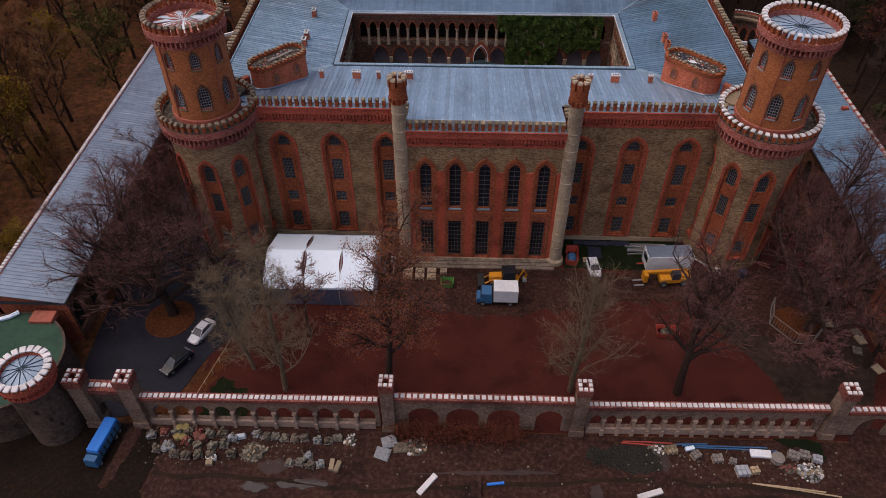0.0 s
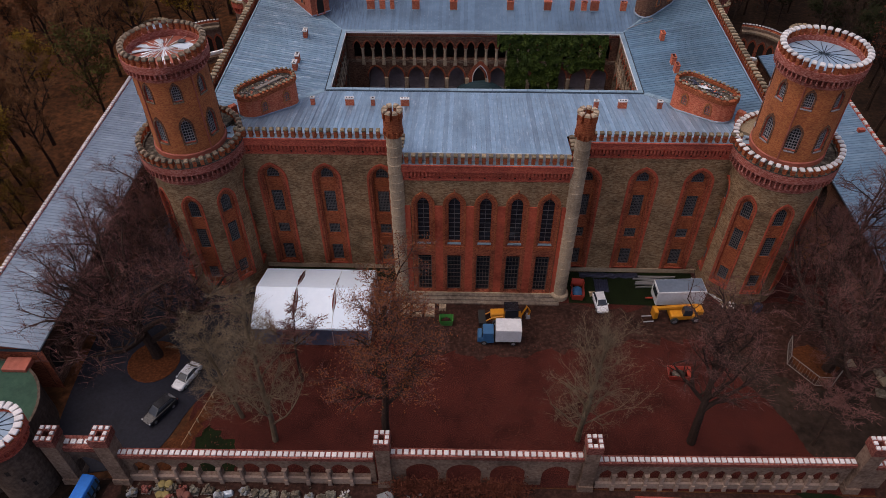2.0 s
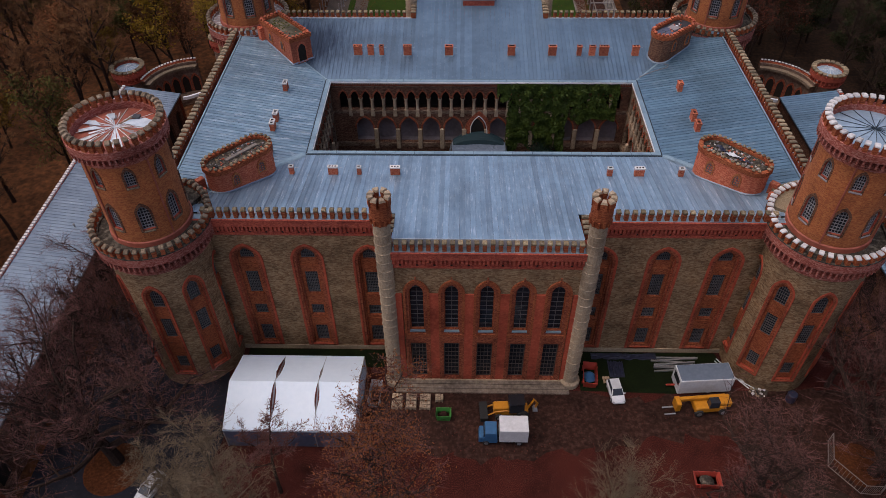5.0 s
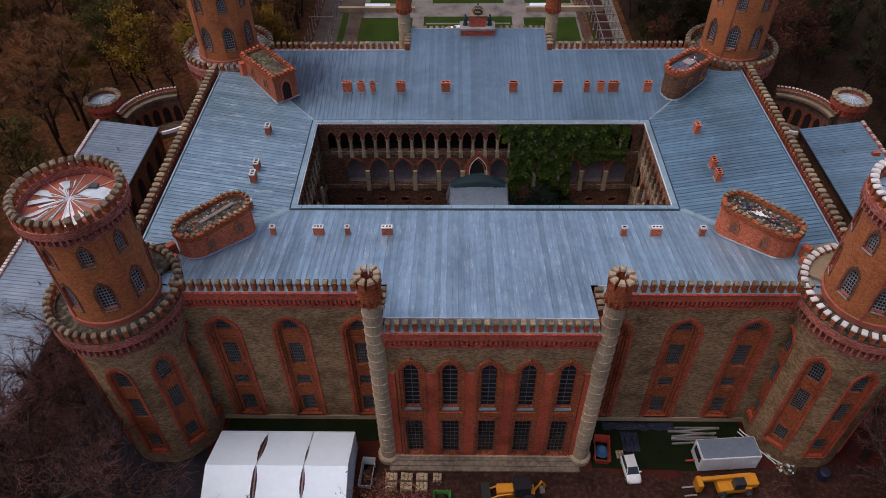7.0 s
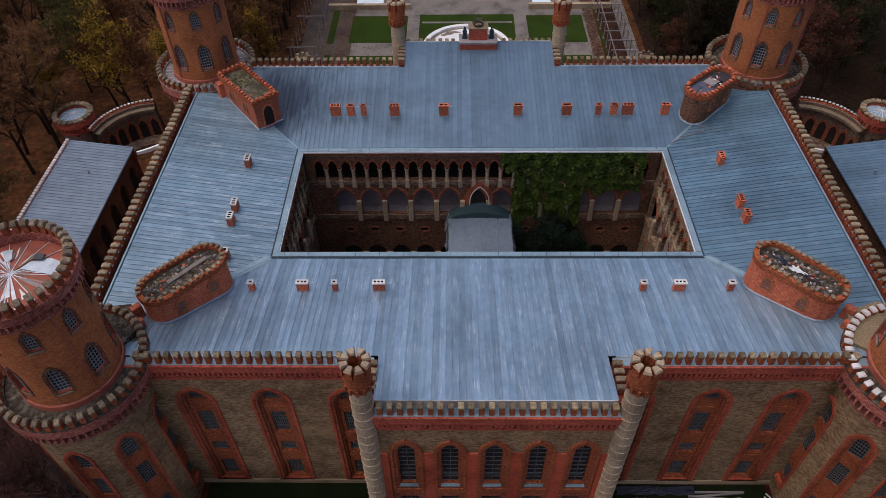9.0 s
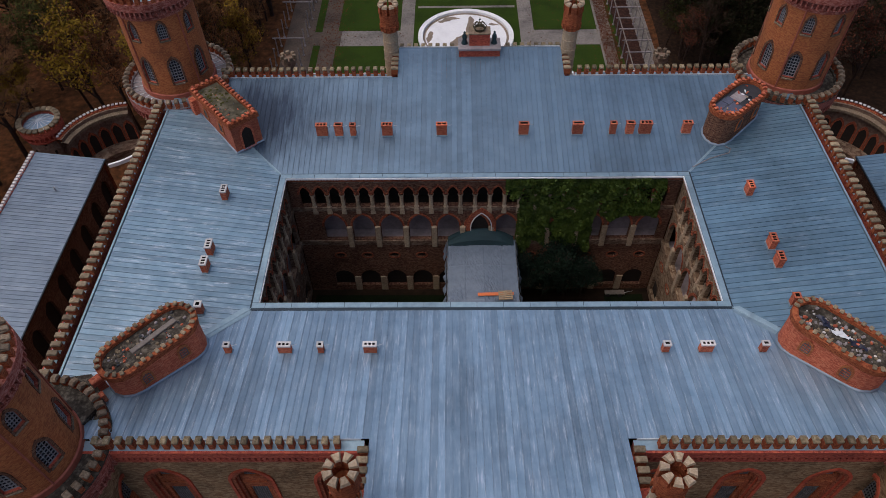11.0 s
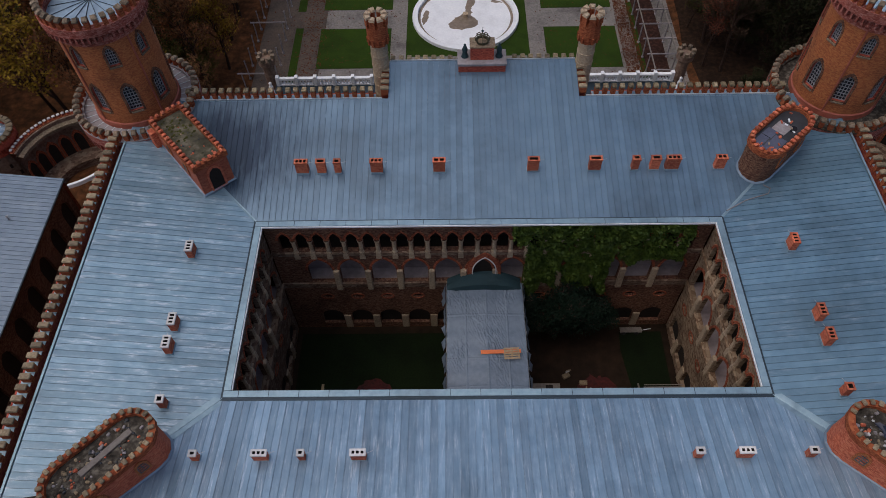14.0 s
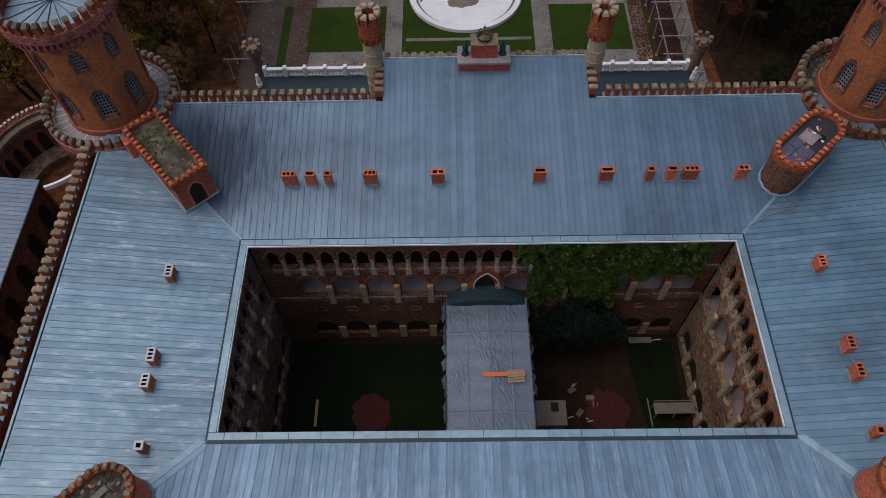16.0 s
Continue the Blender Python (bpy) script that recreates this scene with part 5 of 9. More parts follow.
for x, w, n in ((-23.6, 0.55, 1), (-18.5, 1.15, 3), (-15.3, 0.5, 1), (-10.9, 1.15, 3), (15.2, 0.6, 1), (18.75, 1.15, 3), (23.8, 0.6, 1)):
    chimney(x, 90.4, w, 0.46, 1.25, n)
for x, w, n in ((-18.6, 1.25, 3), (-16.65, 0.9, 1), (-15.0, 0.65, 1), (-11.05, 1.2, 3), (-4.75, 1.2, 2), (4.7, 1.1, 1), (10.9, 1.2, 1), (14.95, 0.7, 1), (16.9, 0.9, 1), (18.65, 1.35, 3), (23.4, 1.0, 2)):
    chimney(x, 119.85, w, 0.55, 1.6, n, 0, CHIMNEY_BRICK)
for x, y, n in ((-27.9, 109.9, 3), (-27.8, 102.2, 3), (-27.8, 100.0, 3), (-27.2, 94.9, 1), (27.95, 110.1, 3), (28.1, 102.6, 3), (28.1, 100.25, 3), (28.1, 95.5, 1)):
    chimney(x, y, 1.1 if n > 1 else 0.6, 0.6, 1.35, n, 90, WHITE_STONE if x < 0 else CHIMNEY_BRICK)


# ---- ground ----
s = Shape()
xs = [-2500, -900, -400] + [-240 + 8 * i for i in range(61)] + [400, 900, 2500]
ys = [-2500, -900, -300] + [-60 + 8 * i for i in range(51)] + [600, 1200, 2500]
s.add([(x, y, -0.08) for y in ys for x in xs], [(j * len(xs) + i, j * len(xs) + i + 1, (j + 1) * len(xs) + i + 1, (j + 1) * len(xs) + i) for j in range(len(ys) - 1) for i in range(len(xs) - 1)])
link("ground", s.mesh("ground", FOREST), None, None, "forest floor of fallen leaves round the palace", "ground", kind="structure")


def smooth_outline(pts, n=4):
    """A rounded outline through the given corners."""
    out = []
    k = len(pts)
    for i in range(k):
        p = [Vector(pts[(i + j) % k]) for j in (-1, 0, 1, 2)]
        for q in range(n):
            t = q / n
            v = 0.5 * (2 * p[1] + (p[2] - p[0]) * t + (2 * p[0] - 5 * p[1] + 4 * p[2] - p[3]) * t * t + (3 * p[1] - p[0] - 3 * p[2] + p[3]) * t ** 3)
            out.append((v.x, v.y))
    return out


def ragged(outline, amount, seed, n=10):
    """An outline with an uneven edge."""
    out = []
    for (x, y) in smooth_outline(outline, n):
        out.append((x + amount * noise.noise((x * 1.3, y * 1.3, seed)), y + amount * noise.noise((x * 1.3, y * 1.3, seed + 5.5))))
    return out


def flat(name, outline, z, mat, label, category):
    s = Shape()
    s.prism(outline, z - 0.09, z)
    return link(name, s.mesh(name, mat), None, None, label, category, kind="structure")


# A darker sheet over the forest floor paints the dimness under the right woods.
DIM_FLOOR = material("dimmed_woodland_floor", ((0.008, 0.006, 0.004), (0.024, 0.013, 0.008), (0.05, 0.026, 0.014)), 1.0, 0.95, bump=0.08, fine=1.4, stains=0.8, spec=0.12)
flat("woodland_floor", ragged([(64, 62), (90, 58), (160, 60), (260, 120), (260, 300), (120, 330), (36, 300), (36, 220), (36.5, 151), (55, 149), (64, 140)], 1.2, 31.0), -0.045, DIM_FLOOR, "floor under dense woods, darkened for their shade", "ground")
BROWN_PATH = material("brown_trodden_path", ((0.045, 0.032, 0.025), (0.10, 0.074, 0.058)), 1.0, 0.95, fine=3, stains=0.8)
flat("yard", [(-36, 46.2), (53, 46.2), (53, 83), (-46, 83), (-36, 66)], 0.0, LEAVES, "front yard under wet red-brown leaves", "yard")
flat("driveway", smooth_outline([(-50, 47.5), (-41, 47.5), (-38.2, 50.5), (-36.2, 56), (-33.2, 61), (-31.2, 68), (-33, 77), (-36, 88), (-50, 95), (-52, 75), (-52.3, 58)]), 0.012, ASPHALT, "wet dark asphalt drive with parked cars", "drive")
flat("track", [(-90, 26), (100, 26), (100, 46.0), (-90, 46.0)], -0.012, MUD, "rutted mud track outside the garden wall", "track")
flat("forecourt", ragged([(-13, 68), (0, 64.5), (14, 66), (30, 67.5), (44, 60), (51, 66), (50, 74), (34, 75), (20, 73.5), (0, 75.2), (-12, 75.2)], 1.6, 90.0, 14), 0.016, MUD, "trampled earth before the steps", "forecourt")
flat("grass_patch", [(12.6, 74.3), (24.5, 74.0), (32, 76.5), (31, 80.5), (12.6, 80.5)], 0.028, YARD_GRASS, "rough grass below the wall", "grass")
flat("grass_strip", [(-31, 77.6), (-12.6, 77.6), (-12.6, 80.5), (-31, 80.5)], 0.024, YARD_GRASS, "dark grass behind the tent", "grass")
flat("tree_bed", ngon(3.4, 20, 0, -43.2, 62.6), 0.06, BED_LEAVES, "round bed of orange leaves under the big tree", "bed")
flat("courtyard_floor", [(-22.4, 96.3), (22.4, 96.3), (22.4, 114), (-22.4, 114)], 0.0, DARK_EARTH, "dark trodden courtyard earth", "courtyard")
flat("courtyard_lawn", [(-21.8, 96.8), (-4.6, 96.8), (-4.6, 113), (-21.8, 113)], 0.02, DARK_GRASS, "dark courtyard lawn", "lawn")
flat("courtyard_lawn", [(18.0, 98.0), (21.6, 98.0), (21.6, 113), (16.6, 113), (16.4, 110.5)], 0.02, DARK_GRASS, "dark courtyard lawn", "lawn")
flat("flower_bed", ragged(ngon(2.35, 12, 0, -12.7, 104.7), 0.8, 61.0, 6), 0.06, RED_PLANTS, "round bed of red plants", "flower bed")
flat("flower_bed", ragged(ngon(2.35, 12, 0, 13.2, 104.9), 0.8, 63.0, 6), 0.06, RED_PLANTS, "round bed of red plants", "flower bed")

flat("grass_verge", ragged([(-34.6, 47.2), (-29, 47.2), (-29.6, 50.5), (-33.4, 53.0)], 1.0, 95.0), 0.02, YARD_GRASS, "dark grass at the yard's edge", "grass")
flat("leaf_strip", ragged([(-41, 47.3), (-36.4, 47.3), (-34.9, 51), (-33.2, 57), (-34.4, 57.2), (-36.8, 51.8), (-39.6, 49)], 0.8, 97.0), 0.03, BED_LEAVES, "orange leaves along the drive's edge", "leaves")

# ---- steps before the middle block ----
STEP_STONE = material("worn_dirty_step_stone", ((0.085, 0.06, 0.044), (0.17, 0.13, 0.098), (0.27, 0.22, 0.175)), 1.0, 0.9, bump=0.02, fine=2.2, stains=0.8)
steps = thing("front_steps", pose(0.1, 74.8, 0), "wide worn stone steps", "steps")
for i in range(3):
    part("step", Shape().box(-10.6 - 0.15 * (2 - i), 10.8 + 0.15 * (2 - i), 73.7 + 0.55 * i, 75.3, 0.0 if i == 0 else 0.2 * i + 0.002, 0.2 * (i + 1), chamfer=0.03), STEP_STONE, steps)


# ---- garden wall with arcades ----
WY = 46.5
WALL_BRICK = material("sooty_pink_wall_brick", ((0.12, 0.034, 0.026), (0.19, 0.06, 0.046), (0.26, 0.105, 0.085)), 1.0, 0.9, bump=0.015, kind="brick", stains=0.7, spec=0.12)
garden_wall = thing("garden_wall", pose(0, WY, 0), "stone arcaded garden wall with white copings", "wall")
COPING = Shape().box(-0.24, 0.24, -0.28, 0.28, 0, 0.15, chamfer=0.025).mesh("coping_stone", WHITE_STONE)


def wall_run(x0, x1, y0, y1, top, holes, coping, worn=()):
    """A stretch of the wall from x0 to x1; its line may run slightly askew."""
    length = math.hypot(x1 - x0, y1 - y0)
    at = pose(x0, y0, 0, 0, 0, math.degrees(math.atan2(y1 - y0, x1 - x0)))
    s = Shape(at)
    for y, turn in ((-0.2, False), (0.2, True)):
        s.wall(0, length, -1.0, top - 1.1, holes, 0.4 if not turn else 0.01, 0, 0, y=y)
    part("wall", s, [WALL_STONE, STONE], garden_wall, "arcaded stretch of wall")
    s = Shape(at)
    s.box(0, length, -0.42, 0.42, top - 1.12, top - 0.85, 0)
    n = int(length / 0.5)
    for i in range(n):
        s.box(0.5 * i + 0.12, 0.5 * i + 0.38, -0.5, -0.4, top - 1.02, top - 0.8, 0)
    s.box(0, length, -0.52, 0.5, top - 0.82, top - 0.4, 0)
    part("brick_course", s, WALL_BRICK, garden_wall)
    k = round(length / coping)
    for i in range(k):
        link("coping_stone", COPING, garden_wall, at @ pose((i + 0.5) * length / k, -0.02, top - 0.42, random.uniform(-2, 2), random.uniform(-2, 2), random.uniform(-2, 2)))
    return at


left_arches = [pointed(2.15 + 2.48 * i, 1.95, 1.1, 2.5, 3.75, 5) for i in range(11)]
a1 = wall_run(-40.6, -12.1, 46.3, 46.6, 5.9, left_arches, 0.66)
mid_holes = [pointed(c + 10.3, w, -0.9, 2.4, 4.2, 6) for c, w in ((-6.9, 3.6), (-2.2, 3.9), (2.7, 3.9), (8.1, 3.2))]
wall_run(-10.3, 10.7, 46.6, 46.7, 6.75, mid_holes, 0.72)
right_arches = [pointed(1.35 + 1.8 * i, 1.42, 1.1, 2.3, 3.55, 5) for i in range(15)]
a3 = wall_run(12.3, 40.2, 46.75, 47.2, 5.9, right_arches, 0.63)
wall_run(42.4, 62.0, 47.2, 47.6, 5.6, [pointed(4.0, 3.4, -0.9, 1.9, 3.6, 6)], 0.75)
wall_run(-60, -53.5, 46.0, 46.2, 5.4, [], 0.75)
for at, n, p, c in ((a1, 11, 2.48, 2.15), (a3, 15, 1.8, 1.35)):
    col = Shape()
    col.box(-0.17, 0.17, -0.62, -0.18, 0.9, 2.6, 0, taper=0.05)
    col.box(-0.24, 0.24, -0.8, -0.18, -0.2, 1.0, 0, taper=0.04)
    col.box(-0.27, 0.27, -0.5, -0.18, 2.5, 2.75, 0)
    mesh = col.mesh("buttress", PINK_STONE)
    for i in range(n - 1):
        link("buttress", mesh, garden_wall, at @ pose(c + p * (i + 0.5), 0, 0))
    part("plinth", Shape(at).box(0.3, n * p + 0.6, -0.5, -0.21, -0.6, 1.05), PINK_STONE, garden_wall)


def wall_pier(x, y, top, w=1.75):
    t = thing("wall_pier", pose(x, y, 0), "square stone pier with a brick head and white copings", "pier", "wall piers")
    s = Shape().box(x - w / 2 + 0.12, x + w / 2 - 0.12, y - w / 2 + 0.12, y + w / 2 - 0.12, -0.8, top - 1.5, 0).box(x - w / 2 - 0.05, x + w / 2 + 0.05, y - w / 2 - 0.15, y + w / 2 + 0.15, -0.8, 1.0, 0, taper=0.1)
    part("shaft", s, WALL_STONE, t)
    h, c = w / 2, w / 6
    head = Shape().box(x - h, x + h, y - h, y - c, top - 1.5, top - 0.3, 0).box(x - h, x + h, y + c, y + h, top - 1.5, top - 0.3, 0)
    head.box(x - h, x - c, y - c, y + c, top - 1.5, top - 0.3, 0).box(x + c, x + h, y - c, y + c, top - 1.5, top - 0.3, 0)
    part("head", head, WALL_BRICK, t, "hollow brick head")
    k = w / 3
    for i in (-1, 0, 1):
        for j in (-1, 0, 1):
            if i or j:
                part("coping_stone", Shape().box(x + i * k - 0.2, x + i * k + 0.2, y + j * k - 0.2, y + j * k + 0.2, top - 0.3, top - 0.12, chamfer=0.025), WHITE_STONE, t)
    return t


for x, y, z in ((-11.0, 46.6, 9.5), (11.5, 46.7, 9.5), (41.3, 47.2, 9.5), (-41.1, 46.3, 9.5), (-46.8, 46.2, 9.5)):
    wall_pier(x, y, z, 2.0 if x < -40 else 1.75)
gate = thing("gateway", pose(-44.3, 46.3, 0), "stone gateway with a wide pointed arch", "gateway")
s = Shape(pose(-44.3, 46.2, 0)).wall(-2.0, 2.0, -0.6, 6.0, [pointed(0, 3.2, -0.55, 2.4, 4.4)], 1.1, 0, 0)
part("arch", s, DIM_STONE, gate)
part("arch_back", Shape(pose(-44.3, 47.3, 0, 0, 0, 180)).wall(-2.0, 2.0, -0.6, 6.0, [pointed(0, 3.2, -0.55, 2.4, 4.4)], 0.02), WALL_STONE, gate)
part("brick_course", Shape().box(-46.3, -42.3, 45.9, 47.5, 6.0, 6.7), WALL_BRICK, gate)
for i in range(5):
    part("coping_stone", Shape().box(-46.0 + 0.76 * i, -45.42 + 0.76 * i, 46.45, 47.0, 6.7, 6.86, chamfer=0.025), WHITE_STONE, gate)


def small_tower(at, r, top, label, cap, roof=CONE_ROOF, stone=WALL_STONE, seam=GUTTER):
    t = thing("round_turret", at, label, "turret", "low round turrets")
    s = Shape()
    s.lathe([(r - 0.35, -0.8), (r - 0.45, top - 2.2)], 28, 0)
    part("drum", s, stone, t, at=at)
    s = Shape()
    ring_frieze(s, r - 0.45, r, top - 2.4, top - 0.2, round(r * 9), 36)
    s.lathe([(r - 0.75, top - 0.2), (r - 0.78, top - 1.2)], 36, 0)
    part("head", s, RED_BRICK, t, at=at)
    ring_merlons(t, at, r - 0.38, top - 0.2, round(2 * math.pi * r / 0.95), cap)
    s = Shape()
    s.lathe([(r - 0.74, top - 0.45), (0, top + 0.25)], 28, 0)
    cone = part("roof", s, roof, t, "shallow sheet cone", at=at)
    rib = Shape().tube([(r - 0.8, 0, top - 0.4), (0.03, 0, top + 0.3)], 0.05, 4).mesh("rib", seam)
    for i in range(14):
        link("rib", rib, cone, at @ pose(0, 0, 0, 0, 0, 360 * i / 14))
    for a, z in ((-70, 6.5), (-52, 4.6), (-38, 3.0), (-110, 5.0)):
        w = Shape(at @ pose(0, 0, 0, 0, 0, a + 90) @ pose(0, -r + 0.42, 0)).box(-0.18, 0.18, -0.03, 0.2, z, z + 0.7)
        part("slit", w, DARK, t)
    return t


LOW_WHITE = merlon_mesh(0.6, 0.75, 0.35, WHITE_STONE, cap_h=0.2, slope=0.02)
LOW_CAP = merlon_mesh(0.6, 0.75, 0.35, CAP_STONE, cap_h=0.2, slope=0.02)
small_tower(pose(-51.2, 45.2, 0), 3.15, 11.5, "low round stone turret with white copings", LOW_WHITE, stone=DIM_STONE)
small_tower(pose(-65.0, 138.6, 0), 3.1, 9.2, "low round brick turret with a pale ribbed sheet cone", LOW_CAP, seam=TORN)
small_tower(pose(64.3, 138.4, 0), 3.1, 9.2, "low round brick turret with a pale ribbed sheet cone", LOW_CAP, seam=TORN)
small_tower(pose(-48.5, 145.0, 0), 2.2, 12.0, "low round brick turret with a pale ribbed sheet cone", LOW_CAP, seam=TORN)
small_tower(pose(48.3, 145.0, 0), 2.2, 12.0, "low round brick turret with a pale ribbed sheet cone", LOW_CAP, seam=TORN)


# ---- low side ranges ----
def low_range(sx, y0, y1, near_label):
    t = thing("low_range", pose(sx * 58, (y0 + y1) / 2, 0), near_label, "outbuilding", "low side ranges")
    xi, xo, zi, zo = 53.3, 62.7, 8.0, 9.4
    s = Shape(pose(sx * (xi + 0.5), (y0 + y1) / 2, 0, 0, 0, 90 if sx < 0 else -90))
    half = (y1 - y0) / 2 - 0.3
    n = int(2 * half / 4.1)
    cs = [-half + (i + 0.5) * 2 * half / n for i in range(n)]
    s.wall(-half, half, -0.5, zi - 0.15, [pointed(c, 2.3, 1.2, 4.2, 5.8, 5) for c in cs], 0.4, 0, 0)
    s.box(-half, half, 0.4, 0.5, 0, 7.5, 1)
    part("wall", s, [COURT_BRICK, DARK], t, "brick wall with dark pointed arches")
    b = Shape().box(min(sx * (xo - 0.4), sx * xo), max(sx * (xo - 0.4), sx * xo), y0 + 0.3, y1 - 0.3, -0.5, zo - 0.1)
    part("wall", b, COURT_RED, t)
    for y in (y0 + 0.3, y1 - 0.3):
        part("gable", gable(sx, xi, xo, zi, zo, y), COURT_RED, t)
    roof = part("roof", Shape().box(min(sx * xi, sx * xo), max(sx * xi, sx * xo), y0, y1, zi - 0.35, zi - 0.16), GUTTER, t, "pale seamed sheet roof")
    y, step = y0, 0.62
    while y < y1 - 0.1:
        e = min(y + step - 0.008, y1)
        sheet(roof, Vector((0, 1, 0)), step, [(sx * xi, y, zi), (sx * xi, e, zi)], [(sx * xo, e, zo), (sx * xo, y, zo)], False, WING_ROOF if sx < 0 else DARK_WING)
        y += step
    part("gutter", Shape().box(min(sx * xi, sx * (xi - 0.15)), max(sx * xi, sx * (xi - 0.15)), y0, y1, zi - 0.15, zi + 0.03), GUTTER, t)
    k = round((y1 - y0) / 0.62)
    s = Shape()
    for i in range(k):
        yy = y0 + (i + 0.5) * (y1 - y0) / k
        s.box(sx * (xo + 0.22) - 0.25, sx * (xo + 0.22) + 0.25, yy - 0.2, yy + 0.2, zo + 0.1, zo + 0.35, 1 if sx < 0 or i % 3 else 0, chamfer=0.03)
    s.box(sx * (xo + 0.2) - 0.25, sx * (xo + 0.2) + 0.25, y0, y1, zo - 0.6, zo + 0.1, 0)
    part("coping", s, [RED_BRICK, WHITE_STONE], t, "crenellated brick coping with white stones")
    for y in (y0 + 14, y0 + 37, y1 - 7):
        part("roof_vent", Shape(pose(sx * 57.5, y, zi + 0.6)).lathe([(0.1, 0), (0.1, 0.6), (0.2, 0.62), (0.0, 0.8)], 8), GREY, t)
    return t


def gable(sx, xi, xo, zi, zo, y):
    s = Shape()
    s.add([(sx * xi, y, -0.5), (sx * xo, y, -0.5), (sx * xo, y, zo - 0.1), (sx * xi, y, zi - 0.1)], [(0, 1, 2, 3)])
    return s


low_range(-1, 58.0, 131.5, "long low brick range with a pale sheet roof")
low_range(1, 66.0, 131.0, "long low brick range with a dark blue sheet roof")
for y in (76.0, 80.0, 104.0, 122.0):
    part("roof_hatch", Shape().box(61.0, 62.1, y, y + 0.7, 9.2, 9.75, chamfer=0.04), RED_BRICK, [o for o in WORLD if o.name.startswith("low_range")][-1])

apse = thing("apse_terrace", pose(-58, 50.5, 0), "round terrace roof of green felt", "terrace")
s = Shape(pose(-58.8, 50.2, 0)).lathe([(7.6, -0.6), (7.6, 6.0), (7.75, 6.0), (7.75, 6.35), (7.45, 6.35)], 40)
part("wall", s, DIM_STONE, apse)
part("felt_roof", Shape().prism(ngon(7.5, 40, 0, -58.8, 50.2), 6.0, 6.28), GREEN_FELT, apse, "moss-green felt")
part("tile_patch", Shape().box(-57.6, -54.6, 56.0, 57.9, 6.0, 6.75, chamfer=0.05), RUST_ROOF, apse, "patch of rusty tiles")
part("snow_roll", Shape().tube([(-62.5, 56.0, 6.5), (-60.3, 56.8, 6.6), (-59.5, 57.6, 6.6)], 0.3, 6), CANVAS, apse, "rolled white foil")

# curved arcades between the back towers and the low turrets
SMALL_WHITE = merlon_mesh(0.34, 0.3, 0.3, WHITE_STONE, RED_BRICK, cap_h=0.12, slope=0.02)
for sx in (-1, 1):
    t = thing("curved_arcade", pose(sx * 53.5, 138, 0), "curved crenellated brick arcade", "arcade", "curved arcades")
    at = pose(sx * 53.3, 135.8, 0)
    s = Shape(at)
    a0, a1 = (95, 176) if sx < 0 else (4, 85)
    s.lathe([(8.2, -0.5), (8.2, 7.4), (8.9, 7.4), (8.9, -0.5)], 20, 0, a0, a1)
    part("wall", s, WALL_STONE, t)
    part("brick_course", Shape(at).lathe([(8.5, 6.9), (8.5, 7.5), (9.0, 7.5), (9.0, 6.6)], 20, 0, a0, a1), BAY_BRICK, t)
    part("inner_ledge", Shape(at).lathe([(7.5, 6.3), (7.5, 6.75), (8.52, 6.9)], 20, 0, a0, a1), TOWER_CAP, t, "mossy stone ledge")
    n = 20
    for i in range(n):
        a = a0 + (a1 - a0) * (i + 0.5) / n
        link("merlon", SMALL_WHITE, t, at @ pose(0, 0, 7.5, 0, 0, a + 90) @ pose(0, -8.82, 0))
    hole = pointed(0, 1.3, 1.0, 3.4, 4.6, 5)
    for i in range(6):
        a = a0 + (a1 - a0) * (i + 0.5) / 6
        o = Shape(at @ pose(0, 0, 0, 0, 0, a - 90) @ pose(0, 8.16, 0, 0, 0, 0))
        # blind arch: the dark plate paints shade on the wall
        o.plate(hole, -0.02, 0)
        o.band(hole, pointed(0, 1.8, 0.8, 3.45, 5.1, 5), -0.12, 0.0, 1)
        part("arch", o, [DARK, COURT_RED], t)
    part("terrace", Shape(at).lathe([(8.1, 1.2), (5.6, 1.2), (5.6, -0.3)], 20, 0, a0, a1), COURT_STONE, t)
    e0, e1 = (-72, 10) if sx < 0 else (170, 252)
    part("white_kerb", Shape(pose(sx * 55.5, 138.5, 0)).lathe([(8.2, 7.2), (8.2, 7.75), (8.55, 7.75), (8.55, 7.2)], 16, 0, e0 + 2, e1 - 28 if sx < 0 else e1), WHITE, t, "white painted curved kerb")

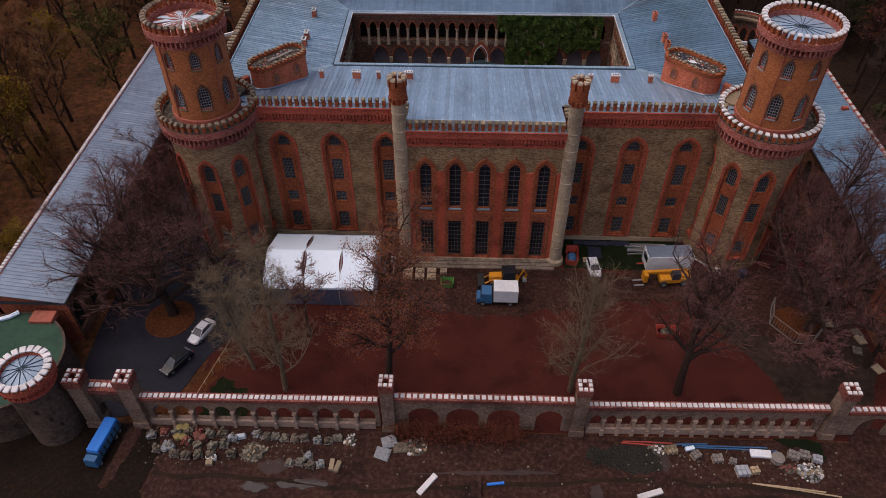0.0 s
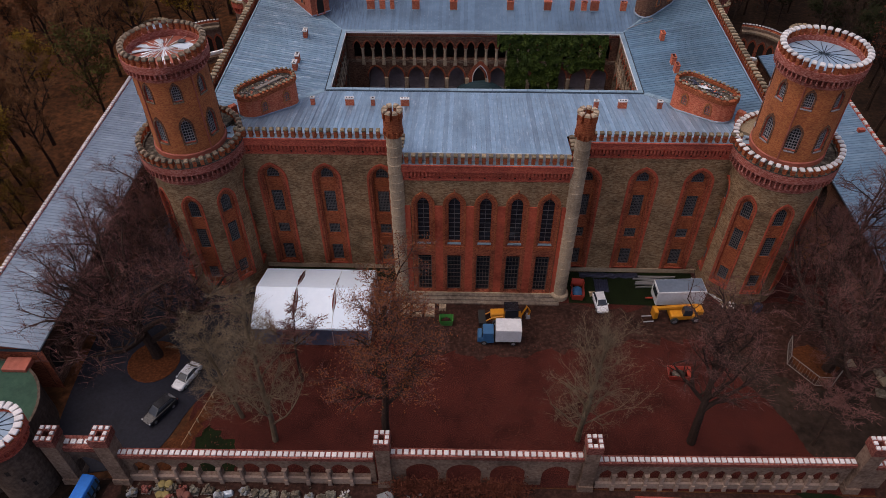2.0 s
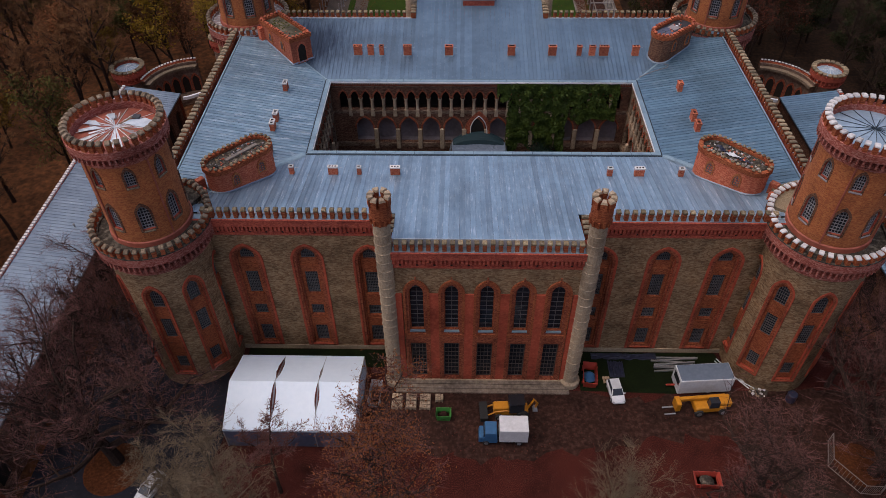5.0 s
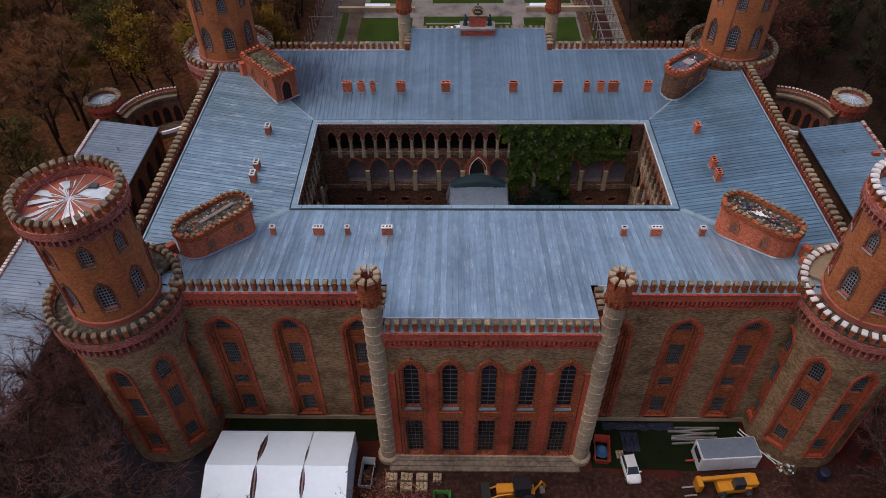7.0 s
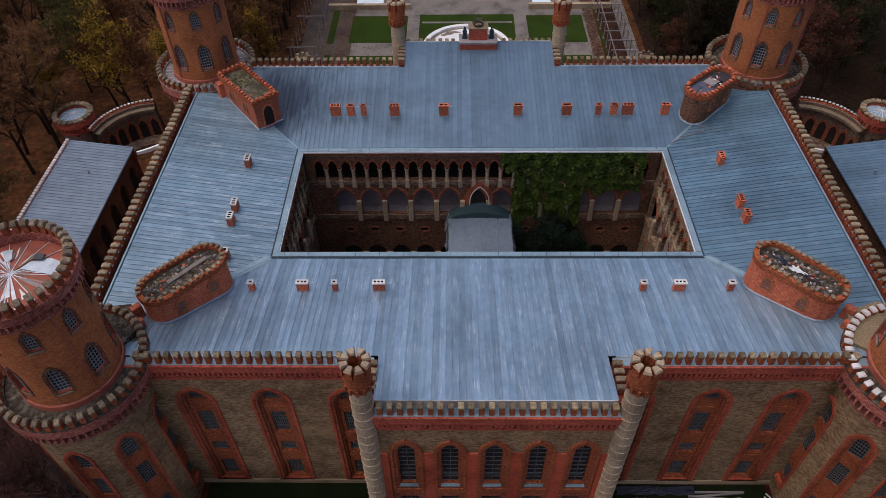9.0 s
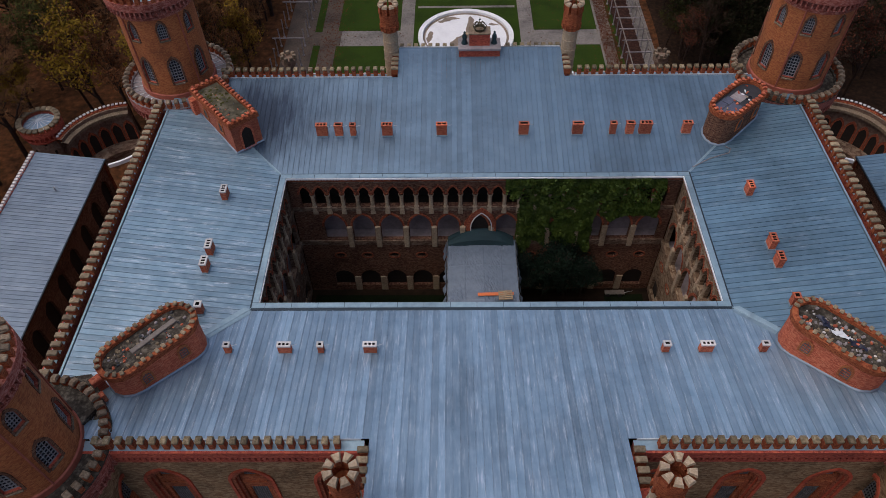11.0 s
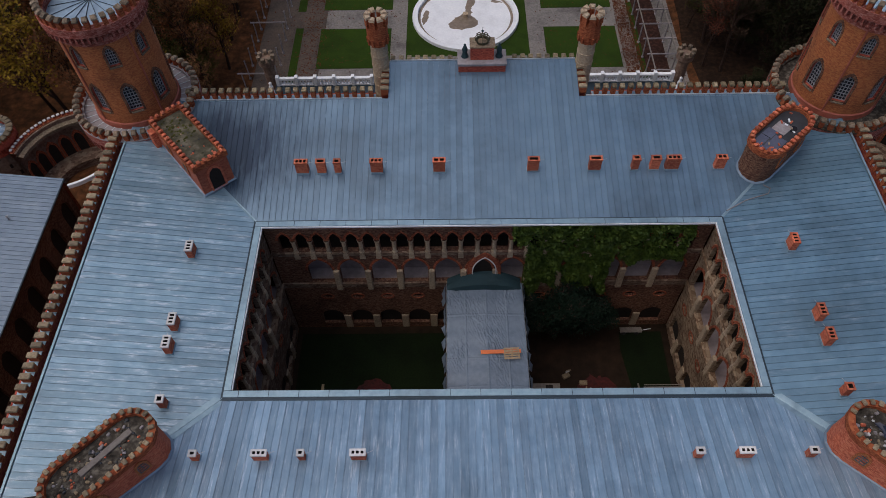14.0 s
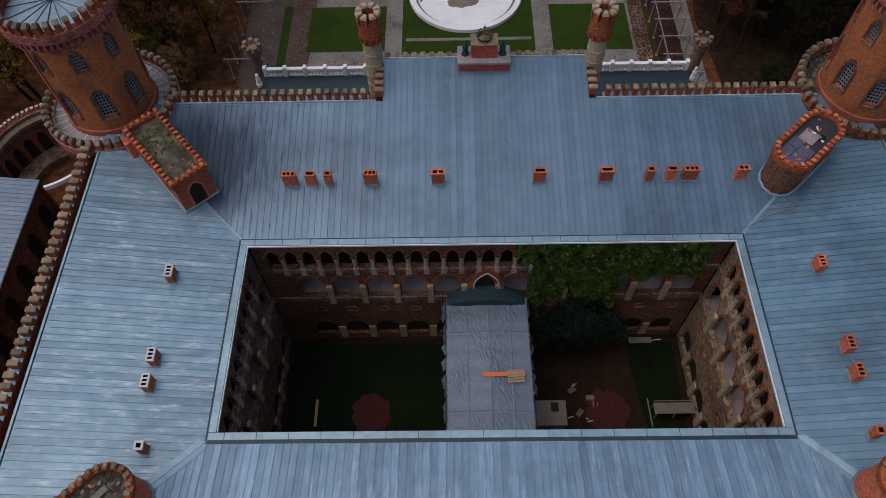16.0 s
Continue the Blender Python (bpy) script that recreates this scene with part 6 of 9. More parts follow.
# ---- back terrace with balustrades ----
for sx, xa, xb in ((-1, -27.0, -14.2), (1, 14.6, 26.4)):
    t = thing("terrace", pose((xa + xb) / 2, 138, 0), "raised stone terrace with a white balustrade", "terrace", "back terraces")
    part("base", Shape().box(xa - 0.4, xb + 0.4, BACK + 0.2, 146.5, -0.4, 10.2), STONE, t)
    part("deck", Shape().box(xa - 0.4, xb + 0.4, BACK + 0.25, 146.4, 10.21, 10.32), GUTTER, t, "dark felt deck")
    part("rail", Shape().box(xa, xb, 145.7, 146.2, 11.25, 11.55, chamfer=0.03), WHITE, t)
    part("foot_rail", Shape().box(xa, xb, 145.75, 146.15, 10.33, 10.5), WHITE, t)
    bal = Shape().lathe([(0.1, 0), (0.16, 0.25), (0.08, 0.5), (0.12, 0.74)], 8).mesh("baluster", WHITE)
    n = 30
    for i in range(n):
        if i % 6:
            link("baluster", bal, t, pose(xa + (xb - xa) * i / n, 145.95, 10.5))
        else:
            part("post", Shape().box(xa + (xb - xa) * i / n - 0.22, xa + (xb - xa) * i / n + 0.22, 145.65, 146.25, 10.33, 11.85, chamfer=0.03), WHITE, t)
    part("post", Shape().box(xb - 0.22, xb + 0.22, 145.65, 146.25, 10.33, 11.85, chamfer=0.03), WHITE, t)
    statue = Shape(pose(xa - 0.6 if sx < 0 else xb + 0.6, 144.2, 10.3)).lathe([(0.4, 0), (0.4, 0.5), (0.3, 0.55), (0.32, 1.2), (0.18, 1.6), (0.22, 1.9), (0.0, 2.15)], 10)
    link("statue", statue.mesh("statue", WHITE), None, None, "small white stone figure on the terrace", "statue")
    at = pose(-28.2 if sx < 0 else 27.8, 147.2, 0)
    u = thing("terrace_turret", at, "dark stone terrace turret with merlons", "turret", "terrace turrets")
    part("shaft", Shape().lathe([(0.8, -0.3), (0.75, 12.6), (1.15, 13.1), (1.15, 13.9), (0.0, 13.9)], 12), WALL_STONE, u, at=at)
    for i in range(7):
        part("merlon", Shape(at @ pose(0, 0, 13.9, 0, 0, 51.4 * i)).box(0.7, 1.2, -0.25, 0.25, 0, 0.6, chamfer=0.04), TOWER_CAP, u)

# crown on its plinth over the back parapet
crown = thing("crown_monument", pose(-0.1, 133.2, 23.4), "brick plinth with a metal crown and shield bearers", "monument")
part("plinth", Shape().box(-2.65, 2.45, 132.0, 134.3, 22.4, 25.1), RED_BRICK, crown)
part("ledge", Shape().box(-2.75, 2.55, 131.9, 134.4, 25.1, 25.4, chamfer=0.05), PAVING, crown, "pale grey stone ledge")
part("block", Shape().box(-1.35, 1.15, 132.6, 134.1, 25.4, 27.0), RED_BRICK, crown)
part("block_cap", Shape().box(-1.45, 1.25, 132.5, 134.2, 27.0, 27.15, chamfer=0.05), TOWER_CAP, crown)
for x in (-1.95, 1.75):
    part("bearer", Shape(pose(x, 133.2, 25.4)).lathe([(0.42, 0), (0.25, 0.5), (0.32, 0.95), (0.22, 1.25), (0.1, 1.35), (0.16, 1.55), (0, 1.75)], 8), VERDIGRIS, crown)
part("crown_stone", Shape(pose(-0.1, 133.4, 27.15)).lathe([(0.5, 0), (0.5, 0.12), (0.3, 0.2), (0.0, 0.24)], 14), TOWER_CAP, crown, "weathered stone under the crown")
part("crown_ring", Shape(pose(-0.1, 133.4, 27.15)).lathe([(0.62, 0), (0.72, 0.35), (0.66, 0.35), (0.58, 0.02)], 16), BRONZE, crown)
for i in range(8):
    a = 2 * math.pi * i / 8
    c, d = math.cos(a), math.sin(a)
    part("crown_hoop", Shape(pose(-0.1, 133.4, 27.3)).tube([(0.68 * c, 0.68 * d, 0), (0.82 * c, 0.82 * d, 0.45), (0.5 * c, 0.5 * d, 0.8), (0.1 * c, 0.1 * d, 0.8)], 0.06, 5), BRONZE, crown)
part("orb", Shape(pose(-0.1, 133.4, 28.4)).lathe([(0.02, 0), (0.16, 0.15), (0.02, 0.32), (0.03, 0.6)], 8), VERDIGRIS, crown)

# ---- garden behind ----
flat("garden_paths", [(-34, 147), (34, 147), (34, 215), (-34, 215)], -0.03, GRAVEL, "pale gravel garden paths", "path")
for x0, x1, y0, y1 in ((-25.3, -13.4, 161.2, 171.2), (-25.3, -13.4, 176.3, 187.5), (-29.6, -28.3, 158, 171.5), (-29.8, -28.4, 176, 190), (12.2, 24.2, 160.8, 171.1), (12.2, 24.2, 176.2, 187.5), (26.9, 28.2, 156, 190)):
    flat("lawn", [(x0, y0), (x1, y0), (x1, y1), (x0, y1)], 0.015, LAWN, "mown lawn between gravel paths", "lawn")
flat("lawn", [(-10.8, 160.6), (9.5, 160.6), (9.5, 188), (-10.8, 188)], 0.015, LAWN, "mown lawn round the basin", "lawn")
flat("stone_strip", [(-10.2, 163.2), (9.0, 163.2), (9.0, 163.8), (-10.2, 163.8)], 0.03, GRAVEL, "pale stone strip in the lawn", "path")
flat("stone_strip", [(-10.2, 184.2), (9.0, 184.2), (9.0, 184.9), (-10.2, 184.9)], 0.03, GRAVEL, "pale stone strip in the lawn", "path")
for x0, x1 in ((-24, -14), (-9, 8), (13, 24)):
    flat("far_lawn", [(x0, 195), (x1, 195), (x1, 206), (x0, 206)], 0.0, LAWN, "mown lawn beyond the cross path", "lawn")
flat("leafy_walk", ragged([(-34, 148), (-25.6, 148), (-25.6, 200), (-34, 200)], 0.3, 33.0), -0.005, BROWN_PATH, "brown trodden path beside the lawn", "path")
basin = thing("basin", pose(-0.85, 173.9, 0), "round white stone fountain basin, nearly dry", "basin")
part("rim", Shape(pose(-0.85, 173.9, 0)).lathe([(9.1, 0), (9.05, 0.55), (8.2, 0.55), (8.15, 0.1)], 56), WHITE, basin)
part("floor", Shape().prism(ngon(8.2, 48, 0, -0.85, 173.9), 0.0, 0.08), WHITE, basin)
BROWN_WATER = material("brown_leafy_water", ((0.14, 0.10, 0.065), (0.26, 0.20, 0.145)), 1.0, 0.35, fine=1.5, stains=0.5)
part("stain_ring", Shape(pose(-0.85, 173.9, 0)).lathe([(8.14, 0.1), (7.9, 0.085), (7.7, 0.083)], 56), BROWN_WATER, basin, "brown tide line")
for k, pts in enumerate(([(-3.8, 171.2), (-1.6, 170.6), (0.6, 171.2), (1.4, 172.6), (0.2, 174.2), (0.2, 176.6), (0.9, 178.2), (0.0, 180.8), (-0.7, 178.0), (-1.0, 175.0), (-3.0, 173.0)], [(-5.6, 178.6), (-3.6, 179.6), (-1.8, 180.4), (-3.8, 180.6), (-5.8, 179.6)], [(-8.2, 172.0), (-7.4, 173.0), (-7.2, 175.5), (-8.0, 175.0)], [(3.6, 178.2), (5.0, 178.4), (5.6, 177.4), (4.4, 177.6)])):
    rag = [(x + 0.5 * noise.noise((x * 1.1, y * 1.1, k)), y + 0.5 * noise.noise((x, y, k + 7.0))) for x, y in smooth_outline(pts, 6)]
    part("puddle", Shape().prism(rag, 0.05, 0.092 + 0.001 * k), BROWN_WATER, basin, "brown puddle with leaves")
part("jet", Shape(pose(-0.85, 173.9, 0)).lathe([(0.5, 0.05), (0.35, 0.7), (0.5, 0.8), (0.0, 0.9)], 12), PALE_STONE, basin)


vs, fs = [], []
rl = random.Random(41)
for i in range(5000):
    x, y = (rl.uniform(24.6, 27.4), rl.uniform(158, 198)) if i % 3 else (rl.choice((-1, 1)) * rl.uniform(11, 34), rl.uniform(148, 190))
    if i % 3 == 0 and i % 2:
        x, y = rl.uniform(-27.5, -25.5) + rl.gauss(0, 1), rl.uniform(155, 195)
    a, w = rl.uniform(0, 6.28), rl.uniform(0.06, 0.16)
    k = len(vs)
    vs += [(x + w * math.cos(a + q * 1.57), y + w * math.sin(a + q * 1.57), 0.045 + rl.uniform(0, 0.02)) for q in range(4)]
    fs.append((k, k + 1, k + 2, k + 3))
sc = Shape()
sc.add(vs, fs)
link("fallen_leaves", sc.mesh("fallen_leaves", BED_LEAVES), None, None, "brown fallen leaves scattered on the garden paths", "leaves", kind="stuff")


vs, fs = [], []
for i in range(5000):
    x, y = rl.uniform(-34, 52), 47.4 + 24 * rl.random() ** 1.3
    if noise.noise((x * 0.12, y * 0.12, 3.0)) < rl.uniform(-0.5, 0.25):
        continue
    a, w = rl.uniform(0, 6.28), rl.uniform(0.05, 0.13)
    k = len(vs)
    vs += [(x + w * math.cos(a + q * 1.57) * (1 if q % 2 else 0.6), y + w * math.sin(a + q * 1.57), 0.035 + rl.uniform(0, 0.05)) for q in range(4)]
    fs.append((k, k + 1, k + 2, k + 3))
sc = Shape()
sc.add(vs, fs)
link("yard_leaves", sc.mesh("yard_leaves", PALE_LEAF), None, None, "dry brown leaves strewn over the yard", "leaves", kind="stuff")


def pergola(x0, x1, y0, y1, rows, ruined=False):
    t = thing("pergola", pose((x0 + x1) / 2, (y0 + y1) / 2, 0), "weathered pergola of pale posts and beams", "pergola", "garden pergolas")
    post = Shape().lathe([(0.22, -0.1), (0.22, 0.2), (0.11, 0.25), (0.10, 3.5), (0.17, 3.6)], 8).mesh("post", PAVING)
    for i in range(rows):
        y = y0 + (y1 - y0) * i / (rows - 1)
        for x in (x0, x1):
            link("post", post, t, pose(x + random.uniform(-0.1, 0.1), y, 0, random.uniform(-2, 2), random.uniform(-2, 2), 0))
        if ruined and i % 4:
            continue
        part("beam", Shape().box(x0 - 0.6, x1 + 0.6, y - 0.07, y + 0.07, 3.6, 3.8), PAVING, t)
    for x in () if ruined else (x0, x1):
        part("rail", Shape().box(x - 0.08, x + 0.08, y0 - 0.5, y1 + 0.5, 3.8, 3.95), OLD_WOOD, t)


pergola(27.5, 31.5, 152, 196, 13)
pergola(-35.5, -31.0, 156, 196, 14, True)
flat("brick_walk", [(27.8, 153), (31.4, 153), (31.4, 200), (27.8, 200)], 0.03, MUD, "leaf-strewn walk under the pergola", "path")
flat("brick_walk", [(-35, 155), (-31.4, 155), (-31.4, 200), (-35, 200)], 0.03, BROWN_PATH, "leaf-strewn walk under the pergola", "path")
for x in (-22, 22):
    t = thing("garden_wall", pose(x, 191, 0), "low stone retaining wall", "wall", "garden walls")
    part("wall", Shape().box(x - 9, x + 9, 190.3, 191.2, -0.2, 1.1), PALE_STONE, t)
    part("snowy_sheet", Shape().box(x - 3 if x < 0 else x - 8, x + 3 if x < 0 else x - 4, 191.4, 193.6, -0.1, 0.7, chamfer=0.1), CANVAS, t, "white sheeting")

# ---- courtyard fittings ----
cover = thing("scaffold_roof", pose(0, 105, 0), "foil-covered scaffold roof across the courtyard", "scaffold")
rnd = random.Random(3)
s = Shape()
nx, ny = 96, 150
vs = []
for j in range(ny + 1):
    for i in range(nx + 1):
        x, y = -4.15 + 8.2 * i / nx, 96.6 + 16.9 * j / ny
        fold = 1 - abs(noise.noise((x * 3.6 + y * 1.3, y * 0.9 - x * 0.7, 2.0))) * 3.4
        worn = max(0.0, noise.noise((x * 0.5, y * 0.22, 9.0)) + 0.22)
        lap = 0.03 if any(abs(x - c) < 0.07 for c in (-2.15, 0.1, 2.2)) or any(abs(y - c) < 0.08 for c in (101.3, 104.4, 109.5)) else 0.0
        sag = 0.06 * math.sin(math.pi * (y - 96.6) / 2.05) ** 2
        vs.append((x, y, 10.5 + 0.3 * (1 - abs(2 * i / nx - 1)) - sag + 0.11 * worn * max(0.0, fold) + lap))
s.add(vs, [(j * (nx + 1) + i, j * (nx + 1) + i + 1, (j + 1) * (nx + 1) + i + 1, (j + 1) * (nx + 1) + i) for j in range(ny) for i in range(nx)])
part("foil", s, FOIL, cover, "creased grey foil")
for x in (-4.2, 4.1):
    for i in range(9):
        y = 96.8 + 2.05 * i
        part("standard", Shape().tube([(x, y, 0), (x, y, 11.4 if i % 2 else 10.9)], 0.05, 6), STEEL, cover)
    for z in (2.2, 4.4, 6.6, 8.8, 10.3):
        part("ledger", Shape().tube([(x, 96.6, z), (x, 113.4, z)], 0.05, 6), STEEL, cover)
    for i in range(12):
        y = 97.5 + 1.35 * i + rnd.uniform(-0.3, 0.3)
        sx = -1 if x < 0 else 1
        s = Shape()
        s.add([(x + sx * 0.1, y, 10.5), (x + sx * 0.1, y + 1.2, 10.5), (x + sx * rnd.uniform(0.2, 0.6), y + 1.1, 10.5 - rnd.uniform(0.5, 1.8)), (x + sx * rnd.uniform(0.1, 0.4), y + 0.1, 10.5 - rnd.uniform(0.5, 1.6))], [(0, 1, 2, 3), (3, 2, 1, 0)])
        part("foil_flap", s, FOIL, cover)
s = Shape()
n = 18
vs = []
for j in range(9):
    for i in range(n + 1):
        u = 2 * i / n - 1
        rise = 1.55 * (1 - abs(u) ** 2.2) * (1 - 0.55 * (1 - j / 8) ** 2) + 0.12 * noise.noise((u * 3, j * 0.6, 4.0))
        vs.append((-0.1 + 4.0 * u, 112.5 + 1.6 * j / 8, 10.55 + rise - (0.45 if j == 0 else 0)))
s.add(vs, [(j * (n + 1) + i, j * (n + 1) + i + 1, (j + 1) * (n + 1) + i + 1, (j + 1) * (n + 1) + i) for j in range(8) for i in range(n)])
part("canopy", s, VERDIGRIS, cover, "dark teal netting draped over the doorway end")
link("orange_strap", Shape(pose(0.3, 104.95, 10.85, 0, 0, 1)).box(-1.0, 3.1, -0.22, 0.22, 0.1, 0.13, chamfer=0.01).mesh("orange_strap", ORANGE), None, None, "orange cloth strip lying on the foil", "cloth")
pal = thing("pallet", pose(2.45, 104.7, 10.95, 0, 0, 3), "small wooden pallet lying on the foil", "pallet")
for i in range(5):
    part("slat", Shape(pose(2.45, 104.7, 10.95, 0, 0, 3)).box(-0.8, 0.8, -0.62 + 0.27 * i, -0.44 + 0.27 * i, 0.12, 0.16), WOOD, pal)
for x in (-0.7, 0.0, 0.7):
    part("bearer", Shape(pose(2.45, 104.7, 10.95, 0, 0, 3)).box(x - 0.06, x + 0.06, -0.6, 0.6, 0, 0.12), WOOD, pal)
cabin = thing("site_cabin", pose(6.8, 104.2, 0), "small grey site cabin with a dark hatch", "cabin")
part("body", Shape().box(5.3, 8.3, 102.6, 105.15, 0, 2.4, chamfer=0.06), PAVING, cabin)
part("roof_edge", Shape().box(5.2, 8.4, 102.5, 105.25, 2.4, 2.47, chamfer=0.03), OLD_WOOD, cabin)
part("hatch", Shape().box(6.8, 7.6, 104.0, 105.0, 2.47, 2.52), DARK, cabin)
ramp = thing("wooden_ramp", pose(20.2, 104.7, 0), "narrow pale timber ramp into a window", "ramp")
for y in (104.1, 104.35, 104.6, 104.85, 105.1):
    part("plank", Shape().box(18.0, 22.3, y - 0.115, y + 0.115, 1.4, 1.46, chamfer=0.01), OLD_WOOD, ramp)
for y in (103.95, 105.3):
    part("rail", Shape().tube([(18.0, y, 1.75), (22.3, y, 1.75)], 0.06, 5), OLD_WOOD, ramp)
for x in (18.2, 20.2, 22.1):
    for y in (104.0, 105.2):
        part("post", Shape().box(x - 0.06, x + 0.06, y - 0.06, y + 0.06, 0, 1.4), OLD_WOOD, ramp)
link("timber_pole", Shape().tube([(17.9, 103.0, 0.1), (17.8, 106.2, 0.12)], 0.1, 6).mesh("timber_pole", OLD_WOOD), None, None, "pale timber pole on the courtyard grass", "pole")
rr = random.Random(8)
for i in range(7):
    x, y = rr.uniform(9.0, 13.0), rr.uniform(103.0, 108.0)
    link("loose_board", Shape(pose(x, y, 0.0, 0, 0, rr.uniform(0, 180))).box(-rr.uniform(0.15, 0.4), rr.uniform(0.15, 0.4), -0.07, 0.07, 0, 0.08, chamfer=0.02).mesh("loose_board", rr.choice((GREY, OLD_WOOD, CAP_STONE))), None, None, "loose board scrap on the courtyard earth", "board", "board scraps")
bench = thing("handcart", pose(17.9, 112.9, 0), "pale garden handcart by the courtyard wall", "cart")
part("bed", Shape().box(16.6, 19.2, 112.6, 113.3, 0.5, 0.6, chamfer=0.02), OLD_WOOD, bench)
for x in (17.0, 18.6):
    part("wheel", Shape(pose(x, 112.6, 0.3, 90)).lathe([(0, -0.05), (0.3, -0.05), (0.3, 0.05), (0, 0.05)], 12), TYRE, bench)
part("shaft", Shape().tube([(19.2, 112.9, 0.55), (20.2, 112.9, 0.9)], 0.04, 5), STEEL, bench)
link("plank", Shape(pose(-18.7, 104.9, 0.03, 0, 0, 90)).box(-1.5, 1.5, -0.15, 0.15, 0, 0.06).mesh("plank", WOOD), None, None, "long timber plank on the lawn", "plank")
for i, (x, y) in enumerate(((11.5, 106.3), (9.6, 107.2), (10.2, 104.6))):
    link("stone_slab", Shape(pose(x, y, 0, 0, 0, 25 * i)).box(-0.45, 0.45, -0.28, 0.28, 0, 0.3, chamfer=0.06).mesh("stone_slab", CAP_STONE), None, None, "loose stone slab on the courtyard earth", "stone", "loose slabs")

# ---- tent ----
tent = thing("marquee", pose(-22.3, 71, 0), "white marquee with torn roof seams", "tent")
TX, TYB, TYF = (-30.4, -24.9, -19.7, -14.9), 76.6, 65.9
ridge = lambda u: 3.55 + 2.1 * (1 - abs(2 * u - 1))
TEARS = (None, ((0.06, 0.44, 0.50), (0.50, 0.88, 0.46)), ((0.22, 0.45, 0.16), (0.52, 0.80, 0.40)), None)
RUST_LINING = material("dark_red_tent_lining", ((0.10, 0.018, 0.012), (0.20, 0.04, 0.025)), 1.0, 0.85, fine=2.0, stains=0.5)


def tear(k, u):
    """Half the width of the gap over truss k, at the share u of the roof's way."""
    return 0.05 + max([w * math.sin(math.pi * (u - a) / (b - a)) ** 0.7 for a, b, w in TEARS[k] if a < u < b], default=0.0) if TEARS[k] else 0.0


for k in range(3):
    s = Shape()
    n, m = 28, 6
    vs = []
    for i in range(n + 1):
        u = i / n
        jag = 0.16 * noise.noise((u * 17, k * 3.0, 6.0))
        a, b = TX[k] + max(0.0, tear(k, u) * (0.6 + jag) if TEARS[k] else 0.0), TX[k + 1] - max(0.0, tear(k + 1, u) * (0.6 - jag) if TEARS[k + 1] else 0.0)
        for j in range(m + 1):
            w = j / m
            vs.append((a + (b - a) * w, TYB + (TYF - TYB) * u, ridge(u) - 0.1 * math.sin(math.pi * w)))
    s.add(vs, [(i * (m + 1) + j, (i + 1) * (m + 1) + j, (i + 1) * (m + 1) + j + 1, i * (m + 1) + j + 1) for i in range(n) for j in range(m)])
    part("roof_sheet", s, CANVAS, tent, "taut white canvas")
for k in (1, 2):
    s = Shape()
    n = 14
    s.add([(TX[k] + d, TYB + (TYF - TYB) * i / n, ridge(i / n) - 0.3) for i in range(n + 1) for d in (-0.45, 0.45)], [(2 * i, 2 * i + 2, 2 * i + 3, 2 * i + 1) for i in range(n)])
    part("lining", s, RUST_LINING, tent, "dark red lining under the torn seam")
for x in TX:
    part("truss", Shape().tube([(x, TYB + (TYF - TYB) * i / 10, ridge(i / 10) - 0.18) for i in range(11)], 0.09, 6), STEEL, tent)
    for y in (TYB, TYF):
        part("pole", Shape().tube([(x, y, 0), (x, y, 2.9)], 0.09, 6), STEEL, tent)
for y, d in ((TYF, -0.03), (TYB, 0.03)):
    part("side_wall", Shape().box(TX[0], TX[3], y + d - 0.02, y + d + 0.02, 0.05, 3.25), BLUE_CANVAS, tent, "dark blue side sheet")
    part("valance", Shape().box(TX[0], TX[3], y + 2 * d - 0.02, y + 2 * d + 0.02, 3.22, 3.55), CANVAS, tent)
for x in (TX[0], TX[3]):
    s = Shape()
    k = 10
    s.add([(x, TYB + (TYF - TYB) * i / k, 0.05) for i in range(k + 1)] + [(x, TYB + (TYF - TYB) * i / k, ridge(i / k) - 0.1) for i in range(k + 1)], [(i, i + 1, k + 2 + i, k + 1 + i) for i in range(k)])
    part("end_wall", s, BLUE_CANVAS if x < -20 else CANVAS, tent)
part("floor", Shape().box(TX[0], TX[3], TYF, TYB, 0.02, 0.07), CHIMNEY_BRICK, tent, "red-brown floor boards")


# ---- vehicles ----
def wheel(t, at, r=0.32, w=0.22):
    s = Shape(at @ pose(0, 0, 0, 0, 90, 0))
    s.lathe([(0.0, -w / 2), (r * 0.85, -w / 2), (r, -w / 3), (r, w / 3), (r * 0.85, w / 2), (0.0, w / 2)], 14)
    ob = part("wheel", s, TYRE, t)
    part("rim", Shape(at @ pose(0, 0, 0, 0, 90, 0)).lathe([(0.0, -w / 2 - 0.02), (r * 0.6, -w / 2 - 0.01), (r * 0.6, w / 2 + 0.01), (0.0, w / 2 + 0.02)], 10), STEEL, ob)


def loft(sections):
    """A body through cross-sections along y: (y, half width at foot, half width at top, z foot, z top)."""
    s = Shape()
    vs, k = [], 8
    for y, a, b, z0, z1 in sections:
        h = z1 - z0
        c = min(0.12, h * 0.3)
        vs += [(-a + 0.05, y, z0), (a - 0.05, y, z0), (a, y, z0 + h * 0.35), (a * 0.99, y, z0 + h * 0.6), (b, y, z1 - c * 0.4), (b - 0.14, y, z1), (-b + 0.14, y, z1), (-b, y, z1 - c * 0.4), (-a * 0.99, y, z0 + h * 0.6), (-a, y, z0 + h * 0.35)]
    k = 10
    n = len(sections)
    s.add(vs, [(j * k + i, j * k + (i + 1) % k, (j + 1) * k + (i + 1) % k, (j + 1) * k + i) for j in range(n - 1) for i in range(k)] + [tuple(range(k)), tuple(range(n * k - 1, (n - 1) * k - 1, -1))])
    return s


